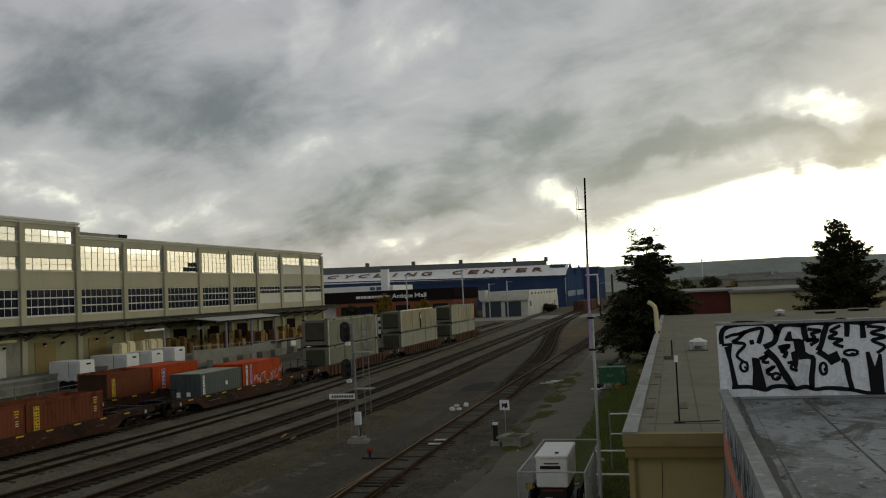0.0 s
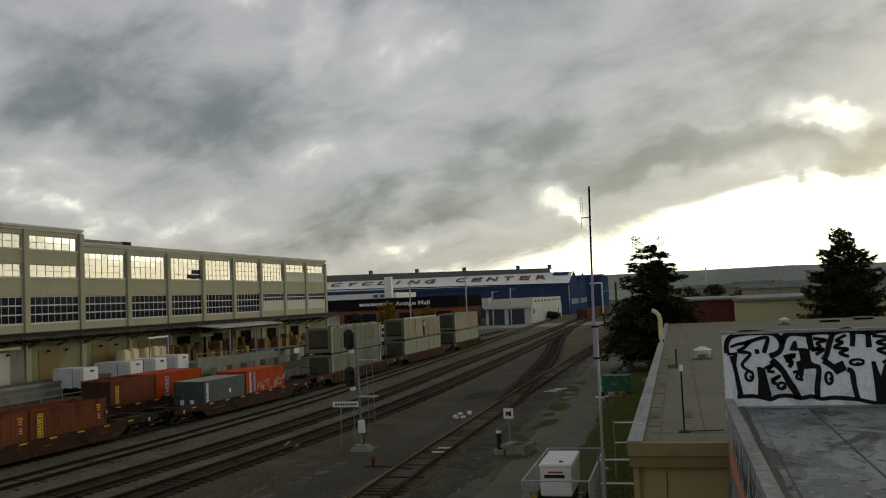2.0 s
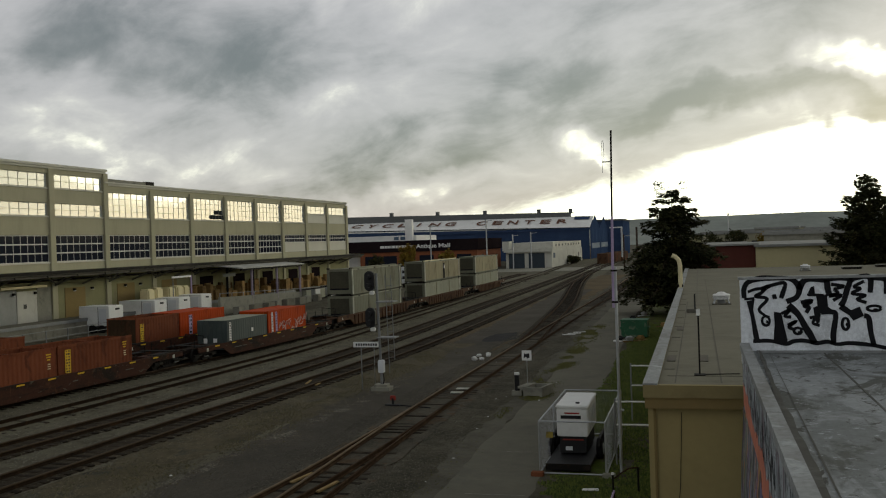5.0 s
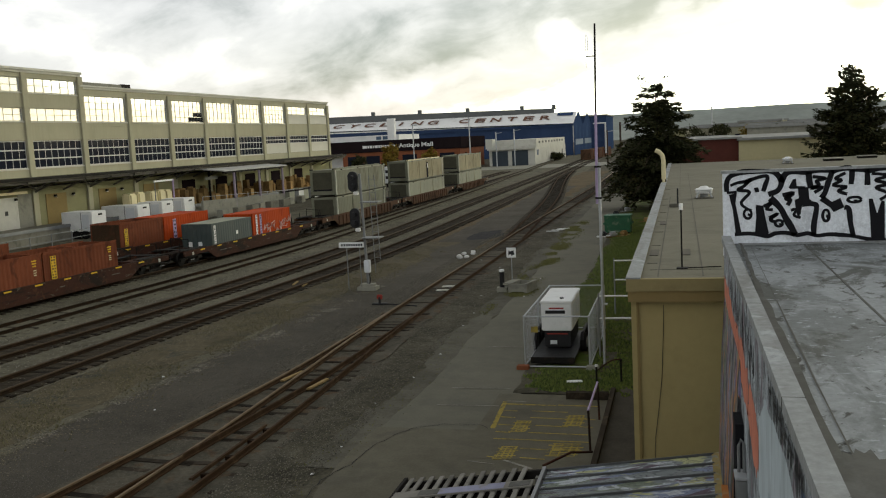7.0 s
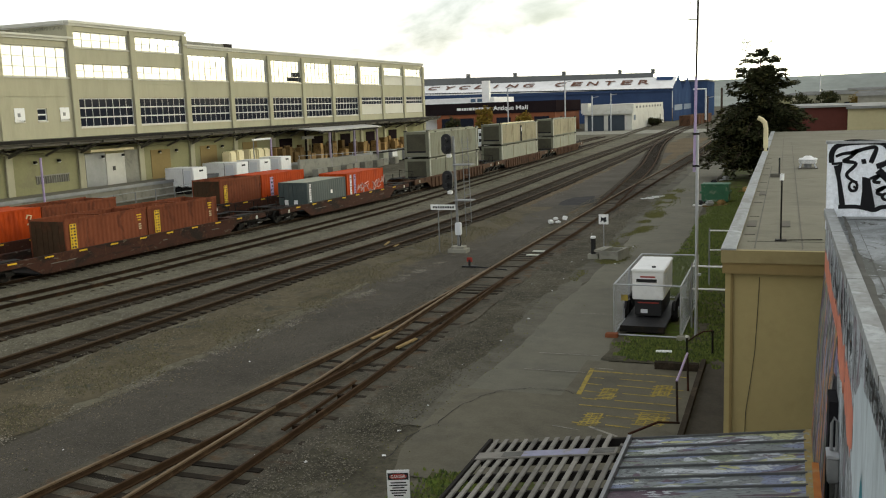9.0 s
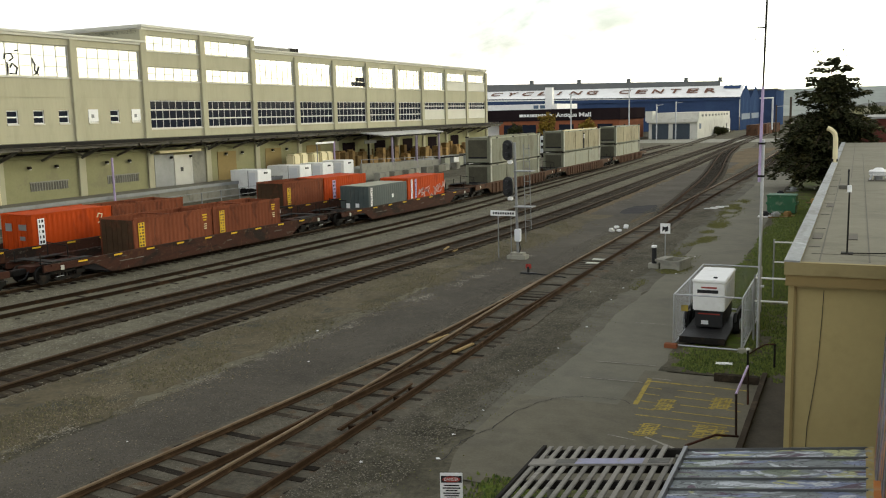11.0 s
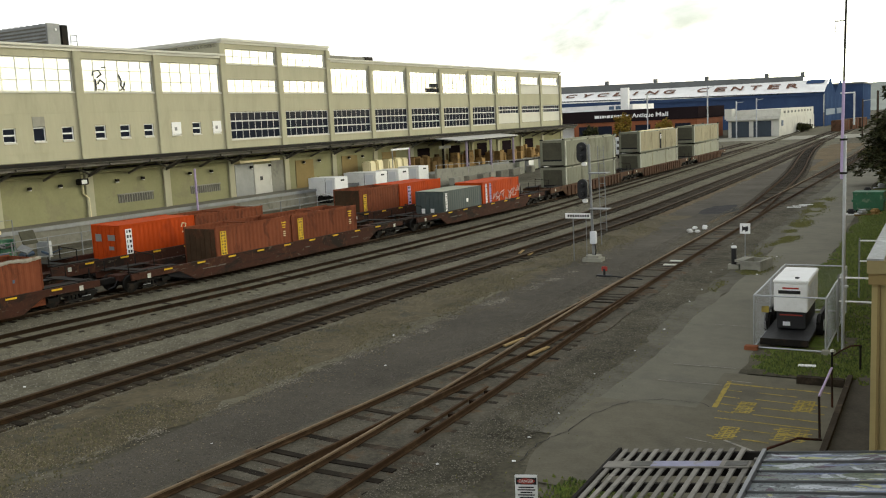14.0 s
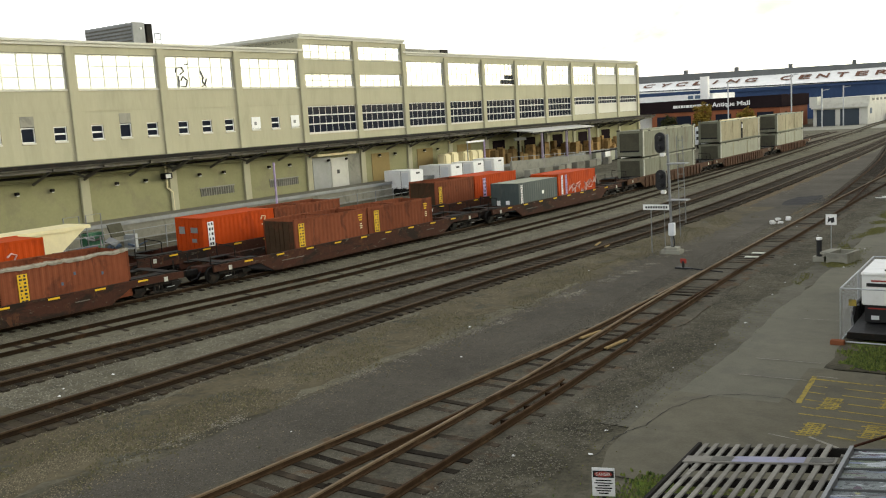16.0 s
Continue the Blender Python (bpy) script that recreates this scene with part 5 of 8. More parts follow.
for i, y in enumerate((118.5, 121.0, 123.4, 126.5, 129.0, 132.0)):
    b = thing("steel_bin", "weathered grey steel bin standing below the dock", "bin", pose(-53.6 + 0.3 * (i % 2), y, 0), "bins by the dock")
    bm = soft_box(-0.8, 0.8, -0.9, 0.9, 0.15, 1.5, 0.04)
    part("body", bm, GALV if i % 2 else SAGE_PALE, b)
    part("lid", soft_box(-0.84, 0.84, -0.94, 0.94, 1.5, 1.6, 0.03), DARKSTEEL, b)
    for x in (-0.6, 0.6):
        part("foot", boxes((x - 0.1, x + 0.1, -0.8, 0.8, -0.1, 0.15)), DARKSTEEL, b)

truck = thing("parked_truck", "white box truck parked in the yard behind the containers", "truck", pose(-49.6, 150.0, -0.07))
part("body", soft_box(0, 2.3, 0, 5.2, 0.75, 3.6, 0.06), WHITE, truck)
part("rear_door", soft_box(0.12, 2.18, -0.05, 0.0, 0.9, 3.4, 0.015), GREYWHITE, truck)
for z in (1.5, 2.5):
    part("door_window", boxes((0.3, 1.0, -0.06, -0.04, z, z + 0.5)), BLACK, truck)
part("bumper", boxes((0.1, 2.2, -0.15, 0.0, 0.45, 0.62)), DARKSTEEL, truck)
part("chassis", boxes((0.4, 1.9, 0.0, 6.8, 0.5, 0.75)), DARKSTEEL, truck)
part("cab", soft_box(0.1, 2.2, 5.25, 6.9, 0.6, 2.5, 0.15), WHITE, truck)
for x in (0.25, 2.05):
    for y in (1.2, 5.9):
        part("wheel", rods(0.46, ((x - 0.14, y, 0.46), (x + 0.14, y, 0.46)), seg=16), RUBBER, truck)

hopper = thing("cream_hopper", "cream painted tipping hopper standing in the yard", "hopper", pose(-48.0, 27.7, -0.32, 0, 0, 0))
bm = bmesh.new()
prof = [(-3.6, 1.7), (3.0, 1.6), (4.6, 2.75), (4.9, 2.95), (-3.6, 2.9)]
sides = [[bm.verts.new((x, y, z)) for y, z in prof] for x in (-1.1, 1.1)]
for i in range(5):
    j = (i + 1) % 5
    bm.faces.new((sides[0][i], sides[0][j], sides[1][j], sides[1][i]))
bm.faces.new(sides[1])
bm.faces.new(sides[0][::-1])
bmesh.ops.recalc_face_normals(bm, faces=bm.faces[:])
part("body", bm, CREAM, hopper)
part("rim", boxes((1.1, 1.22, -3.6, 4.9, 2.75, 2.95)), CREAM, hopper)
part("skirt", boxes((-0.9, 0.95, -3.2, 2.4, 0.5, 1.7)), CREAM, hopper)
for y in (-2.4, 1.6):
    for x in (-0.8, 0.8):
        part("leg", boxes((x - 0.1, x + 0.1, y - 0.1, y + 0.1, -0.1, 0.6)), DARKSTEEL, hopper)

heap = thing("scrap_heap", "heap of grey blue scrap and dark boards by the fence", "scrap", pose(-51.5, 35.0, -0.1))
rnd = random.Random(31)
for i in range(26):
    part("scrap_piece", soft_box(-rnd.uniform(0.15, 0.5), rnd.uniform(0.15, 0.5), -rnd.uniform(0.1, 0.4), rnd.uniform(0.1, 0.4), 0, rnd.uniform(0.06, 0.2), 0.02), (TARPAPER, BLUEBOX, DARKSTEEL, DULLGALV)[i % 4], heap,
         at=pose(rnd.gauss(0, 0.7), rnd.gauss(0, 2.2), 0.15 + abs(rnd.gauss(0, 0.7)), rnd.uniform(-35, 35), rnd.uniform(-35, 35), rnd.uniform(0, 180)))
part("leaning_sheet", soft_box(-0.05, 0.05, -0.6, 0.6, 0, 0.9, 0.02), OLIVEDARK, heap, "dark leaning sheet", at=pose(0.4, 2.6, 1.2, 0, -20, 8))
for y in (-1.4, 0.2):
    part("pipe_frame", bent([(0.6, y, 0), (0.6, y, 2.9), (0.6, y + 1.1, 2.9), (0.6, y + 1.1, 0)], 0.04, 6), DULLGALV, heap)

# ---- fittings on the dock wall ----
for z, r in ((4.55, 0.06), (4.85, 0.09)):
    part("wall_pipe", rods(r, ((0.25, bay_y(-4), z), (0.25, END, z)), seg=6), STUCCO_SHADED if r < 0.07 else DARKSTEEL, factory)
for k in range(-3, 12):
    y = bay_y(k)
    part("knee_brace", rods(0.09, ((0.3, y, 4.5), (0.3, y + 1.9, 5.35)), ((0.3, y, 4.5), (0.3, y - 1.9, 5.35)), seg=6), TARPAPER, factory)
# from bay 7 on, near-black panels paint the dark under the porch
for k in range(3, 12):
    part("dock_shadow_door", boxes((0.0, 0.05, bay_y(k) + (1.5 if k > 3 else 8.2), bay_y(k) + (4.5 if k > 3 else 8.3), 1.1, 4.0)), OCHRE_DARK if k < 7 else DARKPAINT_SHADE, factory, "dock door panel, the far ones painted dark for shade")

for k in range(-1, 6):
    for f in (0.34, 0.67):
        y = bay_y(k) + BAY * f
        lamp = part("wall_lamp", soft_box(0.0, 0.28, y - 0.13, y + 0.13, 3.68, 3.9, 0.03), DARKSTEEL, factory)
        part("lens", boxes((0.02, 0.26, y - 0.1, y + 0.1, 3.63, 3.68)), WHITE, lamp)
for k in (0, 1):
    y0 = bay_y(k) + BAY * 0.32 + 8.4
    for i in range(14):
        part("grille_bar", boxes((0.02, 0.06, y0 + i * 0.27, y0 + i * 0.27 + 0.07, 1.9, 2.55)), CONCRETE, factory)
    part("grille_rail", boxes((0.02, 0.07, y0 - 0.1, y0 + 3.8, 2.55, 2.65)), CONCRETE, factory)
    part("grille_back", boxes((0.008, 0.016, y0 - 0.05, y0 + 3.75, 1.9, 2.55)), TARPAPER, factory)
door = part("dock_door", boxes((0.0, 0.05, bay_y(3) + 0.55, bay_y(3) + 3.15, 1.1, 4.15)), DULLGALV, factory, "grey steel dock door")
door = part("dock_door", boxes((0.0, 0.08, bay_y(3) + 3.2, bay_y(3) + 5.76, 1.1, 4.0)), GARAGE, factory, "pale cream dock door")
part("door_window", boxes((0.08, 0.09, bay_y(3) + 4.0, bay_y(3) + 4.4, 2.4, 2.8)), BLACK, door)
part("door_hood", boxes((0.0, 0.9, bay_y(3) + 0.4, bay_y(3) + 6.2, 4.28, 4.5)), CREAM, factory, "cream roller door hood")
part("dock_door", boxes((0.0, 0.05, bay_y(3) + 5.82, bay_y(3) + 7.7, 1.1, 4.2)), CONCRETE, factory, "grey sliding dock door")
floodlight = part("floodlight", soft_box(0.1, 0.7, bay_y(0) + 6.9, bay_y(0) + 7.7, 3.72, 4.2, 0.05), DARKSTEEL, factory)
part("lens", boxes((0.7, 0.72, bay_y(0) + 7.0, bay_y(0) + 7.5, 3.8, 4.12)), WHITE, floodlight)
part("drain_pipe", bent([(0.12, bay_y(0) + 8.0, 1.1), (0.12, bay_y(0) + 8.0, 2.6), (0.12, bay_y(0) + 7.5, 3.0), (0.12, bay_y(0) + 7.5, 5.4)], 0.08), CREAM, factory)
for y, z in ((bay_y(2) + 6.28, 7.33), (bay_y(2) + 1.22, 7.33)):
    part("poster", boxes((0.0, 0.03, y, y + 1.08, z, z + 1.03)), WHITE, factory, "pasted pale paper with dark blot")
    part("blot", boxes((0.03, 0.04, y + 0.3, y + 0.6, z + 0.3, z + 0.6)), DULLGALV, factory)
# dark block letters sprayed on a high window, and two looser tags on another
for row, cells in ((11.12, 5), (11.72, 3)):
    for i in range(cells):
        y = bay_y(7) + 4.45 + 0.72 * i + (1.1 if cells == 3 else 0.0)
        for a, b, c, d in ((0.0, 0.56, 0.0, 0.14), (0.0, 0.16, 0.0, 0.5), (0.36, 0.56, 0.1, 0.5), (0.0, 0.5 - 0.2 * (i % 2), 0.36, 0.5)):
            part("window_scrawl", boxes((-0.07, -0.05, y + a, y + b, row + c, row + d)), SOOT, factory)
for points in ([(1.5, 12.25), (1.62, 12.6), (2.15, 12.68), (2.36, 12.35), (1.95, 12.1)], [(1.74, 11.05), (1.78, 11.6), (1.72, 12.0)],
               [(1.95, 11.15), (2.5, 11.12), (2.66, 11.6), (2.2, 11.95), (2.0, 11.6)], [(4.1, 12.4), (4.35, 11.9), (4.28, 11.5), (4.62, 11.1)],
               [(4.15, 11.1), (4.5, 11.25), (4.72, 11.75)], [(2.5, 12.9), (2.85, 12.95)]):
    part("window_tag", bent([(-0.06, bay_y(1) + a, b) for a, b in points], 0.045, 5), SOOT, factory, "sprayed stroke on the glass")
for y in (58.2,):
    pole = thing("yard_pole", "thin lilac steel pole standing by the dock", "pole", pose(-56.5, y, 0))
    part("shaft", rods(0.09, ((0, 0, -0.1), (0, 0, 4.6)), seg=8), PURPLE, pole)
    part("base", boxes((-0.25, 0.25, -0.25, 0.25, -0.1, 0.12)), CONCRETE, pole)
fence = thing("yard_fence", "grey wire fence along the loading yard", "fence", pose(-50.2, 0, 0))
y = 20.0
while y < 72:
    part("post", rods(0.045, ((0, y, -0.1), (0, y, 1.5)), seg=6), DULLGALV, fence)
    y += 2.6
for z in (0.3, 0.9, 1.48):
    part("rail", rods(0.025, ((0, 20, z), (0, 72, z)), seg=6), DULLGALV, fence)

# roof plant on the factory
plant = thing("roof_plant_room", "grey ribbed plant housing standing on the factory roof", "roof unit", pose(-66.0, 52.35, 13.95))
part("body", soft_box(-6.6, 0, 0, 1.3, 0, 3.3, 0.03), DULLGALV, plant)
for i in range(5):
    part("louvre", boxes((-6.5, -0.15, -0.05, 0, 1.75 + i * 0.3, 1.87 + i * 0.3)), TARPAPER, plant)
for i in range(9):
    part("roof_rib", boxes((-6.5 + i * 0.8, -6.42 + i * 0.8, -0.04, 1.34, 3.3, 3.36)), DULLGALV, plant)
part("hatch", boxes((-4.4, -3.7, -0.06, -0.04, 1.7, 2.1)), BLACK, plant)
part("motor_box", soft_box(-1.6, 0.05, 1.42, 2.05, 0, 3.28, 0.03), DARKSTEEL, plant)
part("lamp", soft_box(0.0, 0.06, 0.75, 0.95, 2.75, 2.95, 0.02), WHITE, plant)
part("frame", rods(0.04, ((0, 2.3, 0), (0, 2.3, 2.5)), ((0, 2.95, 0), (0, 2.95, 2.5)), ((0, 2.3, 2.5), (0, 2.95, 2.5)), ((0, 2.3, 2.0), (0, 2.95, 2.0)), seg=6), GALV, plant)
unit = thing("roof_unit", "low flat roof duct on the factory roof", "roof unit", pose(-62.5, 84.0, 14.2))
part("body", boxes((-1.2, 0, 1, 10.6, 0, 1.55)), CONCRETE, unit)
part("hood", boxes((-1.2, 0.1, 10.6, 12.2, 1.05, 1.62)), DARKSTEEL, unit)
for y in (40.0, 38.5):
    unit = thing("roof_vent", "small dark vent on the factory roof", "vent", pose(-61, y, 14.0))
    part("stack", rods(0.12, ((0, 0, 0), (0, 0, 0.45))), DULLGALV, unit)
    part("cowl", rods(0.2, ((0, 0, 0.45), (0, 0, 0.6))), DULLGALV, unit)

scrub = thing("yard_scrub", "dark leafless scrub beside the yard fence", "bush", pose(-52.6, 31.5, -0.1))
bm = bmesh.new()
rnd = random.Random(17)
for i in range(260):
    x, y = rnd.gauss(0, 0.9), rnd.gauss(0, 1.6)
    h = rnd.uniform(0.7, 2.1) * (1 - min(0.6, abs(y) / 6))
    rod(bm, (x, y, 0), (x + rnd.gauss(0, 0.4), y + rnd.gauss(0, 0.4), h), 0.03, 3, 0.008)
part("twigs", bm, BARK, scrub)
for i, (y, w, h, m) in enumerate(((36.4, 1.3, 1.6, GREENBIN), (33.8, 0.5, 1.9, GALV), (28.6, 1.0, 0.9, SAGE), (39.4, 0.5, 1.1, GALV))):
    b = thing("yard_cabinet", "steel cabinet standing by the yard fence", "cabinet", pose(-52.2, y, -0.1, 0, 0, 8 * i), "cabinets in the yard")
    part("body", soft_box(-0.4, 0.4, -w / 2, w / 2, 0.1, h, 0.03), m, b)
    part("plinth", boxes((-0.42, 0.42, -w / 2, w / 2, 0, 0.1)), CONCRETE, b)


# ---- far buildings ----
def quad_mesh(*quads):
    bm = bmesh.new()
    for q in quads:
        bm.faces.new([bm.verts.new(p) for p in q])
    bmesh.ops.recalc_face_normals(bm, faces=bm.faces[:])
    return bm


depot = thing("recycling_shed", "long blue sheet metal shed with white lettered roof", "building", pose(-37.5, 330, 0))
L = -115.0
part("front_wall", boxes((L, 0, 0, 0.4, -0.1, 10.9)), NAVY, depot)
bm = bmesh.new()
v = box(bm, L, 0.4, -0.6, 0.2, 10.9, 11.3)
for q in v:
    q.co.z += -q.co.x * 0.018
part("eave", bm, NAVY, depot)
bm = bmesh.new()
last = None
for i in range(24):
    f = i / 23
    x = 0.4 + (L - 0.4) * f
    row = [bm.verts.new(p) for p in ((x, -0.6, 11.05 + 1.25 * f), (x, -0.6, 11.3 + 2.0 * f), (x, 13, 15.6 + 0.6 * f))]
    if last:
        for k in range(2):
            bm.faces.new((last[k], last[k + 1], row[k + 1], row[k]))
    last = row
bmesh.ops.recalc_face_normals(bm, faces=bm.faces[:])
part("roof", bm, SHEETWHITE, depot)
part("wall_head", quad_mesh(((L, -0.5, 10.4), (0.4, -0.5, 10.4), (0.4, -0.5, 11.2), (L, -0.5, 13.0))), NAVY, depot)
part("clerestory", quad_mesh(((L, 13, 16.1), (-8, 13, 15.5), (-8, 13, 17.3), (L, 13, 19.1)), ((L, 13, 19.1), (-8, 13, 17.3), (-8, 30, 17.3), (L, 30, 19.1))), ROOFGREY, depot)
for x in (-80, -61, -42, -21, -9):
    part("roof_vent", boxes((x, x + 1.2, 14, 15.5, 17.0, 18.0 + 0.018 * (-x) + 0.5)), ROOFGREY, depot)
for i, (y0, wide) in enumerate(((0, 32), (32, 34))):
    part("gable_wall", quad_mesh(((0.45, y0, -0.1), (0.45, y0 + wide, -0.1), (0.45, y0 + wide, 11.0), (0.45, y0, 11.0)), ((0.45, y0, 11.0), (0.45, y0 + wide, 11.0), (0.45, y0 + wide * 0.55, 15.8), (0.45, y0 + wide * 0.45, 15.8))), NAVY, depot)
    part("gable_light", boxes((0.45, 0.6, y0 + 3, y0 + wide - 3, 3.6, 5.6)), PALEBLUE, depot)
for word, x0, x1 in (("CYCLING", -94.2, -49.8), ("CENTER", -44.0, -7.7)):
    cell = (x1 - x0) / len(word)
    for i, letter in enumerate(word):
        mid = x0 + cell * (i + 0.5)
        f = -mid / 115
        z = (11.3 + 2.0 * f) + (4.3 - 1.4 * f) * 0.5 + 0.3
        lettering(letter, 7.4, LETTERS, depot, Matrix.Translation((mid, 6.2, z)) @ Matrix.Rotation(radians(0.65), 4, "Y") @ Matrix.Rotation(math.atan2(4.3 - 1.4 * f, 13.6), 4, "X"), "roof_letter", 0.05, 0.8 if letter == "I" else cell * 0.62, 1.0, 0.09)
part("roof_sign", quad_mesh(((-6.5, 8.4, 14.5), (-0.8, 8.4, 14.35), (-0.8, 12.4, 15.55), (-6.5, 12.4, 15.7))), NAVY, depot, "dark blue painted panel")
shed = thing("blue_shed", "smaller blue sheet metal shed behind the long one", "building", pose(-31, 400, 0))
part("wall", boxes((-14, 0, 0, 40, -0.1, 14.5)), NAVY, shed)
part("roof", boxes((-14.5, 0.5, -0.5, 40, 14.5, 15.2)), ROOFGREY, shed)

mall = thing("antique_mall", "dark fronted brick store with white lettering", "building", pose(-89.5, 236, 0))
part("wall", boxes((0, 33, 0, 30, -0.1, 5.3)), BRICK, mall)
part("front_band", boxes((-8, 33.4, -0.3, 30, 5.3, 8.35)), DARKPAINT_SHADE, mall)
for word, mid, wide in (("Antique", 19.15, 5.7), ("Mall", 24.15, 3.2)):
    lettering(word, 1.55, WHITE, mall, Matrix.Translation((mid, -0.36, 6.75)) @ Matrix.Rotation(radians(90), 4, "X"), "sign_lettering", 0.03, wide, 1.0, 0.03)
x = 6.0
for wide in (1.2, 0.5, 0.7, 0.3, 0.9, 0.6, 0.8, 0.5, 0.9, 0.4, 0.7):
    part("sign_bar", boxes((x, x + wide, -0.36, -0.3, 6.4, 7.1)), WHITE, mall)
    x += wide + 0.18
for i in range(6):
    part("window", boxes((1.4 + i * 5.2, 5.4 + i * 5.2, -0.05, 0.1, 0.8, 4.3)), PANE_LOW, mall)
low = thing("white_store", "low white store building with flat roof", "building", pose(-101, 242, 0))
part("wall", boxes((0, 26, 0, 20, -0.1, 9.85)), SHEETWHITE, low)
part("tower", boxes((23.2, 25.2, -1.5, 0, -0.1, 14.2)), SHEETWHITE, low)
for i in range(2):
    part("window", boxes((19.4 + i * 1.9, 20.8 + i * 1.9, -0.05, 0.1, 8.6, 9.5)), PALEBLUE, low)

garage = thing("white_garage", "low white garage with blue doors and clerestory", "building", pose(-37.6, 242, 0))
part("wall", boxes((-12.4, 0, 0, 66, -0.1, 4.4)), GARAGE, garage)
part("fascia", boxes((-12.8, 0.3, -0.8, 0, 4.2, 5.1)), GARAGE, garage)
part("upper_wall", boxes((-12.2, -0.2, 4, 66, 4.4, 6.7)), GARAGE, garage)
part("corner_tower", boxes((-13.2, -11.4, -0.6, 4, 4.6, 7.2)), GARAGE, garage)
for x in (-11.6, -6.2):
    part("garage_door", boxes((x, x + 4.3, -0.08, 0.02, -0.1, 3.9)), DOORSLATE, garage, "dark slate blue garage door")
for i in range(9):
    part("vent_slot", boxes((-0.22, -0.17, 8 + i * 6.2, 11.2 + i * 6.2, 5.5, 6.1)), BLACK, garage)
part("side_door", boxes((-0.02, 0.05, 56, 58, -0.1, 3.0)), BLACK, garage)
part("side_sign", boxes((0.0, 0.06, 3, 6, 2.4, 3.8)), BLUEBOX, garage)

for i, (x, y) in enumerate(((-26.0, 268), (-25.0, 282), (-24.0, 297))):
    w = thing("scrap_bin", "rust red open scrap bin by the blue shed", "bin", pose(x, y, 0, 0, 0, -6), "rust red bins")
    part("body", soft_box(-1.5, 1.5, -4.5, 4.5, -0.1, 2.9, 0.1), RUSTCAR, w)
    for k in range(4):
        part("rib", boxes((1.5, 1.6, -3.6 + k * 2.3, -3.4 + k * 2.3, 0.2, 2.8)), BRICK, w)

# buildings and roofs beyond the tan annex
red = thing("red_warehouse", "low dark red warehouse with flat pale roof", "building", pose(0.2, 120, 0))
part("wall", boxes((-0.5, 6.6, 0, 30, -0.1, 5.9)), REDWALL, red)
part("roof", boxes((-1.0, 7.0, -0.4, 30, 5.9, 6.12)), FARROOF, red)
cream = thing("cream_warehouse", "low cream warehouse with grey flat roof", "building", pose(6.8, 119, 0))
part("wall", boxes((0, 60, 0, 40, -0.1, 5.65)), FARWALL, cream)
part("roof", boxes((-0.2, 60, -0.5, 40, 5.65, 5.95)), FARROOF, cream)
rnd = random.Random(21)
for i in range(46):
    y = rnd.uniform(230, 700)
    x = y * rnd.uniform(0.005, 0.26) + 4
    if -30 < x < 0 and y > 300:
        continue
    hh = rnd.uniform(5.2, 8.2) + (y - 230) * 0.004
    w, d = rnd.uniform(8, 26), rnd.uniform(10, 24)
    h = thing("distant_building", rnd.choice(("low grey distant building among trees", "pale distant building with flat roof", "low distant building with dark roof")), "building", pose(x, y, 0, 0, 0, rnd.uniform(-10, 10)), "distant low buildings")
    part("wall", boxes((-w / 2, w / 2, -d / 2, d / 2, -0.2, hh)), rnd.choice((CONCRETE, CONCRETE, STUCCO, FARROOF, STUCCO_SHADED)), h)
    part("roof", boxes((-w / 2 - 0.4, w / 2 + 0.4, -d / 2 - 0.4, d / 2 + 0.4, hh, hh + 0.7)), FARROOF, h)
    for k in range(3):
        part("window", boxes((-w / 2 + w * (k + 0.2) / 3, -w / 2 + w * (k + 0.8) / 3, -d / 2 - 0.05, -d / 2 + 0.05, hh * 0.4, hh * 0.75)), PANE_LOW, h)


def hill_line(name, distance, low, high, a0, a1, material, label, seed, unseen_rise=0.0):
    bm = bmesh.new()
    last = None
    for i in range(141):
        a = radians(a0 + (a1 - a0) * i / 140)
        up = low + (high - low) * (0.5 + 0.5 * noise.noise((i * 0.13, seed, 0.3))) + 3.0 * noise.noise((i * 0.9, seed, 2.0)) + 2.0 * noise.noise((i * 2.7, seed, 5.0))
        # height added out of view, so the low factory panes mirror dark hill
        up += unseen_rise * max(0.0, min(1.0, (math.degrees(a) - 16) / 20))
        p = Vector((math.sin(a) * distance, math.cos(a) * distance, 0))
        row = [bm.verts.new((p.x * 0.92, p.y * 0.92, -6)), bm.verts.new((p.x * 0.97, p.y * 0.97, up * 0.6)), bm.verts.new((p.x, p.y, up)), bm.verts.new((p.x * 1.1, p.y * 1.1, -6))]
        if last:
            for k in range(3):
                bm.faces.new((last[k], row[k], row[k + 1], last[k + 1]))
        last = row
    setting(name, bm, material, label, "hills")


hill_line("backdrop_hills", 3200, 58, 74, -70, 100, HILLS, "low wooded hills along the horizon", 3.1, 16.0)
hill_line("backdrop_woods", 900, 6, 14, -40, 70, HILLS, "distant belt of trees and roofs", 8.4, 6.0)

# far yard poles
for x, y, hgt in ((-9.5, 150, 9), (-16.5, 214, 8), (-46, 232, 9), (-42, 236, 9.5), (8, 260, 13), (-66, 225, 12), (-52, 228, 13)):
    p = thing("utility_pole", "plain weathered pole beside the yard", "pole", pose(x, y, 0), "poles in the distance")
    part("shaft", rods(0.16, ((0, 0, -0.1), (0, 0, hgt)), seg=8), BARK if y < 220 else GALV, p)
    part("arm", rods(0.07, ((0, 0, hgt - 0.4), (1.6, 0, hgt - 0.2)), seg=6), GALV, p)


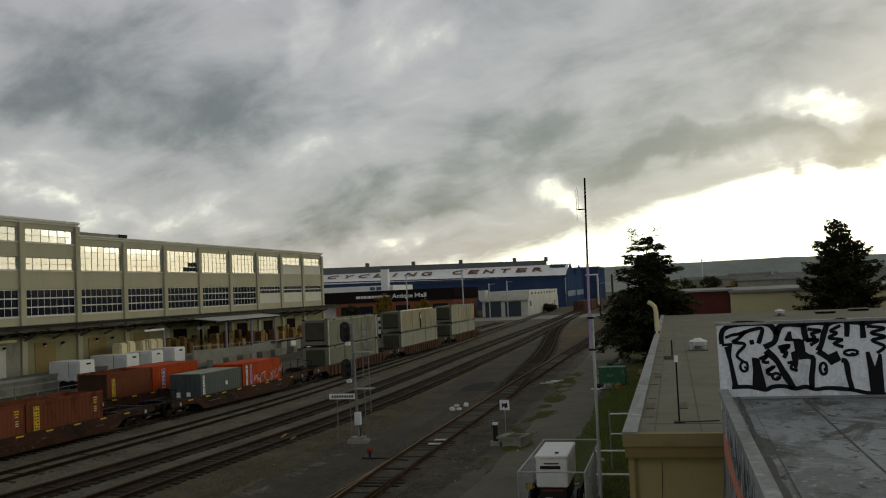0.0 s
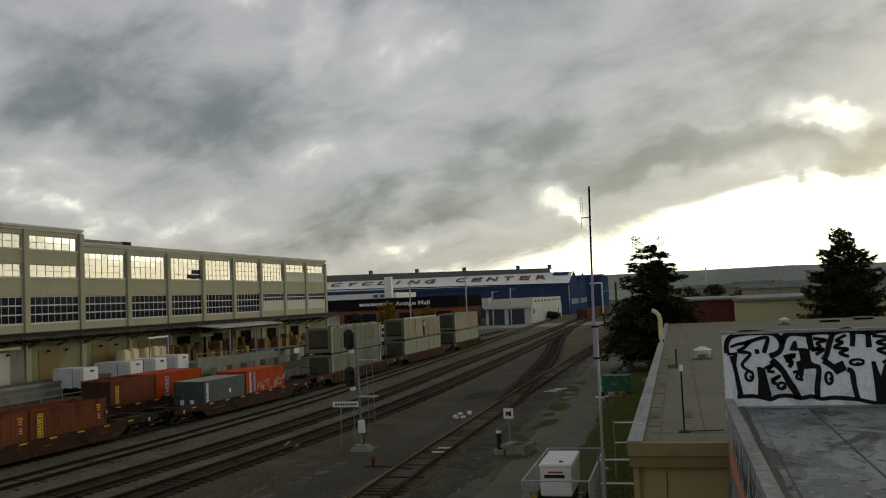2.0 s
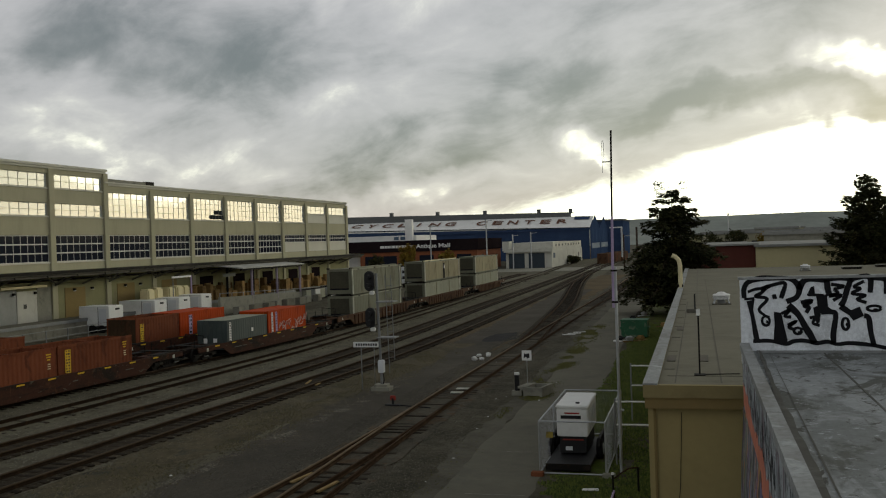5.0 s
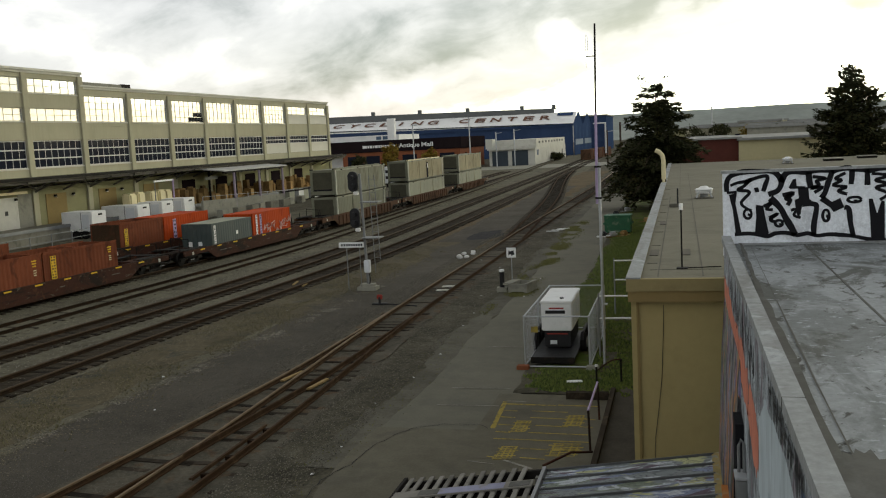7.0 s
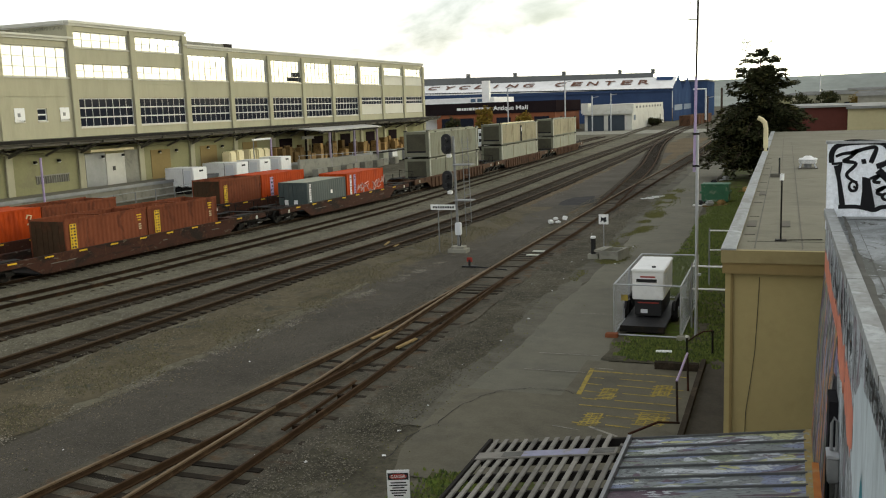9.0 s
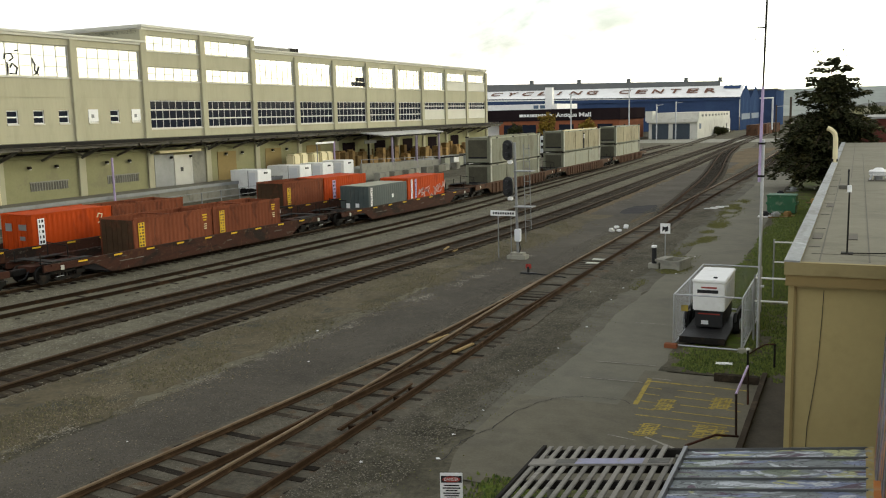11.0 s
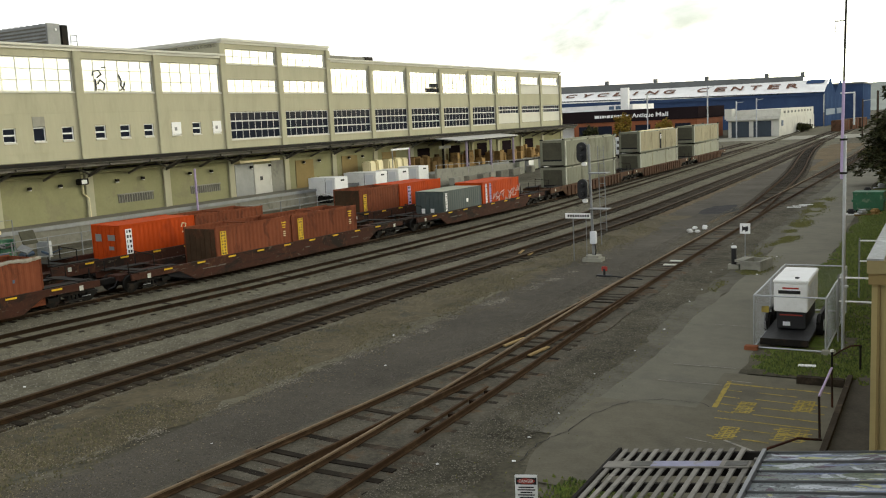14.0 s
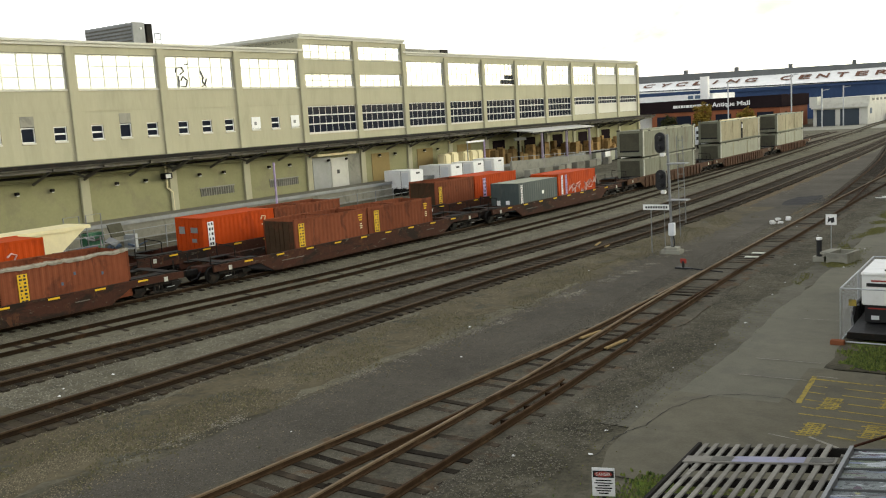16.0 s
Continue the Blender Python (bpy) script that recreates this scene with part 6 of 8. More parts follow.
# ---- trees ----
def conifer(x, y, height, radius, seed, label, lowest=0.14, sparse=0.3, taper=0.66, upswept=False, sprigs=0):
    """A fir of drooping, layered boughs: each bough is a limb with flat sprays of needles on both sides."""
    t = thing("conifer_tree", label, "tree", pose(x, y, -0.1))
    rnd = random.Random(seed)
    trunk = bmesh.new()
    rod(trunk, (0, 0, 0), (0.1, 0, height * 0.55), 0.34, 10, 0.17)
    rod(trunk, (0.1, 0, height * 0.55), (0.0, 0.1, height * 0.985), 0.17, 8, 0.02)
    part("trunk", trunk, BARK, t)
    limbs = bmesh.new()
    verts, faces = [], []
    z = height * lowest
    while z < height * 0.985:
        f = (z / height - lowest) / (1 - lowest)
        reach = radius * (1 - f) ** taper * (0.55 + 0.45 * min(1, f * 5 + 0.5))
        count = 4 if f > 0.84 else 6 if f > 0.6 else 8
        thin = sparse * (0.5 if f < 0.5 else 0.9 if f < 0.8 else 1.3)
        spin = rnd.random() * 6.28
        for b in range(count):
            if rnd.random() < thin:
                continue
            ang = spin + b * 6.283 / count + rnd.uniform(-0.35, 0.35)
            r = reach * rnd.uniform(0.42, 1.12)
            d = Vector((math.cos(ang), math.sin(ang), 0))
            across = Vector((-d.y, d.x, 0))
            sag = -r * rnd.uniform(0.15, 0.55) if upswept else r * (rnd.uniform(0.10, 0.28) if f < 0.55 else rnd.uniform(-0.30, 0.06))
            start = Vector((0, 0, z + rnd.uniform(-0.15, 0.15)))
            bough = [start + d * r * s + Vector((0, 0, r * 0.12 * math.sin(s * 2.6) - sag * s * s)) for s in (0, 0.25, 0.5, 0.75, 1.0)]
            for p, q in zip(bough, bough[1:]):
                rod(limbs, p, q, 0.035 * (1 - f) + 0.012, 4, 0.03 * (1 - f) + 0.008)
            for i in range(int(12 + r * 18)):
                s = 0.12 + 0.88 * rnd.random() ** 0.8
                k = min(3, int(s * 4))
                spread = 0.36 * r * math.sin(min(1.0, s * 1.1) * 2.5) * (1.1 - s * 0.5) + 0.06
                u = rnd.uniform(-1, 1)
                c = bough[k].lerp(bough[k + 1], s * 4 - k) + across * u * spread + Vector((0, 0, rnd.uniform(-0.26, 0.10) - 0.16 * abs(u) * spread))
                for q in range(4):
                    out = (d * rnd.uniform(0.2, 1.0) + across * (u * 0.8 + rnd.uniform(-0.6, 0.6)) + Vector((0, 0, rnd.uniform(-0.45, 0.22)))).normalized()
                    ln = rnd.uniform(0.22, 0.55)
                    side = out.cross(Vector((rnd.uniform(-0.7, 0.7), rnd.uniform(-0.7, 0.7), 1))).normalized() * ln * 0.2
                    m = len(verts)
                    verts += [c, c + out * ln * 0.5 + side, c + out * ln, c + out * ln * 0.5 - side]
                    faces.append((m, m + 1, m + 2, m + 3))
        z += height * (0.0185 + 0.012 * f)
    for i in range(sprigs):
        # bare leading shoots over the crown, each with a small tuft
        base = Vector((rnd.uniform(-1.5, 1.5), rnd.uniform(-1.0, 1.0), height * rnd.uniform(0.9, 0.98)))
        tip = base + Vector((rnd.uniform(-0.5, 0.5), rnd.uniform(-0.4, 0.4), rnd.uniform(0.5, 1.5)))
        rod(limbs, base, tip, 0.014, 4, 0.006)
        for q in range(16):
            c = tip + Vector((rnd.uniform(-0.3, 0.3), rnd.uniform(-0.2, 0.2), rnd.uniform(-0.12, 0.08)))
            out = Vector((rnd.uniform(-1, 1), rnd.uniform(-1, 1), rnd.uniform(-0.3, 0.3))).normalized() * 0.36
            side = out.cross(Vector((0, 0, 1))) * 0.25
            m = len(verts)
            verts += [c, c + out * 0.5 + side, c + out, c + out * 0.5 - side]
            faces.append((m, m + 1, m + 2, m + 3))
    me = bpy.data.meshes.new("crown")
    me.from_pydata([tuple(v) for v in verts], [], faces)
    me.materials.append(NEEDLE)
    ob = new("crown", me)
    ob.parent = t
    tagged(part("branchwork", limbs, BARK, t), kind="stuff")


def broadleaf(x, y, height, radius, seed, label, leaf, name="small_tree"):
    t = thing(name, label, "tree", pose(x, y, -0.1))
    rnd = random.Random(seed)
    trunk = bmesh.new()
    rod(trunk, (0, 0, 0), (0, 0, height * 0.5), 0.16, 8, 0.1)
    for i in range(7):
        a = rnd.random() * 6.28
        rod(trunk, (0, 0, height * rnd.uniform(0.25, 0.5)), (math.cos(a) * radius * 0.6, math.sin(a) * radius * 0.6, height * rnd.uniform(0.6, 0.9)), 0.07, 5, 0.02)
    part("trunk", trunk, BARK, t)
    verts, faces = [], []
    for blob in range(34):
        a, u = rnd.random() * 6.28, rnd.uniform(-1, 1)
        f = rnd.random() ** 0.4
        c0 = Vector((math.cos(a) * radius * f * math.sqrt(1 - u * u), math.sin(a) * radius * f * math.sqrt(1 - u * u), height * (0.62 + 0.36 * u * f)))
        for i in range(60):
            c = c0 + Vector((rnd.gauss(0, 0.2), rnd.gauss(0, 0.2), rnd.gauss(0, 0.2))) * radius * 0.7
            p = Vector((rnd.uniform(-1, 1), rnd.uniform(-1, 1), rnd.uniform(-1, 1))).normalized() * 0.22
            q = p.cross(Vector((rnd.uniform(-1, 1), rnd.uniform(-1, 1), 1))).normalized() * 0.16
            k = len(verts)
            verts += [c - p, c + q, c + p, c - q]
            faces.append((k, k + 1, k + 2, k + 3))
    me = bpy.data.meshes.new("crown")
    me.from_pydata([tuple(v) for v in verts], [], faces)
    me.materials.append(leaf)
    ob = new("crown", me)
    ob.parent = t


conifer(-2.4, 91, 11.9, 6.1, 4, "dark green fir with a thin ragged top", 0.10, 0.26, taper=0.56, sprigs=11)
conifer(18.2, 110, 13.7, 5.3, 9, "dense dark green fir behind the flat roofs", 0.1, 0.16, taper=0.6, upswept=True)
for x, y, hgt, r, seed, leaf in ((-66, 205, 7.5, 2.2, 1, AUTUMN), (-57, 208, 6.0, 2.0, 2, AUTUMN), (-72, 200, 5.0, 1.8, 3, NEEDLE), (15.7, 240, 7.6, 2.9, 5, AUTUMN), (30, 250, 7.6, 3, 6, NEEDLE), (22.5, 240, 7.8, 2.2, 7, NEEDLE), (38, 255, 8, 3, 8, NEEDLE), (9.0, 240, 9.2, 2.6, 13, NEEDLE), (-35.9, 272, 2.4, 2.2, 10, NEEDLE), (3.0, 240, 8, 3.0, 12, NEEDLE)):
    broadleaf(x, y, hgt, r, seed, "small autumn tree with orange leaves" if leaf is AUTUMN else "small dark green leafy tree", leaf)

# ---- on the tan annex roof ----
for x, y in ((0.87, 42.4), (7.9, 76.0)):
    v = thing("roof_ventilator", "pale louvred metal roof ventilator standing on short legs", "vent", pose(x, y, 4.36), "roof ventilators")
    part("curb", soft_box(-0.42, 0.42, -0.42, 0.42, 0, 0.05, 0.02), SEAM, v)
    for i, j in ((-1, -1), (1, -1), (-1, 1), (1, 1)):
        part("leg", rods(0.03, ((0.33 * i, 0.33 * j, 0.04), (0.24 * i, 0.24 * j, 0.26)), seg=6), GALV, v)
    part("neck", rods(0.17, ((0, 0, 0.04), (0, 0, 0.3)), seg=16), DULLGALV, v)
    drum = bmesh.new()
    rod(drum, (0, 0, 0.22), (0, 0, 0.40), 0.34, 24, 0.36)
    part("drum", drum, WHITE, v)
    for k in range(3):
        part("louvre", rods(0.375, ((0, 0, 0.245 + k * 0.055), (0, 0, 0.262 + k * 0.055)), seg=24), GALV, v)
    cap = bmesh.new()
    rod(cap, (0, 0, 0.40), (0, 0, 0.45), 0.40, 24, 0.33)
    rod(cap, (0, 0, 0.45), (0, 0, 0.54), 0.24, 20, 0.14)
    part("cap", cap, WHITE, v)
v = thing("roof_pipe", "thin dark vent pipe with a white cap on the roof", "vent pipe", pose(-0.1, 21.1, 4.36))
part("shaft", rods(0.018, ((0, 0, 0), (0, 0, 1.35)), seg=8), DARKSTEEL, v)
part("cap", rods(0.045, ((0, 0, 1.33), (0, 0, 1.47)), seg=10), WHITE, v)
part("flashing", boxes((-0.12, 0.12, -0.12, 0.12, 0, 0.03)), DARKSTEEL, v)
part("cable", rods(0.012, ((0, 0, 0.02), (0.85, 0.15, 0.02)), seg=5), DARKSTEEL, v)
v = thing("gooseneck_pipe", "bent cream gooseneck pipe at the roof edge", "vent pipe", pose(-1.0, 55.0, 4.36))
part("shaft", bent([(-0.1, 0, -0.3), (-0.1, 0, 1.35), (-0.16, 0, 1.65), (-0.34, 0, 1.85), (-0.55, 0, 1.95)], 0.13, 10), CREAM, v)
part("bracket", boxes((-0.3, 0.05, -0.1, 0.1, 0.1, 0.25)), DARKSTEEL, v)
v = thing("roof_conduit_box", "small dark box with a post on the roof", "junction box", pose(-0.38, 38.0, 4.36))
part("body", soft_box(-0.2, 0.2, -0.14, 0.14, 0.0, 0.14, 0.02), TARPAPER, v)
part("post", boxes((0.1, 0.16, -0.04, 0.04, 0.1, 0.75)), BLACK, v)
for x, y in ((0.0, 23.9), (-0.78, 23.9), (-0.7, 31.5)):
    v = thing("roof_patch", "square dark felt patch on the roof", "patch", pose(x, y, 4.361), "felt patches")
    part("felt", soft_box(-0.11, 0.11, -0.55, 0.55, 0, 0.02, 0.006), SEAM, v)
for i in range(9):
    y = 22.0 + i * 3.4
    part("edge_clip", boxes((-0.9, -0.66, y, y + 0.06, 4.355, 4.37)), SEAM, annex)
for x, y0, y1 in ((-0.62, 20, 44), (0.32, 20, 66), (-0.2, 44, 84)):
    part("felt_seam", boxes((x, x + 0.03, y0, y1, 4.355, 4.366)), SEAM, annex)
part("felt_seam", boxes((-0.8, 1.0, 20.95, 20.99, 4.355, 4.368)), SEAM, annex)
part("down_pipe", boxes((-1.06, -1.01, 19.65, 19.7, 0, 3.9)), OCHRE_DARK, annex)
part("wall_cable", bent([(-0.74, 19.69, 0.2), (-0.72, 19.69, 0.9), (-0.64, 19.69, 1.5), (-0.56, 19.69, 2.2), (-0.51, 19.69, 3.2), (-0.49, 19.69, 3.8)], 0.006, 5), BLACK, annex)
for x, y in ((11.5, 78), (14.5, 81)):
    v = thing("roof_skylight", "low dark roof hatch on the annex", "hatch", pose(x, y, 4.36))
    part("body", soft_box(-0.7, 0.7, -0.5, 0.5, 0, 0.16, 0.03), DARKSTEEL, v)
    part("lid", soft_box(-0.75, 0.75, -0.55, 0.55, 0.16, 0.22, 0.02), CONCRETE, v)

# ---- spray paint on the parapet ----
def ribbon(points, wide):
    """A stroke of paint as a thin raised band along a soft line."""
    line = []
    for i in range(len(points) - 1):
        p0, p1, p2, p3 = (Vector(points[max(i - 1, 0)]), Vector(points[i]), Vector(points[i + 1]), Vector(points[min(i + 2, len(points) - 1)]))
        for s in range(6):
            t = s / 6
            line.append(0.5 * ((2 * p1) + (p2 - p0) * t + (2 * p0 - 5 * p1 + 4 * p2 - p3) * t * t + (3 * p1 - p0 - 3 * p2 + p3) * t**3))
    line.append(Vector(points[-1]))
    bm = bmesh.new()
    last = None
    for i, p in enumerate(line):
        d = (line[min(i + 1, len(line) - 1)] - line[max(i - 1, 0)]).normalized()
        nrm = Vector((-d.y, d.x)) * wide * (0.5 + 0.12 * noise.noise((p.x * 4, p.y * 4, 1)))
        row = [bm.verts.new((q.x, 0, q.y)) for q in (p + nrm, p - nrm)]
        if last:
            bm.faces.new((last[0], row[0], row[1], last[1]))
        last = row
    return bm


def blob(points):
    bm = bmesh.new()
    bm.faces.new([bm.verts.new((x, 0, z)) for x, z in points])
    return bm


def blob_on_roof(x, y, rx, ry, seed):
    """An uneven flat patch lying on the roof."""
    bm = bmesh.new()
    ring = []
    for k in range(30):
        a = k * math.pi / 15
        r = 1 + 0.5 * noise.noise((math.cos(a) * 1.6, math.sin(a) * 1.6, seed)) + 0.3 * noise.noise((math.cos(a) * 5, math.sin(a) * 5, seed + 4.0))
        ring.append(bm.verts.new((x + rx * r * math.cos(a), y + ry * r * math.sin(a), 5.1685)))
    bm.faces.new(ring)
    return bm


# bubble letters: how it is laid, width, and its line in metres along and up the parapet
TAG_ONE = (
    ("stroke", 0.13, [(0.07, 1.03), (0.07, 1.21), (0.15, 1.34), (0.37, 1.41), (0.72, 1.41), (0.93, 1.39), (1.04, 1.31), (1.09, 1.18), (1.03, 1.03), (0.85, 0.95)]),
    ("stroke", 0.07, [(0.07, 1.01), (0.26, 1.02)]),
    ("fill", 0, [(0.11, 0.97), (0.26, 1.0), (0.23, 0.8), (0.34, 0.18), (0.23, 0.19), (0.18, 0.66)]),
    ("stroke", 0.075, [(0.14, 1.15), (0.27, 1.2), (0.41, 1.22), (0.52, 1.26), (0.39, 1.13), (0.28, 1.06), (0.5, 1.01), (0.34, 0.81), (0.44, 0.69), (0.53, 0.65)]),
    ("stroke", 0.1, [(0.41, 1.2), (0.61, 1.28), (0.83, 1.31), (0.79, 1.13), (0.75, 1.02)]),
    ("fill", 0, [(0.58, 1.09), (0.66, 1.1), (0.68, 1.01), (0.6, 1.0)]),
    ("ring", 0.06, [(0.46, 0.58), (0.07, 0.09)]),
    ("fill", 0, [(0.61, 0.76), (0.75, 0.73), (0.79, 0.5), (0.85, 0.2), (0.82, 0.13), (0.59, 0.17), (0.62, 0.5)]),
    ("stroke", 0.16, [(0.88, 0.88), (1.06, 0.69), (1.18, 0.45), (1.27, 0.29), (1.34, 0.14)]),
    ("stroke", 0.08, [(0.75, 0.72), (0.9, 0.78), (0.81, 0.67), (0.93, 0.65)]),
    ("stroke", 0.08, [(0.86, 0.49), (1.02, 0.57), (0.88, 0.46), (0.97, 0.41)]),
    ("ring", 0.06, [(1.04, 0.38), (0.07, 0.06)]),
)
TAG_TWO = (
    ("stroke", 0.13, [(1.09, 1.18), (1.15, 1.32), (1.27, 1.38), (1.51, 1.36), (1.56, 1.37)]),
    ("stroke", 0.1, [(1.11, 0.93), (1.31, 0.96), (1.17, 0.87), (1.25, 0.83), (1.2, 0.73)]),
    ("fill", 0, [(1.22, 1.07), (1.3, 1.23), (1.36, 1.24), (1.37, 1.1), (1.53, 1.09), (1.52, 1.04), (1.25, 1.05)]),
    ("fill", 0, [(1.39, 1.05), (1.58, 1.08), (1.6, 0.84), (1.72, 0.74), (1.47, 0.73), (1.44, 0.55), (1.39, 0.47), (1.36, 0.59), (1.33, 0.83), (1.41, 0.86)]),
    ("stroke", 0.08, [(1.26, 0.63), (1.36, 0.64), (1.32, 0.53), (1.44, 0.48)]),
    ("stroke", 0.13, [(1.47, 0.74), (1.67, 0.74), (1.73, 0.67), (1.68, 0.33), (1.68, 0.13)]),
)
TAG_THREE = (
    ("stroke", 0.13, [(1.56, 1.37), (1.78, 1.39), (1.95, 1.38), (2.0, 1.33), (1.94, 1.15), (1.89, 0.97), (1.82, 0.85)]),
    ("stroke", 0.13, [(1.59, 1.36), (1.6, 1.2), (1.63, 1.05)]),
    ("stroke", 0.08, [(1.66, 1.27), (1.89, 1.23), (1.73, 1.18), (1.78, 1.1), (1.63, 1.05), (1.84, 1.06), (1.69, 0.96)]),
    ("stroke", 0.14, [(1.82, 0.85), (1.96, 0.74), (2.07, 0.66)]),
    ("fill", 0, [(1.96, 0.75), (2.16, 0.84), (2.23, 0.66), (2.04, 0.57), (1.98, 0.65)]),
    ("ring", 0.06, [(1.9, 0.51), (0.06, 0.11)]),
)
TAG_FOUR = (
    ("stroke", 0.13, [(2.0, 1.33), (2.12, 1.39), (2.35, 1.39), (2.35, 1.1)]),
    ("stroke", 0.12, [(2.35, 1.39), (2.58, 1.36), (2.63, 1.33), (2.64, 1.07)]),
    ("stroke", 0.075, [(2.25, 1.32), (2.07, 1.22), (2.18, 1.18), (2.03, 1.09), (2.27, 1.05), (2.12, 0.98), (2.28, 0.91)]),
    ("ring", 0.06, [(2.41, 0.8), (0.12, 0.05)]),
    ("stroke", 0.13, [(2.23, 0.66), (2.31, 0.62), (2.34, 0.35), (2.39, 0.1)]),
    ("stroke", 0.13, [(2.63, 1.34), (2.88, 1.38), (3.11, 1.38)]),
    ("stroke", 0.08, [(2.71, 1.29), (3.02, 1.24), (2.78, 1.16), (3.03, 1.08), (2.79, 1.02), (3.0, 0.9), (2.86, 0.78)]),
    ("fill", 0, [(2.66, 0.81), (2.73, 0.81), (2.81, 0.52), (2.89, 0.77), (2.94, 0.76), (2.95, 0.02), (2.71, -0.01), (2.69, 0.42)]),
)
TAG_FOOT = (
    ("stroke", 0.1, [(0.21, 0.18), (0.51, 0.19), (0.82, 0.13), (0.96, 0.18), (1.17, 0.19), (1.37, 0.14), (1.57, 0.17), (1.74, 0.12), (1.98, 0.14), (2.37, 0.1), (2.63, 0.04), (3.02, -0.01)]),
)
TAG = pose(0.72, 18.99, 5.17)
for letters in (TAG_ONE, TAG_TWO, TAG_THREE, TAG_FOUR, TAG_FOOT):
    for how, wide, points in letters:
        if how == "stroke":
            part("paint_stroke", ribbon(points, wide * 0.78), SOOT, studio, at=TAG)
        elif how == "fill":
            part("paint_fill", blob(points), SOOT, studio, at=TAG @ pose(0, -0.003, 0))
        else:
            (x, z), (rx, rz) = points
            part("paint_ring", ribbon([(x + rx * math.cos(a * 0.63), z + rz * math.sin(a * 0.63)) for a in range(11)], 0.055), SOOT, studio, at=TAG @ pose(0, -0.002, 0))
            part("paint_dot", blob([(x + 0.02 + rx * 0.35 * math.cos(a), z - 0.015 + rz * 0.35 * math.sin(a)) for a in range(7)]), SOOT, studio, at=TAG @ pose(0, -0.002, 0))
part("parapet_coping", boxes((0.69, 30, 18.985, 19.31, 6.56, 6.61)), CAP, studio)
for i in range(4):
    part("cap_joint", boxes((0.675, 0.86, 3.5 + i * 4.1, 3.508 + i * 4.1, 5.2, 5.322)), ROOFDIRT, studio)
part("roof_seam", boxes((2.17, 2.2, -6, 18.99, 5.15, 5.166)), ROOFDIRT, studio)
part("base_splash", strip([(1.0, 18.9), (1.0, 19.0)], 0, 29, 5.17, 18.62, 18.99, 0.1, 0.0), CAP, studio, "pale coating run up to the parapet")
part("felt_edge", strip([(1.04, -6), (1.06, 7), (1.10, 11), (1.2, 19)], -0.008, 0.008, 5.167, -6, 18.98, 0.3, 0.012), ROOFDIRT, studio)
part("roof_puddle_stain", blob_on_roof(1.12, 6.2, 0.2, 0.55, 5), ROOFDIRT, studio)

# ---- lean-to roofs under the painted wall ----
SLOPE = math.atan(0.145)
tin = thing("tin_lean_to", "ribbed tin lean-to roof covered in faded spray paint", "lean-to", pose(0.74, 0, 2.49, 0, 0, 0))
for i in range(13):
    y = 14.35 - 0.42 * i
    sheet = part("roof_sheet", boxes((-3.05, -0.40, y - 0.395, y, -0.02, 0.0)), TAGGED_TIN, tin, at=pose(0, 0, 0, 0, -math.degrees(SLOPE), 0))
    part("rib", boxes((-3.07, -0.41, y + 0.0, y + 0.02, -0.02, 0.034)), RIBTIN, tin, at=pose(0, 0, 0, 0, -math.degrees(SLOPE), 0))
part("edge_trim", boxes((-3.12, -3.06, 8.9, 14.4, -0.06, 0.07)), DULLGALV, tin, at=pose(0, 0, 0, 0, -math.degrees(SLOPE), 0))
part("flashing", boxes((-0.44, -0.33, 8.9, 14.4, 0.004, 0.02)), YELLOW_DAUB, tin, "ochre daubed flashing along the wall", at=pose(0, 0, 0, 0, -math.degrees(SLOPE), 0))
for x, y in ((-2.9, 14.2), (-2.9, 9.4)):
    part("post", boxes((x - 0.06, x + 0.06, y - 0.06, y + 0.06, -2.62, x * 0.145 - 0.02)), DARKSTEEL, tin)
lath = thing("slatted_pergola", "grey weathered pergola roof of spaced wooden slats", "pergola", pose(0, 0, 0))
tiltm = pose(-2.38, 14.62, 2.02, 0, -8.3, 0)
rnd = random.Random(3)
far_slat = data("slat", soft_box(-0.044, 0.044, -0.98, 0, 0, 0.03, 0.006), PLANKGREY)
near_slat = data("slat", soft_box(-0.044, 0.044, -4.3, 0, 0, 0.03, 0.006), PLANKGREY)
for i in range(12):
    piece("slat", far_slat, lath, tiltm @ Matrix.Translation((-0.30 - i * 0.183, rnd.uniform(-0.03, 0.03), rnd.uniform(0, 0.006))) @ Matrix.Rotation(radians(rnd.uniform(-1.2, 1.2)), 4, "Z"))
for i in range(13):
    piece("slat", near_slat, lath, tiltm @ Matrix.Translation((-0.10 - i * 0.186, -0.90 + rnd.uniform(-0.03, 0.03), rnd.uniform(0, 0.006))) @ Matrix.Rotation(radians(rnd.uniform(-0.5, 0.5)), 4, "Z"))
for y in (-0.98, -3.1):
    part("cross_board", boxes((-2.4, -0.04, y, y + 0.28, 0.038, 0.062)), PLANKGREY, lath, at=tiltm)
part("painted_board", boxes((-1.6, -0.5, -0.96, -0.72, 0.063, 0.067)), LAVENDER, lath, "faded lavender paint on the board", at=tiltm)
for u in (-1.95, -0.42):
    part("tar_blot", boxes((u, u + 0.34, -0.94, -0.74, 0.064, 0.069)), ROOFDIRT, lath, at=tiltm)
for y in (-0.18, -0.9, -1.6, -2.3, -3.0, -3.7, -4.5):
    part("beam", boxes((-2.36, 0.0, y + 0.05, y + 0.11, -0.14, -0.004)), PURLIN, lath, at=tiltm)
part("side_beam", boxes((-2.46, -2.4, -5.2, 0.02, -0.12, 0.05)), PURLIN, lath, at=tiltm)
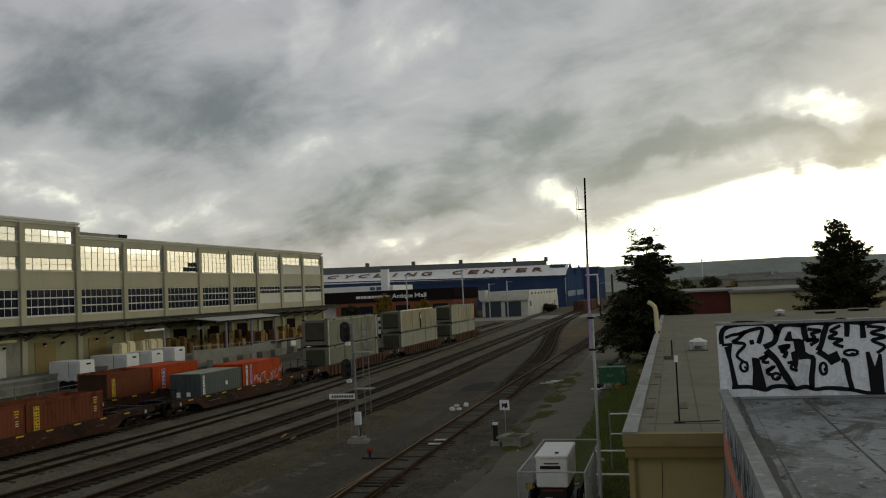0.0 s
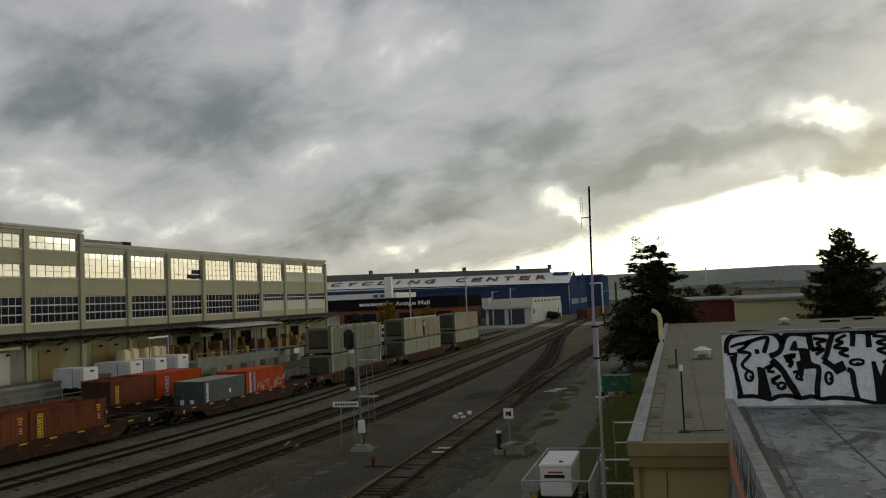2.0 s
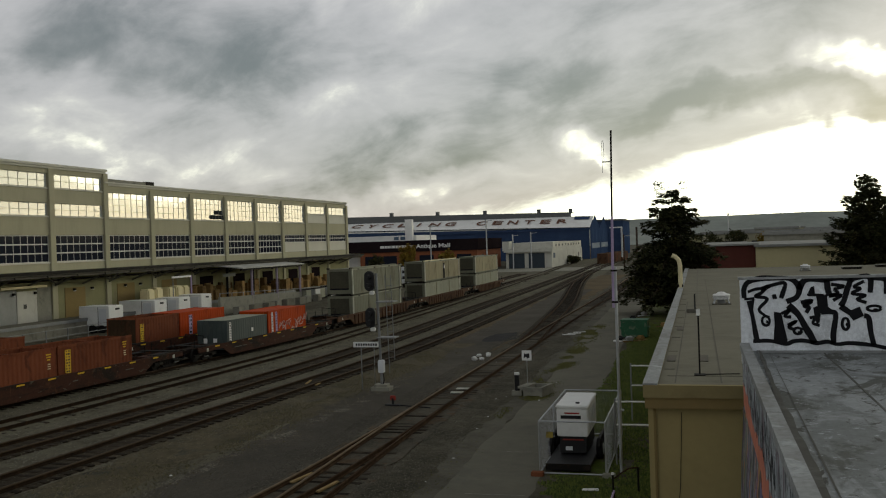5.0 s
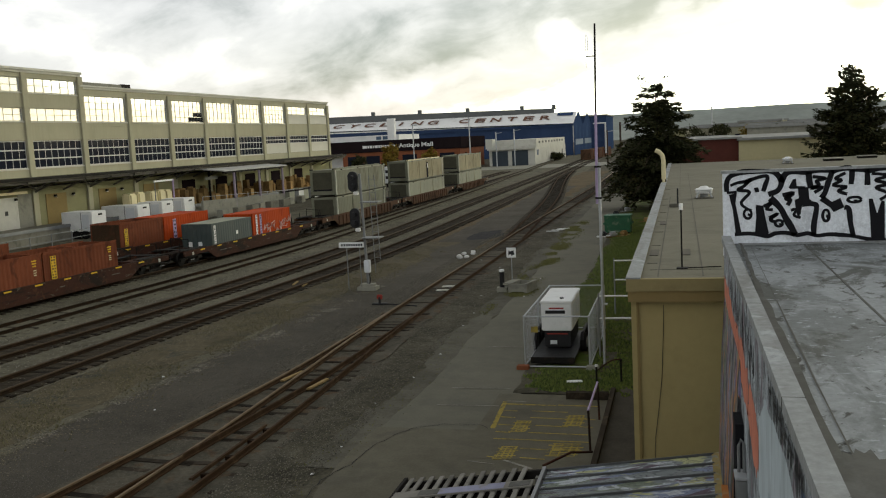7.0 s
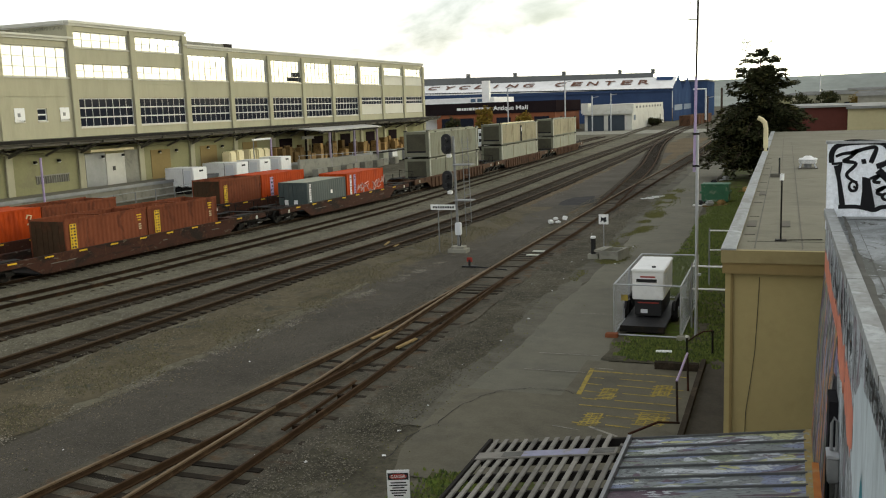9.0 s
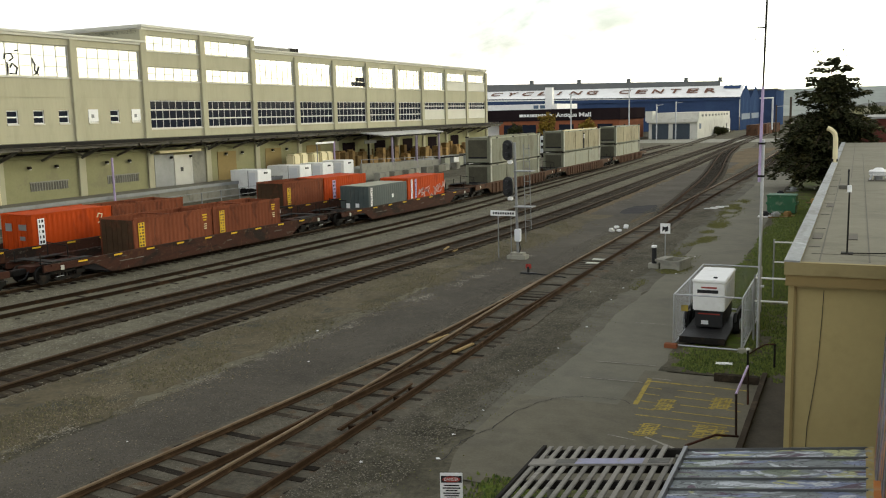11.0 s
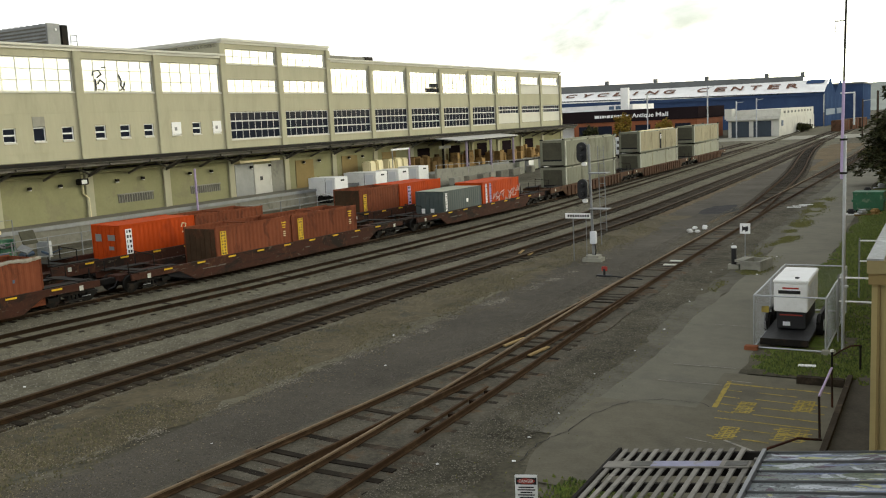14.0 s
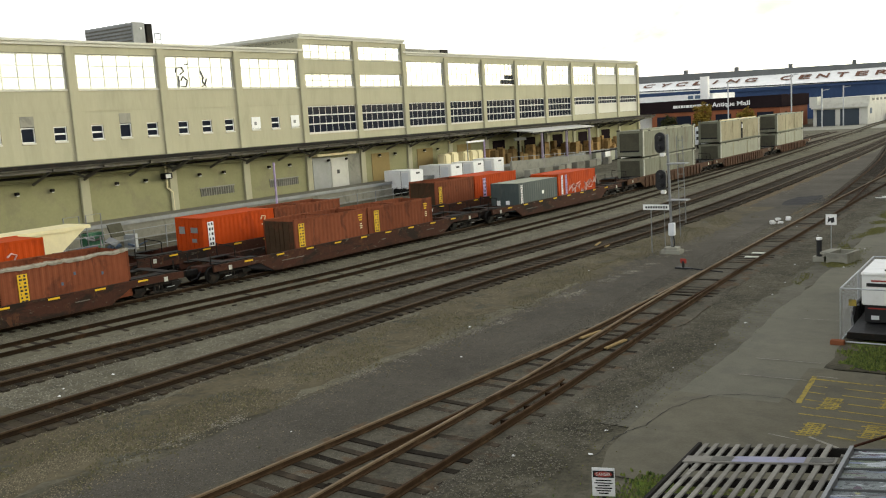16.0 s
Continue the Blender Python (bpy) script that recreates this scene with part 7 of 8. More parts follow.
for u, w in ((-2.25, -0.3), (-0.05, -0.3), (-2.25, -4.6), (-0.05, -4.6)):
    top = tiltm @ Vector((u, w, -0.05))
    part("post", boxes((top.x - 0.05, top.x + 0.05, top.y - 0.05, top.y + 0.05, -0.07, top.z)), PLANKGREY, lath)
# dark ground sheet put in to deepen the shade between the slats
part("floor", boxes((-4.7, -2.4, 9.6, 14.2, -0.062, -0.05)), DARKPAINT_SHADE, lath, "dark sheet painting the shade below the slats")
for i, (y, z) in enumerate(((11.4, 0.2), (10.2, 0.5), (12.2, 0.1), (9.4, 0.3))):
    s = thing("stored_panel", "dark board stored under the slatted roof", "board", pose(-3.6 + 0.5 * (i % 3), y, -0.06, 0, 0, i * 13))
    part("sheet", soft_box(-0.5, 0.5, -0.35, 0.35, 0, 0.3 + z, 0.02), DARKPAINT_SHADE, s)
batter = bmesh.new()
foot = [[batter.verts.new((x, y, z)) for x, z in ((0.72, -0.1), (0.53, -0.1), (0.64, 3.0), (0.712, 4.05), (0.72, 4.05))] for y in (13.8, 19.0)]
batter.faces.new(foot[0])
batter.faces.new(foot[1][::-1])
for i in range(5):
    batter.faces.new((foot[0][i], foot[1][i], foot[1][(i + 1) % 5], foot[0][(i + 1) % 5]))
bmesh.ops.recalc_face_normals(batter, faces=batter.faces[:])
part("battered_foot", batter, LOWMURAL, studio, "leaning foot of the wall in purple and orange spray paint")
# black box, proud of the wall, paints the dark of a recess
part("recess", boxes((0.60, 0.716, 13.2, 13.79, -0.05, 3.3)), SOOT, studio, "black box painting a dark recess on the wall")
part("kerb_board", boxes((0.39, 0.48, 8.9, 13.0, 2.34, 2.48)), ORANGE_DAUB, studio, "orange painted board above the tin roof")
ac = thing("wall_unit", "grey electrical box with a bent conduit on the painted wall", "electrical box", pose(0.72, 12.75, 2.35))
part("body", soft_box(-0.15, 0.0, -0.16, 0.16, 0.0, 0.36, 0.02), DULLGALV, ac)
part("lid", soft_box(-0.165, 0.0, -0.18, 0.18, 0.36, 0.40, 0.01), GALV, ac)
part("conduit", bent([(-0.10, 0.05, 0.38), (-0.10, 0.05, 0.78), (-0.07, 0.05, 0.86), (-0.03, 0.05, 0.80), (-0.03, 0.05, 0.40)], 0.022), DULLGALV, ac)
part("conduit", rods(0.03, ((-0.08, -0.02, 0.0), (-0.08, -0.02, -2.4)), seg=8), DULLGALV, ac)
part("conduit", rods(0.02, ((-0.03, -0.1, 0.0), (-0.03, -0.1, -2.4)), seg=8), GALV, ac)


def daub(points, level, material, name, label="", rag=0.05):
    """A field of paint on the wall with an uneven edge; points are (along the wall, height)."""
    bm = bmesh.new()
    ring = []
    for (ya, za), (yb, zb) in zip(points, points[1:] + points[:1]):
        for k in range(9):
            y, z = ya + (yb - ya) * k / 9, za + (zb - za) * k / 9
            ring.append(bm.verts.new((0.72 - 0.003 * level, y + 2.2 * rag * noise.noise((y * 3, z * 5, level)), z + rag * noise.noise((y * 2.5, z * 6, level + 8.0)) + rag * noise.noise((y * 9, z * 9, level + 2.0)))))
    bm.faces.new(ring)
    bmesh.ops.triangulate(bm, faces=bm.faces[:])
    return part(name, bm, material, studio, label)


daub([(18.9, 4.16), (18.9, 4.54), (16.8, 4.52), (15.2, 4.34), (14.4, 4.46), (14.2, 3.80), (15.6, 3.80), (17, 3.98)], 1, SALMON, "salmon_field", "salmon pink band of paint", 0.12)
daub([(14.3, 3.88), (14.2, 4.42), (13.3, 4.38), (12.2, 4.26), (12.3, 3.68), (13.2, 3.70)], 1, SALMON, "salmon_field", "", 0.12)
daub([(12.35, 3.72), (12.0, 4.28), (11.1, 4.16), (10.45, 3.98), (10.9, 3.38), (11.6, 3.50)], 1, SALMON, "salmon_field", "", 0.10)
daub([(10.6, 3.3), (10.4, 4.3), (9.6, 4.75), (7.2, 4.70), (5.8, 4.62), (5.2, 3.0), (8, 2.5)], 1, PALEPAINT, "pale_field", "pale blue grey field of paint", 0.10)
daub([(9.27, 3.86), (9.55, 3.35), (9.2, 2.6), (8.75, 3.3)], 2, TEAL_DAUB, "teal_diamond", "teal painted diamond", 0.02)
daub([(6.65, 4.92), (6.85, 4.5), (6.2, 4.1), (5.5, 4.5), (5.7, 4.95)], 2, SLATE, "slate_diamond", "slate blue painted diamond", 0.02)
rnd = random.Random(17)
for i in range(13):
    y = 9.2 - 0.215 * i
    for k in range(2):
        lean, low = rnd.uniform(-0.10, 0.16), rnd.uniform(4.74, 4.84)
        daub([(y - 0.1 * k, 5.08), (y + 0.038 - 0.1 * k, 5.08), (y + 0.04 + lean * (1 - 2 * k), low), (y + lean * (1 - 2 * k), low)], 2 + k, BLACK, "letter_stroke", "", 0.012)
    if i % 2:
        daub([(y + 0.1, 4.94), (y + 0.1, 4.975), (y - 0.1, 5.0), (y - 0.1, 4.96)], 4, BLACK, "letter_stroke", "", 0.01)
for i in range(22):
    y, lean, low = 16.4 - 0.25 * i, rnd.uniform(-0.3, 0.3), rnd.uniform(4.35, 4.7)
    top = low + rnd.uniform(0.2, 0.42)
    daub([(y, top), (y + 0.06, top), (y + 0.09 + lean, low), (y + lean, low)], 2, SOOT, "letter_stroke", "", 0.03)

# ---- generator in its cage ----
gen = thing("generator_trailer", "white generator box on a black two wheeled trailer", "generator", pose(-4.3, 32.0, -0.06))
part("housing", soft_box(-0.52, 0.52, -1.3, 1.3, 0.90, 1.85, 0.03), WHITE, gen)
lid = part("lid", soft_box(-0.55, 0.55, -1.34, 1.34, 1.85, 1.95, 0.03), WHITE, gen)
part("exhaust_cap", rods(0.07, ((0.15, -0.9, 1.95), (0.15, -0.9, 1.99)), seg=12), BLACK, lid)
part("name_stripe", boxes((-0.25, 0.25, -1.315, -1.3, 1.66, 1.71)), RED, gen)
part("name_bar", boxes((-0.38, 0.30, -1.315, -1.3, 1.50, 1.61)), BLACK, gen)
for i in range(3):
    part("side_door", boxes((0.52, 0.535, -1.1 + i * 0.78, -0.45 + i * 0.78, 1.02, 1.73)), GREYWHITE, gen)
part("tank", soft_box(-0.45, 0.45, -1.2, 1.2, 0.32, 0.90, 0.03), BLACK, gen)
part("tank_bar", boxes((-0.35, 0.35, -1.215, -1.2, 0.76, 0.80)), RED, gen)
part("tank_badge", boxes((-0.25, -0.02, -1.212, -1.2, 0.42, 0.55)), GREYWHITE, gen)
part("deck", boxes((-0.72, 0.72, -2.6, 1.7, 0.20, 0.27)), BLACK, gen, "black trailer deck")
part("headboard", boxes((-0.72, 0.72, -2.64, -2.6, 0.10, 0.30)), DARKSTEEL, gen)
for sx in (-1, 1):
    for y in (-0.45, 0.4):
        wheel = part("wheel", rods(0.34, ((sx * 0.72, y, 0.34), (sx * 0.92, y, 0.34)), seg=20), RUBBER, gen)
        part("rim", rods(0.19, ((sx * 0.90, y, 0.34), (sx * 0.935, y, 0.34)), seg=14), GALV, wheel)
    part("mudguard", bent([(sx * 0.82, -0.95, 0.5), (sx * 0.82, -0.75, 0.74), (sx * 0.82, 0.7, 0.74), (sx * 0.82, 0.9, 0.5)], 0.045, 6), BLACK, gen)
cage = thing("wire_cage", "galvanised pipe cage with wire mesh round the generator", "fence", pose(0, 0, -0.06))
cx0, cx1, cy0, cy1, ch = -5.15, -3.05, 29.1, 35.2, 1.72
for x in (cx0, cx1):
    for y in (cy0, (cy0 + cy1) / 2, cy1):
        part("post", rods(0.03, ((x, y, 0), (x, y, ch)), seg=8), GALV, cage)
for z in (0.06, ch):
    part("top_rail" if z > 1 else "bottom_rail", rods(0.026, ((cx0, cy0, z), (cx1, cy0, z)), seg=8), GALV, cage)
    part("top_rail" if z > 1 else "bottom_rail", rods(0.026, ((cx0, cy1, z), (cx1, cy1, z)), seg=8), GALV, cage)
    for x in (cx0, cx1):
        part("top_rail" if z > 1 else "bottom_rail", rods(0.026, ((x, cy0, z), (x, cy1, z)), seg=8), GALV, cage)


def mesh_wires(p, q, height, step=0.11):
    """Diamond wire between two posts."""
    p, q = Vector(p), Vector(q)
    run = (q - p).length
    d = (q - p) / run
    bm = bmesh.new()
    k = -height
    while k < run:
        for s in (1, -1):
            a0, a1 = (k, 0.0), (k + height, height)
            if s < 0:
                a0, a1 = (k, height), (k + height, 0.0)
            u0, u1 = max(a0[0], 0), min(a1[0], run)
            if u1 > u0:
                z0 = a0[1] + s * (u0 - a0[0])
                z1 = a0[1] + s * (u1 - a0[0])
                rod(bm, p + d * u0 + Vector((0, 0, z0)), p + d * u1 + Vector((0, 0, z1)), 0.0024, 3)
        k += step
    return bm


for p, q in (((cx0, cy0, 0), (cx0, cy1, 0)), ((cx1, cy0, 0), (cx1, cy1, 0)), ((cx0, cy1, 0), (cx1, cy1, 0))):
    part("wire_mesh", mesh_wires(p, q, ch), GALV, cage)
part("warning_sign", blob([(-4.92, 1.2), (-4.70, 1.2), (-4.70, 1.4), (-4.92, 1.4)]), FADED, cage, "yellow warning sign", at=pose(0, cy0 - 0.04, 0))
for x, y in ((-5.2, 28.9), (-2.95, 28.95)):
    b = thing("brick_block", "pale brick block under the cage corner", "block", pose(x, y, -0.06))
    part("block", soft_box(-0.2, 0.2, -0.12, 0.12, 0, 0.15, 0.015), BRICK if x < -4 else CONCRETE, b)

# ---- radio mast ----
mast = thing("radio_mast", "tall thin galvanised radio mast with whip antenna", "mast", pose(-2.62, 29.6, -0.06))
part("lower_pole", rods(0.05, ((0, 0, 0), (0.0, 0, 6.6)), seg=12), GALV, mast)
part("upper_pole", rods(0.042, ((-0.09, 0, 5.3), (-0.05, 0, 8.2)), seg=10), PURPLE, mast, "lilac painted upper pole")
part("top_pole", rods(0.03, ((-0.05, 0, 8.2), (0.0, 0, 10.95)), seg=8), DARKSTEEL, mast)
for z in (5.45, 6.45):
    part("clamp", boxes((-0.14, 0.07, -0.06, 0.06, z, z + 0.06)), DARKSTEEL, mast)
part("cross_arm", rods(0.02, ((-0.14, 0, 7.85), (0.26, 0, 7.85)), seg=6), WHITE, mast)
part("side_antenna", rods(0.028, ((0.24, 0, 6.9), (0.24, 0, 7.85)), seg=8), GALV, mast)
part("top_arm", rods(0.018, ((-0.30, 0, 9.95), (0.0, 0, 9.95)), seg=6), DARKSTEEL, mast)
part("whip_loop", bent([(-0.24, 0, 9.95), (-0.24, 0, 10.55), (-0.27, 0, 10.66), (-0.30, 0, 10.55), (-0.30, 0, 9.6)], 0.008, 5), GALV, mast)
part("lower_clamp", boxes((-0.02, 0.14, -0.05, 0.05, 2.0, 2.06)), GALV, mast)

# pipe stands and rails against the annex
for y, z0, z1 in ((38.0, 1.42, 2.22), (30.6, 1.3, 2.06)):
    s = thing("pipe_stand", "white pipe stand fixed to the annex wall", "railing", pose(0, y, 0), "white pipe stands")
    for z in (z0, z1):
        part("rail", rods(0.03, ((-2.85, 0, z), (-1.17, 0, z)), seg=8), WHITE, s)
    part("upright", rods(0.032, ((-2.85, 0, -0.06), (-2.85, 0, z1 + 0.1)), seg=8), DULLGALV, s)
s = thing("stair_railing", "maroon pipe handrail beside a ramp to the annex", "railing", pose(0, 0, -0.05))
part("post", rods(0.028, ((-2.3, 21.25, 0), (-2.32, 21.25, 1.02)), seg=8), MAROON, s)
part("post", rods(0.028, ((-2.3, 23.75, 0), (-2.32, 23.75, 1.02)), seg=8), MAROON, s)
part("handrail", rods(0.03, ((-2.32, 21.25, 1.02), (-2.32, 23.75, 1.02)), seg=8), PURPLE, s, "lilac handrail")
part("handrail", bent([(-2.2, 20.7, 0.2), (-2.6, 20.0, 0.42), (-3.1, 19.1, 0.42)], 0.028), MAROON, s)
s = thing("ramp_kerb", "dark timber kerb along the ramp", "kerb", pose(0, 0, -0.06))
part("beam", boxes((-2.18, -2.05, 19.8, 26.4, 0, 0.16)), TIE, s)
part("beam", boxes((-3.4, -2.2, 25.55, 25.75, 0, 0.22)), TIE, s)
ramp = setting("pavement_ramp", boxes((-2.04, -1.18, 19.7, 27.0, -0.1, -0.03)), TARMAC, "grey concrete strip beside the annex wall", "pavement")


# yellow bay lines
def line_mark(x0, y0, x1, y1, wide=0.09, z=-0.034, material=None):
    d = Vector((x1 - x0, y1 - y0, 0)).normalized()
    s = Vector((-d.y, d.x, 0)) * wide / 2
    bm = bmesh.new()
    p, q = Vector((x0, y0, z)), Vector((x1, y1, z))
    count = max(2, int((q - p).length / 0.18))
    rnd = random.Random(round(x0 * 31 + y0 * 17))
    for i in range(count):
        b = p.lerp(q, i / (count - 1))
        f = s * (rnd.uniform(0.75, 1.0) if rnd.random() > 0.06 else 0.35)
        row = [bm.verts.new(b - f), bm.verts.new(b + f)]
        if i:
            bm.faces.new((last[0], row[0], row[1], last[1]))
        last = row
    return part("line", bm, material or FADED, bay)


bay = thing("bay_markings", "worn yellow hatched parking bay lines", "road marking", pose(0, 0, 0))
line_mark(-4.98, 22.75, -5.1, 25.2, 0.15)
line_mark(-5.05, 25.25, -4.5, 25.22, 0.05, material=FADEDWHITE)
for y, runs in ((24.9, ((-5.05, -3.6), (-3.55, -2.45))), (24.3, ((-5.0, -4.6), (-4.2, -3.2))), (23.7, ((-4.95, -4.55), (-4.15, -3.1), (-2.8, -2.4))), (23.05, ((-4.9, -4.5), (-3.9, -3.05), (-2.75, -2.4))),
                (22.45, ((-4.85, -4.45), (-4.0, -2.4))), (21.9, ((-4.8, -2.4),)), (21.25, ((-4.0, -3.3), (-3.2, -2.5))), (20.6, ((-4.7, -4.5), (-3.9, -3.3)))):
    for a, b in runs:
        line_mark(a, y + 0.05, b, y, 0.115 if y > 24.5 else 0.075)
line_mark(-4.25, 20.45, -3.5, 19.95, 0.09, material=FADEDWHITE)
line_mark(-5.1, 20.3, -4.4, 20.15, 0.05, material=FADEDWHITE)
for cx, cy, wide in ((-4.28, 23.0, 0.24), (-2.95, 23.6, 0.26), (-4.3, 20.95, 0.24), (-2.95, 21.3, 0.4)):
    for k in range(8):
        line_mark(cx - wide * (1 - 0.25 * (k % 2)), cy - 0.46 + k * 0.125, cx + wide * (0.75 + 0.2 * (k % 3)), cy - 0.43 + k * 0.125, 0.075)
    for u in (-0.7, -0.2, 0.35, 0.75):
        line_mark(cx + wide * u, cy - 0.42, cx + wide * (u + 0.08), cy + 0.42, 0.05, -0.0335)
for y in (26.5, 24.7, 32.0):
    line_mark(-7.0, y, -5.2, y + 0.05, 0.05, material=FADEDWHITE)
scrap = thing("paper_scrap", "white sheet of scrap lying on the grass", "litter", pose(-3.35, 27.3, 0.0, 0, 0, 8))
part("sheet", soft_box(-0.24, 0.24, -0.1, 0.1, 0, 0.03, 0.008), WHITE, scrap)
for x, y, z in ((-2.65, 27.0, 0.62), (-1.95, 27.4, 0.7)):
    stub = thing("stub_post", "short dark post standing in the grass", "post", pose(x, y, -0.06), "short posts in the grass")
    part("shaft", rods(0.03, ((0, 0, 0), (0, 0, z)), seg=8), DARKSTEEL, stub)
    part("cap", rods(0.045, ((0, 0, z), (0, 0, z + 0.06)), seg=8), WHITE if x < -2 else DARKSTEEL, stub)

rail = thing("step_railing", "dark bent pipe railing above the grass steps", "railing", pose(0, 0, -0.06))
part("pipe", bent([(-2.62, 27.0, 0.50), (-2.4, 27.12, 0.66), (-2.2, 27.25, 0.76), (-1.95, 27.4, 0.76)], 0.022, 6), MAROON, rail)

# cracked edge where the lot meets the road, and an oil stain
def ground_line(points, wide, z):
    bm = bmesh.new()
    rnd = random.Random(len(points))
    fine = []
    for (xa, ya), (xb, yb) in zip(points, points[1:]):
        for k in range(6):
            fine.append(Vector((xa + (xb - xa) * k / 6 + rnd.gauss(0, 0.03), ya + (yb - ya) * k / 6 + rnd.gauss(0, 0.03), z)))
    last = None
    for p, q in zip(fine, fine[1:]):
        d = (q - p).normalized()
        s = Vector((-d.y, d.x, 0)) * wide * rnd.uniform(0.3, 1.0)
        row = [bm.verts.new(p - s), bm.verts.new(p + s)]
        if last:
            bm.faces.new((last[0], row[0], row[1], last[1]))
        last = row
    return bm


crack = thing("asphalt_crack", "dark broken seam between lot and road asphalt", "crack", pose(0, 0, 0))
part("seam", ground_line([(-8.1, 17.3), (-8.15, 18.7), (-7.8, 19.7), (-7.72, 21.1), (-7.3, 22.2), (-6.88, 22.75), (-6.1, 23.0), (-5.3, 23.0), (-4.99, 22.6)], 0.016, -0.035), STAIN, crack)
spot = thing("oil_stain", "dark grey oil stain on the cinder ground", "stain", pose(-15.1, 70.0, -0.052))
bm = bmesh.new()
ring = []
for k in range(36):
    a = k * math.pi / 18
    r = 1 + 0.35 * noise.noise((math.cos(a) * 1.5, math.sin(a) * 1.5, 4.0)) + 0.15 * noise.noise((math.cos(a) * 5, math.sin(a) * 5, 1.0))
    ring.append(bm.verts.new((1.25 * r * math.cos(a), 3.6 * r * math.sin(a), 0)))
bm.faces.new(ring)
part("film", bm, STAIN, spot)

# ---- lineside things ----
sig = thing("signal_mast", "grey signal mast with black hooded heads and ladder", "railway signal", pose(-16.05, 44.8, -0.08))
part("base", boxes((-0.5, 0.5, -0.35, 0.35, 0, 0.22)), CONCRETE, sig)
part("base", boxes((-0.35, 0.35, -0.25, 0.25, 0.22, 0.35)), CONCRETE, sig)
part("pole", rods(0.07, ((0, 0, 0.3), (-0.12, 0, 6.1)), seg=12), DULLGALV, sig)
for z in (5.2, 3.3):
    head = part("signal_head", rods(0.01, ((-0.5, 0.05, z), (-0.5, 0.06, z)), seg=3), BLACK, sig)
    bm = bmesh.new()
    outline = [(0.27 * math.cos(a * math.pi / 12), 0.5 + (0.27 * math.sin(a * math.pi / 12) + (0.25 if a < 12 else -0.25))) for a in range(24)]
    front = [bm.verts.new((-0.48 + x, -0.12, z + y2)) for x, y2 in outline]
    rear = [bm.verts.new((-0.48 + x, 0.1, z + y2)) for x, y2 in outline]
    for i in range(24):
        j = (i + 1) % 24
        bm.faces.new((front[i], front[j], rear[j], rear[i]))
    bm.faces.new(front[::-1])
    bm.faces.new(rear)
    part("backboard", bm, BLACK, head)
    for dz in (0.28, 0.72):
        part("hood", rods(0.12, ((-0.48, -0.42, z + dz), (-0.48, -0.12, z + dz)), seg=12), BLACK, head)
    part("bracket", rods(0.03, ((-0.48, 0.05, z + 0.05), (-0.08, 0, z + 0.05)), seg=6), DULLGALV, head)
    part("lamp_case", soft_box(-0.5, -0.25, -0.12, 0.1, z - 0.2, z - 0.02, 0.03), WHITE, head)
for x in (0.42, 0.72):
    part("ladder_rail", rods(0.022, ((x, 0.1, 0.9 if x < 0.5 else 1.6), (x - 0.1, 0.1, 6.0)), seg=6), DULLGALV, sig)
z = 1.7
while z < 5.9:
    part("rung", rods(0.014, ((0.40, 0.1, z), (0.70, 0.1, z)), seg=5), DULLGALV, sig)
    z += 0.34
for z in (2.75, 4.6):
    part("platform", boxes((-0.1, 0.9, -0.35, 0.35, z, z + 0.05)), DULLGALV, sig)
part("box", soft_box(-0.12, 0.18, -0.2, 0.1, 0.95, 1.6, 0.03), GREYWHITE, sig)
part("cable", bent([(0.1, -0.1, 1.0), (0.18, -0.1, 0.6), (0.1, -0.1, 0.3)], 0.03), BLACK, sig)
board = part("name_board", soft_box(-1.5, -0.05, -0.04, 0.0, 2.26, 2.54, 0.01), WHITE, sig, "white board with dark bars for a name")
for i in range(9):
    part("bar", boxes((-1.36 + i * 0.135, -1.27 + i * 0.135, -0.046, -0.04, 2.34, 2.46)), BLACK, board)
part("board_post", rods(0.03, ((-1.1, 0.05, 0), (-1.1, 0.05, 2.4)), seg=6), DULLGALV, sig)
part("board_post", rods(0.02, ((-0.42, 0.15, 0.3), (-0.42, 0.15, 2.2)), seg=6), DULLGALV, sig)

stand = thing("switch_stand", "low red and black switch stand by the siding", "switch stand", pose(-14.0, 40.5, -0.09))
part("base", boxes((-0.35, 0.35, -0.12, 0.12, 0, 0.12)), BLACK, stand)
part("post", rods(0.06, ((0, 0, 0.1), (0, 0, 0.4))), BLACK, stand)
part("target", soft_box(-0.13, 0.15, -0.03, 0.03, 0.30, 0.52, 0.02), RED, stand, "red target plate")
part("throw_rod", rods(0.03, ((0.2, 0, 0.08), (2.0, -0.6, 0.08)), seg=6), BLACK, stand)
for y in (44.0, 45.2):
    p = thing("switch_plate", "white painted plate between the siding rails", "plate", pose(-11.7, y, 0.0, 0, 0, 4))
    part("plate", soft_box(-0.45, 0.35, -0.17, 0.17, 0, 0.04, 0.01), SAGE_WHITE, p)
for x, y, turn in ((-12.62, 27.25, 31.0), (-11.35, 26.35, 34.0), (-21.0, 46.65, 75.0), (-20.2, 46.2, 68.0)):
    p = thing("fresh_tie", "new pale yellow timber lying by the rails", "timber", pose(x, y, 0.01, 0, 0, 65 + 0.5 * turn), "pale timbers")
    part("timber", soft_box(-0.62, 0.62, -0.065, 0.065, 0, 0.06, 0.012), WOOD_PALE, p)
pile = thing("bleached_debris", "small heap of white bags beside the siding", "rubbish", pose(-13.75, 57.6, -0.08))
rnd = random.Random(4)
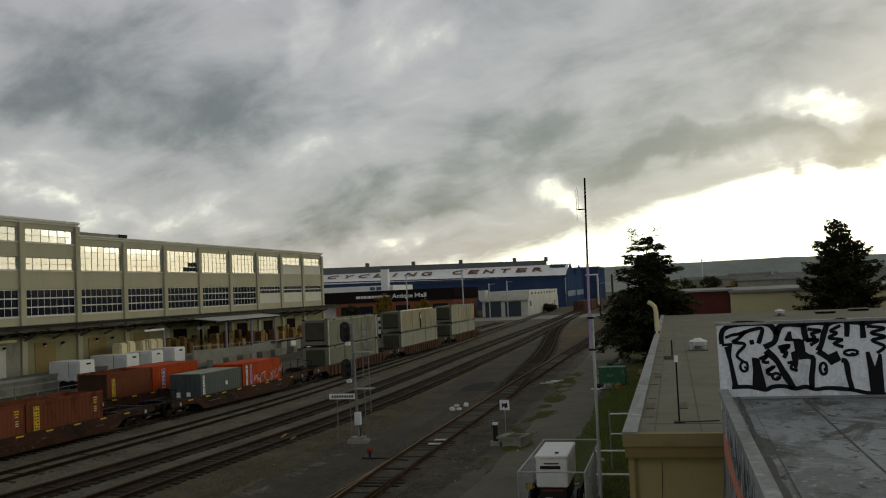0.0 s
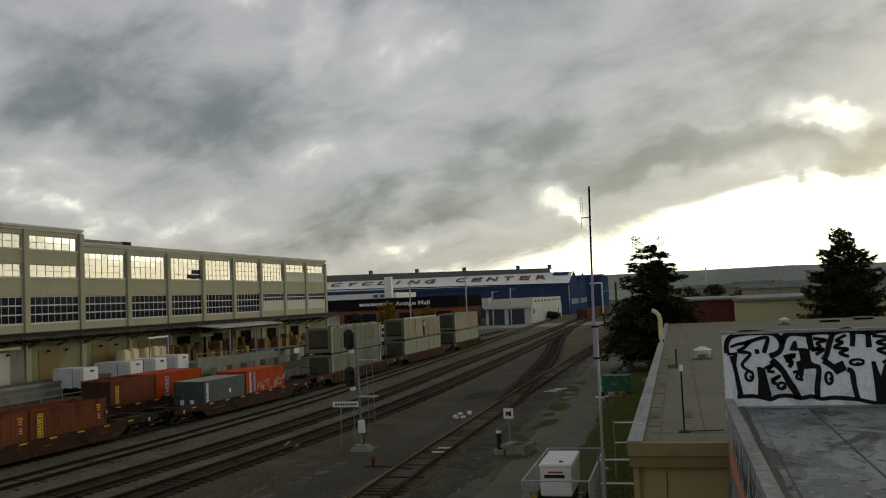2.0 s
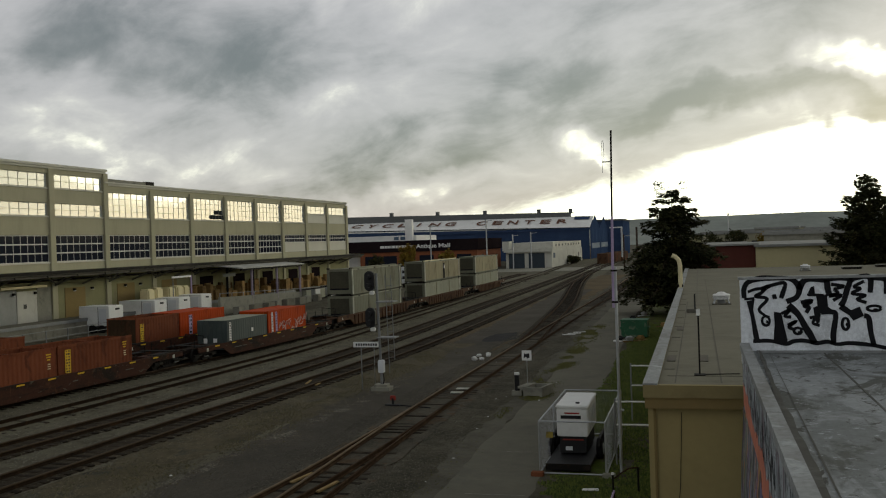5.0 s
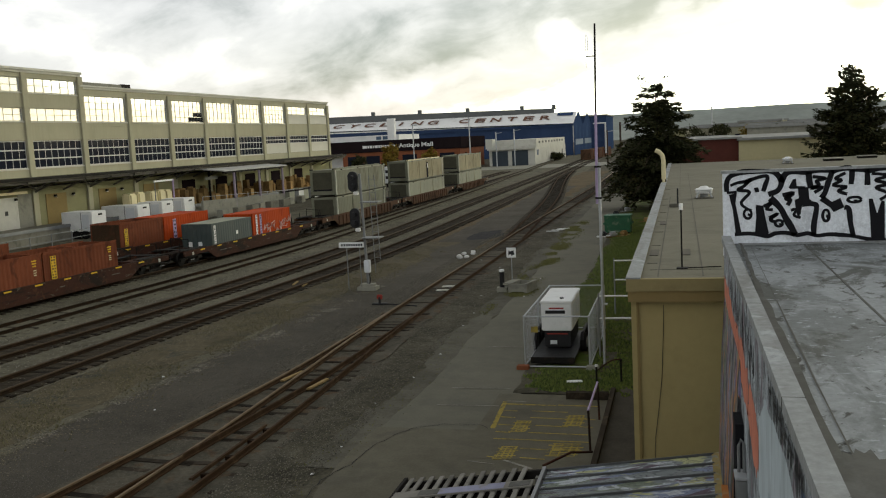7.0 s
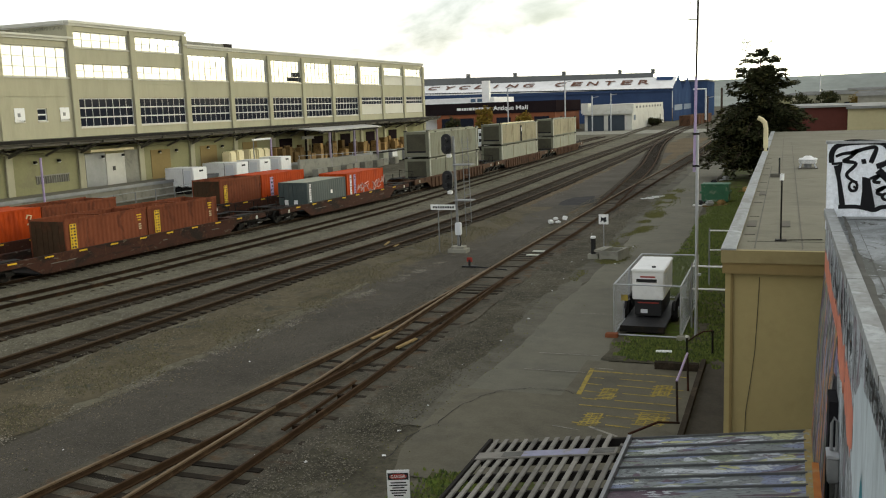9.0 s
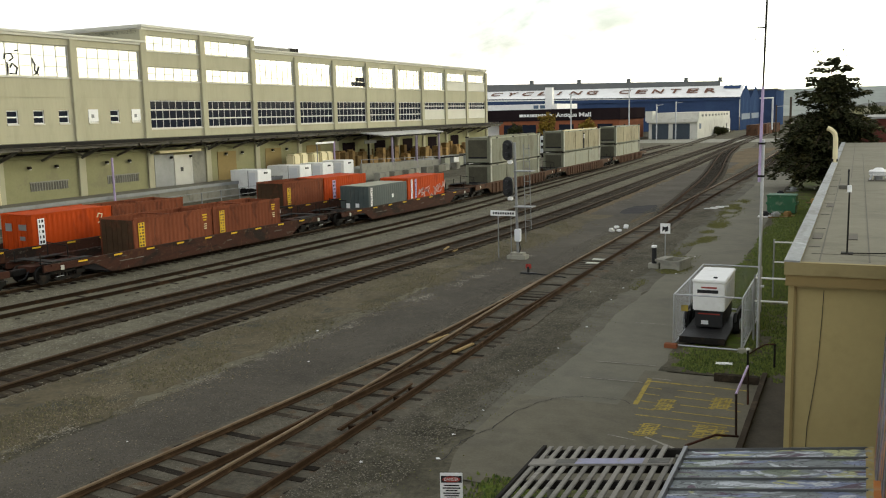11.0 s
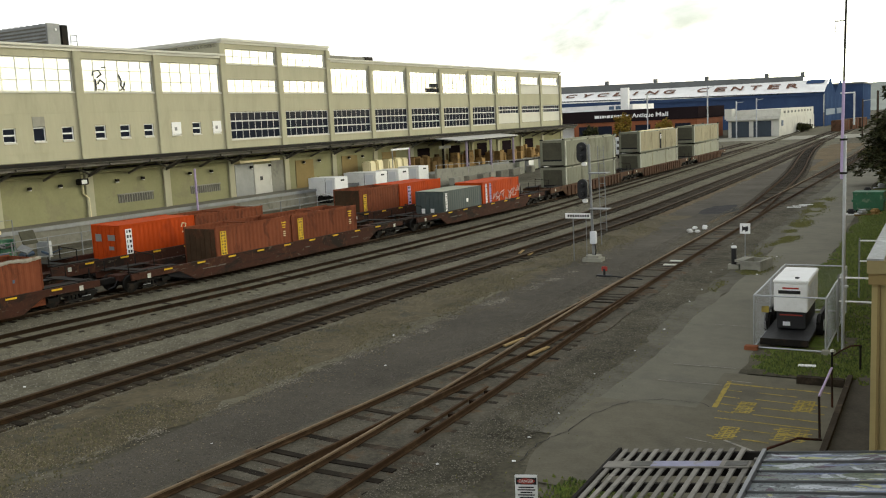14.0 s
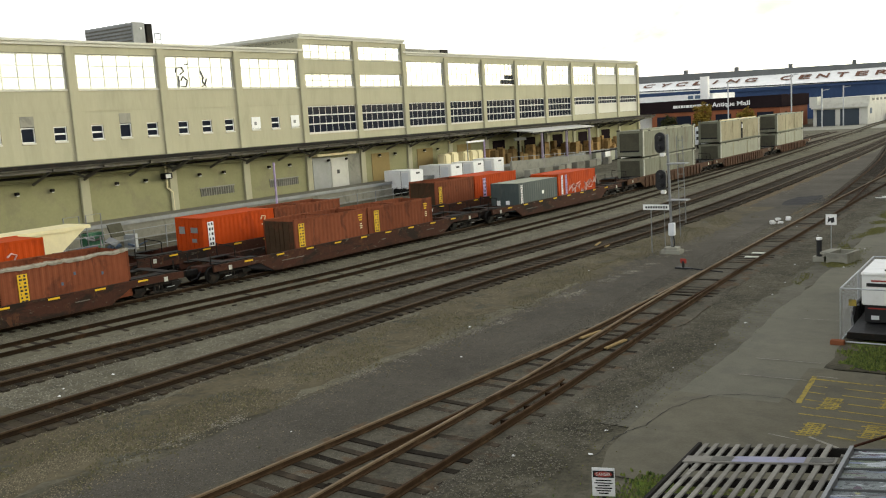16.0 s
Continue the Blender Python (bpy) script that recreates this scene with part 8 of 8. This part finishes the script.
for i in range(7):
    part("bag", soft_box(-0.17, 0.17, -0.12, 0.12, 0, 0.16, 0.05), WHITE, pile, at=pose(rnd.uniform(-0.32, 0.32), rnd.uniform(-1.3, 1.3), 0.02 + 0.1 * (i % 2), 0, 0, rnd.uniform(0, 180)))
pile = thing("bleached_boards", "white boards lying by the road verge", "rubbish", pose(-10.0, 71.6, -0.07))
for i in range(3):
    part("board", soft_box(-0.5, 0.5, -0.09, 0.09, 0, 0.05, 0.01), WHITE, pile, at=pose(0.3 * i, 0.9 * i, 0.02, 0, 0, 10 * i))
post = thing("relay_post", "short black relay post with a white cap", "relay post", pose(-8.75, 43.9, -0.08))
part("shaft", rods(0.12, ((0, 0, 0.25), (0, 0, 1.02)), seg=12), BLACK, post)
part("cap", rods(0.13, ((0, 0, 1.02), (0, 0, 1.12)), seg=12), WHITE, post)
part("foot", boxes((-0.25, 0.25, -0.2, 0.2, 0, 0.25)), CONCRETE, post)
crate = thing("cable_trough", "grey concrete cable trough frame by the road", "trough", pose(-7.75, 44.0, -0.08, 0, 0, -12))
for x in (-0.42, 0.42):
    part("side", boxes((x - 0.06, x + 0.06, -0.7, 0.7, 0, 0.5)), CONCRETE, crate)
part("end", boxes((-0.36, 0.36, -0.7, -0.6, 0.1, 0.48)), CONCRETE, crate)
part("end", boxes((-0.36, 0.36, 0.6, 0.7, 0.1, 0.48)), CONCRETE, crate)
part("top_beam", boxes((-0.8, -0.48, -0.6, 0.6, 0.40, 0.5)), CONCRETE, crate)
sign = thing("track_sign", "square white track sign with a black symbol", "sign", pose(-8.35, 44.5, -0.08))
part("post", rods(0.022, ((0, 0.03, 0), (0, 0.03, 2.1)), seg=6), GALV, sign)
panel = part("panel", soft_box(-0.24, 0.24, -0.01, 0.02, 1.63, 2.13, 0.008), WHITE, sign)
part("symbol", blob([(-0.15, 1.85), (-0.02, 1.95), (0.02, 1.84), (0.15, 1.9), (0.13, 2.12), (-0.05, 2.06), (-0.12, 2.14)]), BLACK, panel, at=pose(0, -0.015, -0.12))
danger = thing("danger_sign", "white danger notice with red oval on a post", "sign", pose(-5.99, 13.25, -0.18, 0, 0, 20))
part("post", boxes((-0.03, 0.03, 0.01, 0.05, 0, 1.6)), DARKSTEEL, danger)
panel = part("panel", soft_box(-0.19, 0.19, -0.01, 0.008, 1.24, 1.74, 0.006), WHITE, danger)
part("black_band", boxes((-0.175, 0.175, -0.0135, -0.01, 1.57, 1.69)), BLACK, panel)
part("red_oval", blob([(0.15 * math.cos(a * math.pi / 10), 1.63 + 0.05 * math.sin(a * math.pi / 10)) for a in range(20)]), RED, panel, at=pose(0, -0.0155, 0))
lettering("DANGER", 0.075, WHITE, panel, Matrix.Translation((0, -0.018, 1.63)) @ Matrix.Rotation(radians(90), 4, "X"), "danger_word", 0.001, 0.24)
for i in range(6):
    w = (0.13, 0.15, 0.1, 0.14, 0.12, 0.08)[i]
    part("text_bar", boxes((-w, w, -0.0135, -0.01, 1.51 - i * 0.045, 1.53 - i * 0.045)), DARKSTEEL, panel)
skip = thing("green_dumpster", "green steel dumpster with painted scrawls", "dumpster", pose(-4.75, 69.4, -0.06, 0, 0, -3))
bm = bmesh.new()
v = box(bm, -0.95, 0.95, -0.7, 0.7, 0.12, 1.3)
for q in v:
    if q.co.z < 0.5:
        q.co.y *= 0.8
part("body", bm, GREENBIN, skip)
part("lid", soft_box(-1.0, 1.0, -0.75, 0.75, 1.3, 1.4, 0.03), GREENBIN, skip)
for x in (-0.8, 0.8):
    part("foot", boxes((x - 0.1, x + 0.1, -0.5, 0.5, 0, 0.12)), DARKSTEEL, skip)
    part("pocket", boxes((x * 1.19 - 0.1, x * 1.19 + 0.1, -0.6, 0.6, 0.7, 0.85)), GREENBIN, skip)
for i, (x, y) in enumerate(((-5.6, 66.9), (-4.9, 66.6), (-4.2, 67.2), (-2.6, 69), (-2.0, 72), (-3.0, 77), (-6.0, 84), (-5.2, 88))):
    b = thing("rubbish_pile", "loose boards and bags dumped on the grass", "rubbish", pose(x, y, -0.06, 0, 0, 31 * i), "dumped rubbish")
    part("board", soft_box(-0.55, 0.55, -0.2, 0.2, 0.0, 0.1, 0.02), (WHITE, CARDBOARD, WOOD_PALE, GALV)[i % 4], b)
    part("bag", soft_box(-0.35, 0.2, -0.25, 0.25, 0.1, 0.42, 0.1), (BLACK, GALV, CARDBOARD)[i % 3], b)

# ---- loose stones, weeds and litter ----
def scatter(name, count, seed, place, size, material, label, category, flat=0.6):
    rnd = random.Random(seed)
    verts, faces = [], []
    for _ in range(count):
        x, y, z = place(rnd)
        s = size * rnd.uniform(0.5, 1.5)
        a = rnd.random() * 6.28
        k = len(verts)
        for i in range(4):
            verts.append((x + s * math.cos(a + i * 1.57) * rnd.uniform(0.6, 1.1), y + s * math.sin(a + i * 1.57) * rnd.uniform(0.6, 1.1), z))
        verts.append((x + rnd.uniform(-0.3, 0.3) * s, y + rnd.uniform(-0.3, 0.3) * s, z + s * flat))
        faces += [(k, k + 1, k + 4), (k + 1, k + 2, k + 4), (k + 2, k + 3, k + 4), (k + 3, k, k + 4)]
    me = bpy.data.meshes.new(name)
    me.from_pydata(verts, [], faces)
    me.materials.append(material)
    return tagged(new(name, me), label, category, kind="stuff")


def island(name, a, b, rough=0.95):
    """Colour that differs from stone to stone."""
    m = bpy.data.materials.new(name)
    m.use_nodes = True
    k = Nodes(m.node_tree)
    bsdf = k.add("ShaderNodeBsdfPrincipled")
    pick = k.add("ShaderNodeNewGeometry").outputs["Random Per Island"]
    k.put(bsdf.inputs["Base Color"], k.mix(pick, a, b))
    bsdf.inputs["Roughness"].default_value = rough
    o = k.add("ShaderNodeOutputMaterial")
    k.link(bsdf.outputs[0], o.inputs[0])
    return m


STONES = island("stones", (0.028, 0.025, 0.018), (0.19, 0.172, 0.13))
PALESTONES = island("pale_stones", (0.04, 0.037, 0.028), (0.25, 0.23, 0.18))
WEEDSTONES = island("weed_strip_stones", (0.03, 0.026, 0.018), (0.23, 0.195, 0.12))
GRITSTONES = island("grit_stones", (0.09, 0.082, 0.062), (0.30, 0.27, 0.215))
WEEDS = island("weed_leaves", (0.06, 0.058, 0.03), (0.14, 0.12, 0.06))
BLADES = island("grass_blades", (0.036, 0.062, 0.010), (0.145, 0.172, 0.032))


def near_y(rnd, y0, y1, p=1.7):
    return y0 + (y1 - y0) * rnd.random() ** p


def gravel_at(rnd):
    y = near_y(rnd, 9, 75)
    return (curve_x(LEAD_RIGHT, y) + rnd.uniform(-2.4, 3.0), y, -0.038)


def ballast_at(rnd):
    y = near_y(rnd, 14, 110, 1.5)
    x = curve_x(TRACK_B, y) + rnd.uniform(-9.5, 6.5)
    near = min(abs(x - curve_x(line, y)) for line in (TRACK_A, TRACK_B, TRACK_C, TRACK_D))
    return (x, y, -0.034 if near < 1.15 else -0.066)


def weed_at(rnd):
    while True:
        y = near_y(rnd, 10, 62, 1.4)
        x = curve_x([(-19.6, 8), (-19.0, 20), (-18.6, 30), (-18.2, 45), (-17.7, 60)], y) + rnd.gauss(0, 1.0)
        if noise.noise((x * 0.5, y * 0.35, 2.0)) > -0.12:
            return (x, y, -0.06)


def clump_at(rnd):
    """Stones lie in drifts, thinner where the soil is bare and far off."""
    while True:
        y = near_y(rnd, 10, 50, 1.5)
        x = curve_x([(-19.6, 8), (-19.0, 20), (-18.6, 30), (-18.2, 45), (-17.7, 60)], y) + rnd.gauss(0, 1.35)
        if noise.noise((x * 0.9, y * 0.5, 5.0)) + 0.4 * noise.noise((x * 3, y * 2, 1.0)) > rnd.uniform(-0.35, 0.25):
            return (x, y, -0.06)


scatter("gravel_stones", 80000, 1, gravel_at, 0.021, STONES, "loose grey stones round the siding", "gravel")
scatter("ballast_stones", 70000, 2, ballast_at, 0.027, PALESTONES, "loose pale ballast stones between the tracks", "gravel")
scatter("weed_stones", 34000, 3, clump_at, 0.021, WEEDSTONES, "coarse stones in the weedy strip", "gravel")
STRIPSTONES = island("strip_stones", (0.035, 0.032, 0.026), (0.125, 0.115, 0.095))
scatter("strip_stones", 45000, 21, lambda r: (-14.9 + r.uniform(-2.3, 1.9), near_y(r, 9, 46, 1.5), -0.058), 0.018, STRIPSTONES, "fine dark stones lying on the worn asphalt", "gravel", 0.5)
scatter("weeds", 9000, 4, weed_at, 0.03, WEEDS, "low brown green weeds in the gravel", "weeds", 1.3)


def grit_at(rnd):
    while True:
        y = rnd.uniform(12, 46)
        if noise.noise((y * 0.55, 4.0, 0.0)) + 0.5 * noise.noise((y * 2.3, 1.0, 0.0)) > rnd.uniform(-0.05, 0.3):
            return (curve_x([(-17.6, 12), (-16.9, 20), (-16.3, 28), (-16.0, 33), (-15.6, 39), (-15.3, 46)], y) - 0.5 + 0.22 * noise.noise((y * 0.8, 2, 5)) + rnd.gauss(0, 0.17 + 0.14 * noise.noise((y, 1, 1))), y, -0.056)


scatter("grit", 3200, 9, grit_at, 0.024, GRITSTONES, "pale crumbled grit along the asphalt edge", "gravel", 0.3)


def grass_at(rnd):
    while True:
        y = near_y(rnd, 25.9, 80, 1.5)
        x = rnd.uniform(-5.1, -1.1)
        if rnd.random() < 0.035:
            return (rnd.gauss(-6.0, 0.5), rnd.uniform(13.2, 17.0), -0.04)
        if y < 28.8 or x > -3.0 or y > 35.6:
            if grassy(x, y) > rnd.uniform(-0.2, 0.7):
                return (x, y, -0.038)


scatter("grass_tufts", 34000, 5, grass_at, 0.036, BLADES, "rough green grass beside the cage", "grass", 1.7)
def moss_at(rnd):
    while True:
        y = near_y(rnd, 38, 80, 1.3)
        x = curve_x([(-7.9, 20), (-7.9, 40), (-8.2, 60), (-8.9, 90)], y) + rnd.gauss(0.05, 0.32)
        if noise.noise((x * 0.6, y * 0.35, 3.0)) > rnd.uniform(-0.1, 0.4):
            return (x, y, -0.045)


MOSS = island("moss_tufts", (0.05, 0.052, 0.012), (0.135, 0.128, 0.032))
scatter("moss", 9000, 12, moss_at, 0.036, MOSS, "yellow green moss along the road verge", "moss", 0.8)
scatter("moss", 500, 13, lambda r: (-8.6 + r.gauss(0, 0.5), r.uniform(12, 34) + r.gauss(0, 1), -0.05), 0.022, MOSS, "sparse green moss on the gravel", "moss", 0.8)
LITTER = island("litter_paper", (0.4, 0.4, 0.38), (0.8, 0.8, 0.78))
scatter("litter", 34, 6, lambda r: (-11.6 + r.uniform(-1.5, 4.2), near_y(r, 12, 60), -0.04), 0.05, LITTER, "scraps of white litter on the gravel", "litter", 0.4)
scatter("litter", 16, 7, lambda r: (r.uniform(-30, -15), near_y(r, 14, 60), -0.05), 0.06, LITTER, "scraps of pale litter between the tracks", "litter", 0.4)
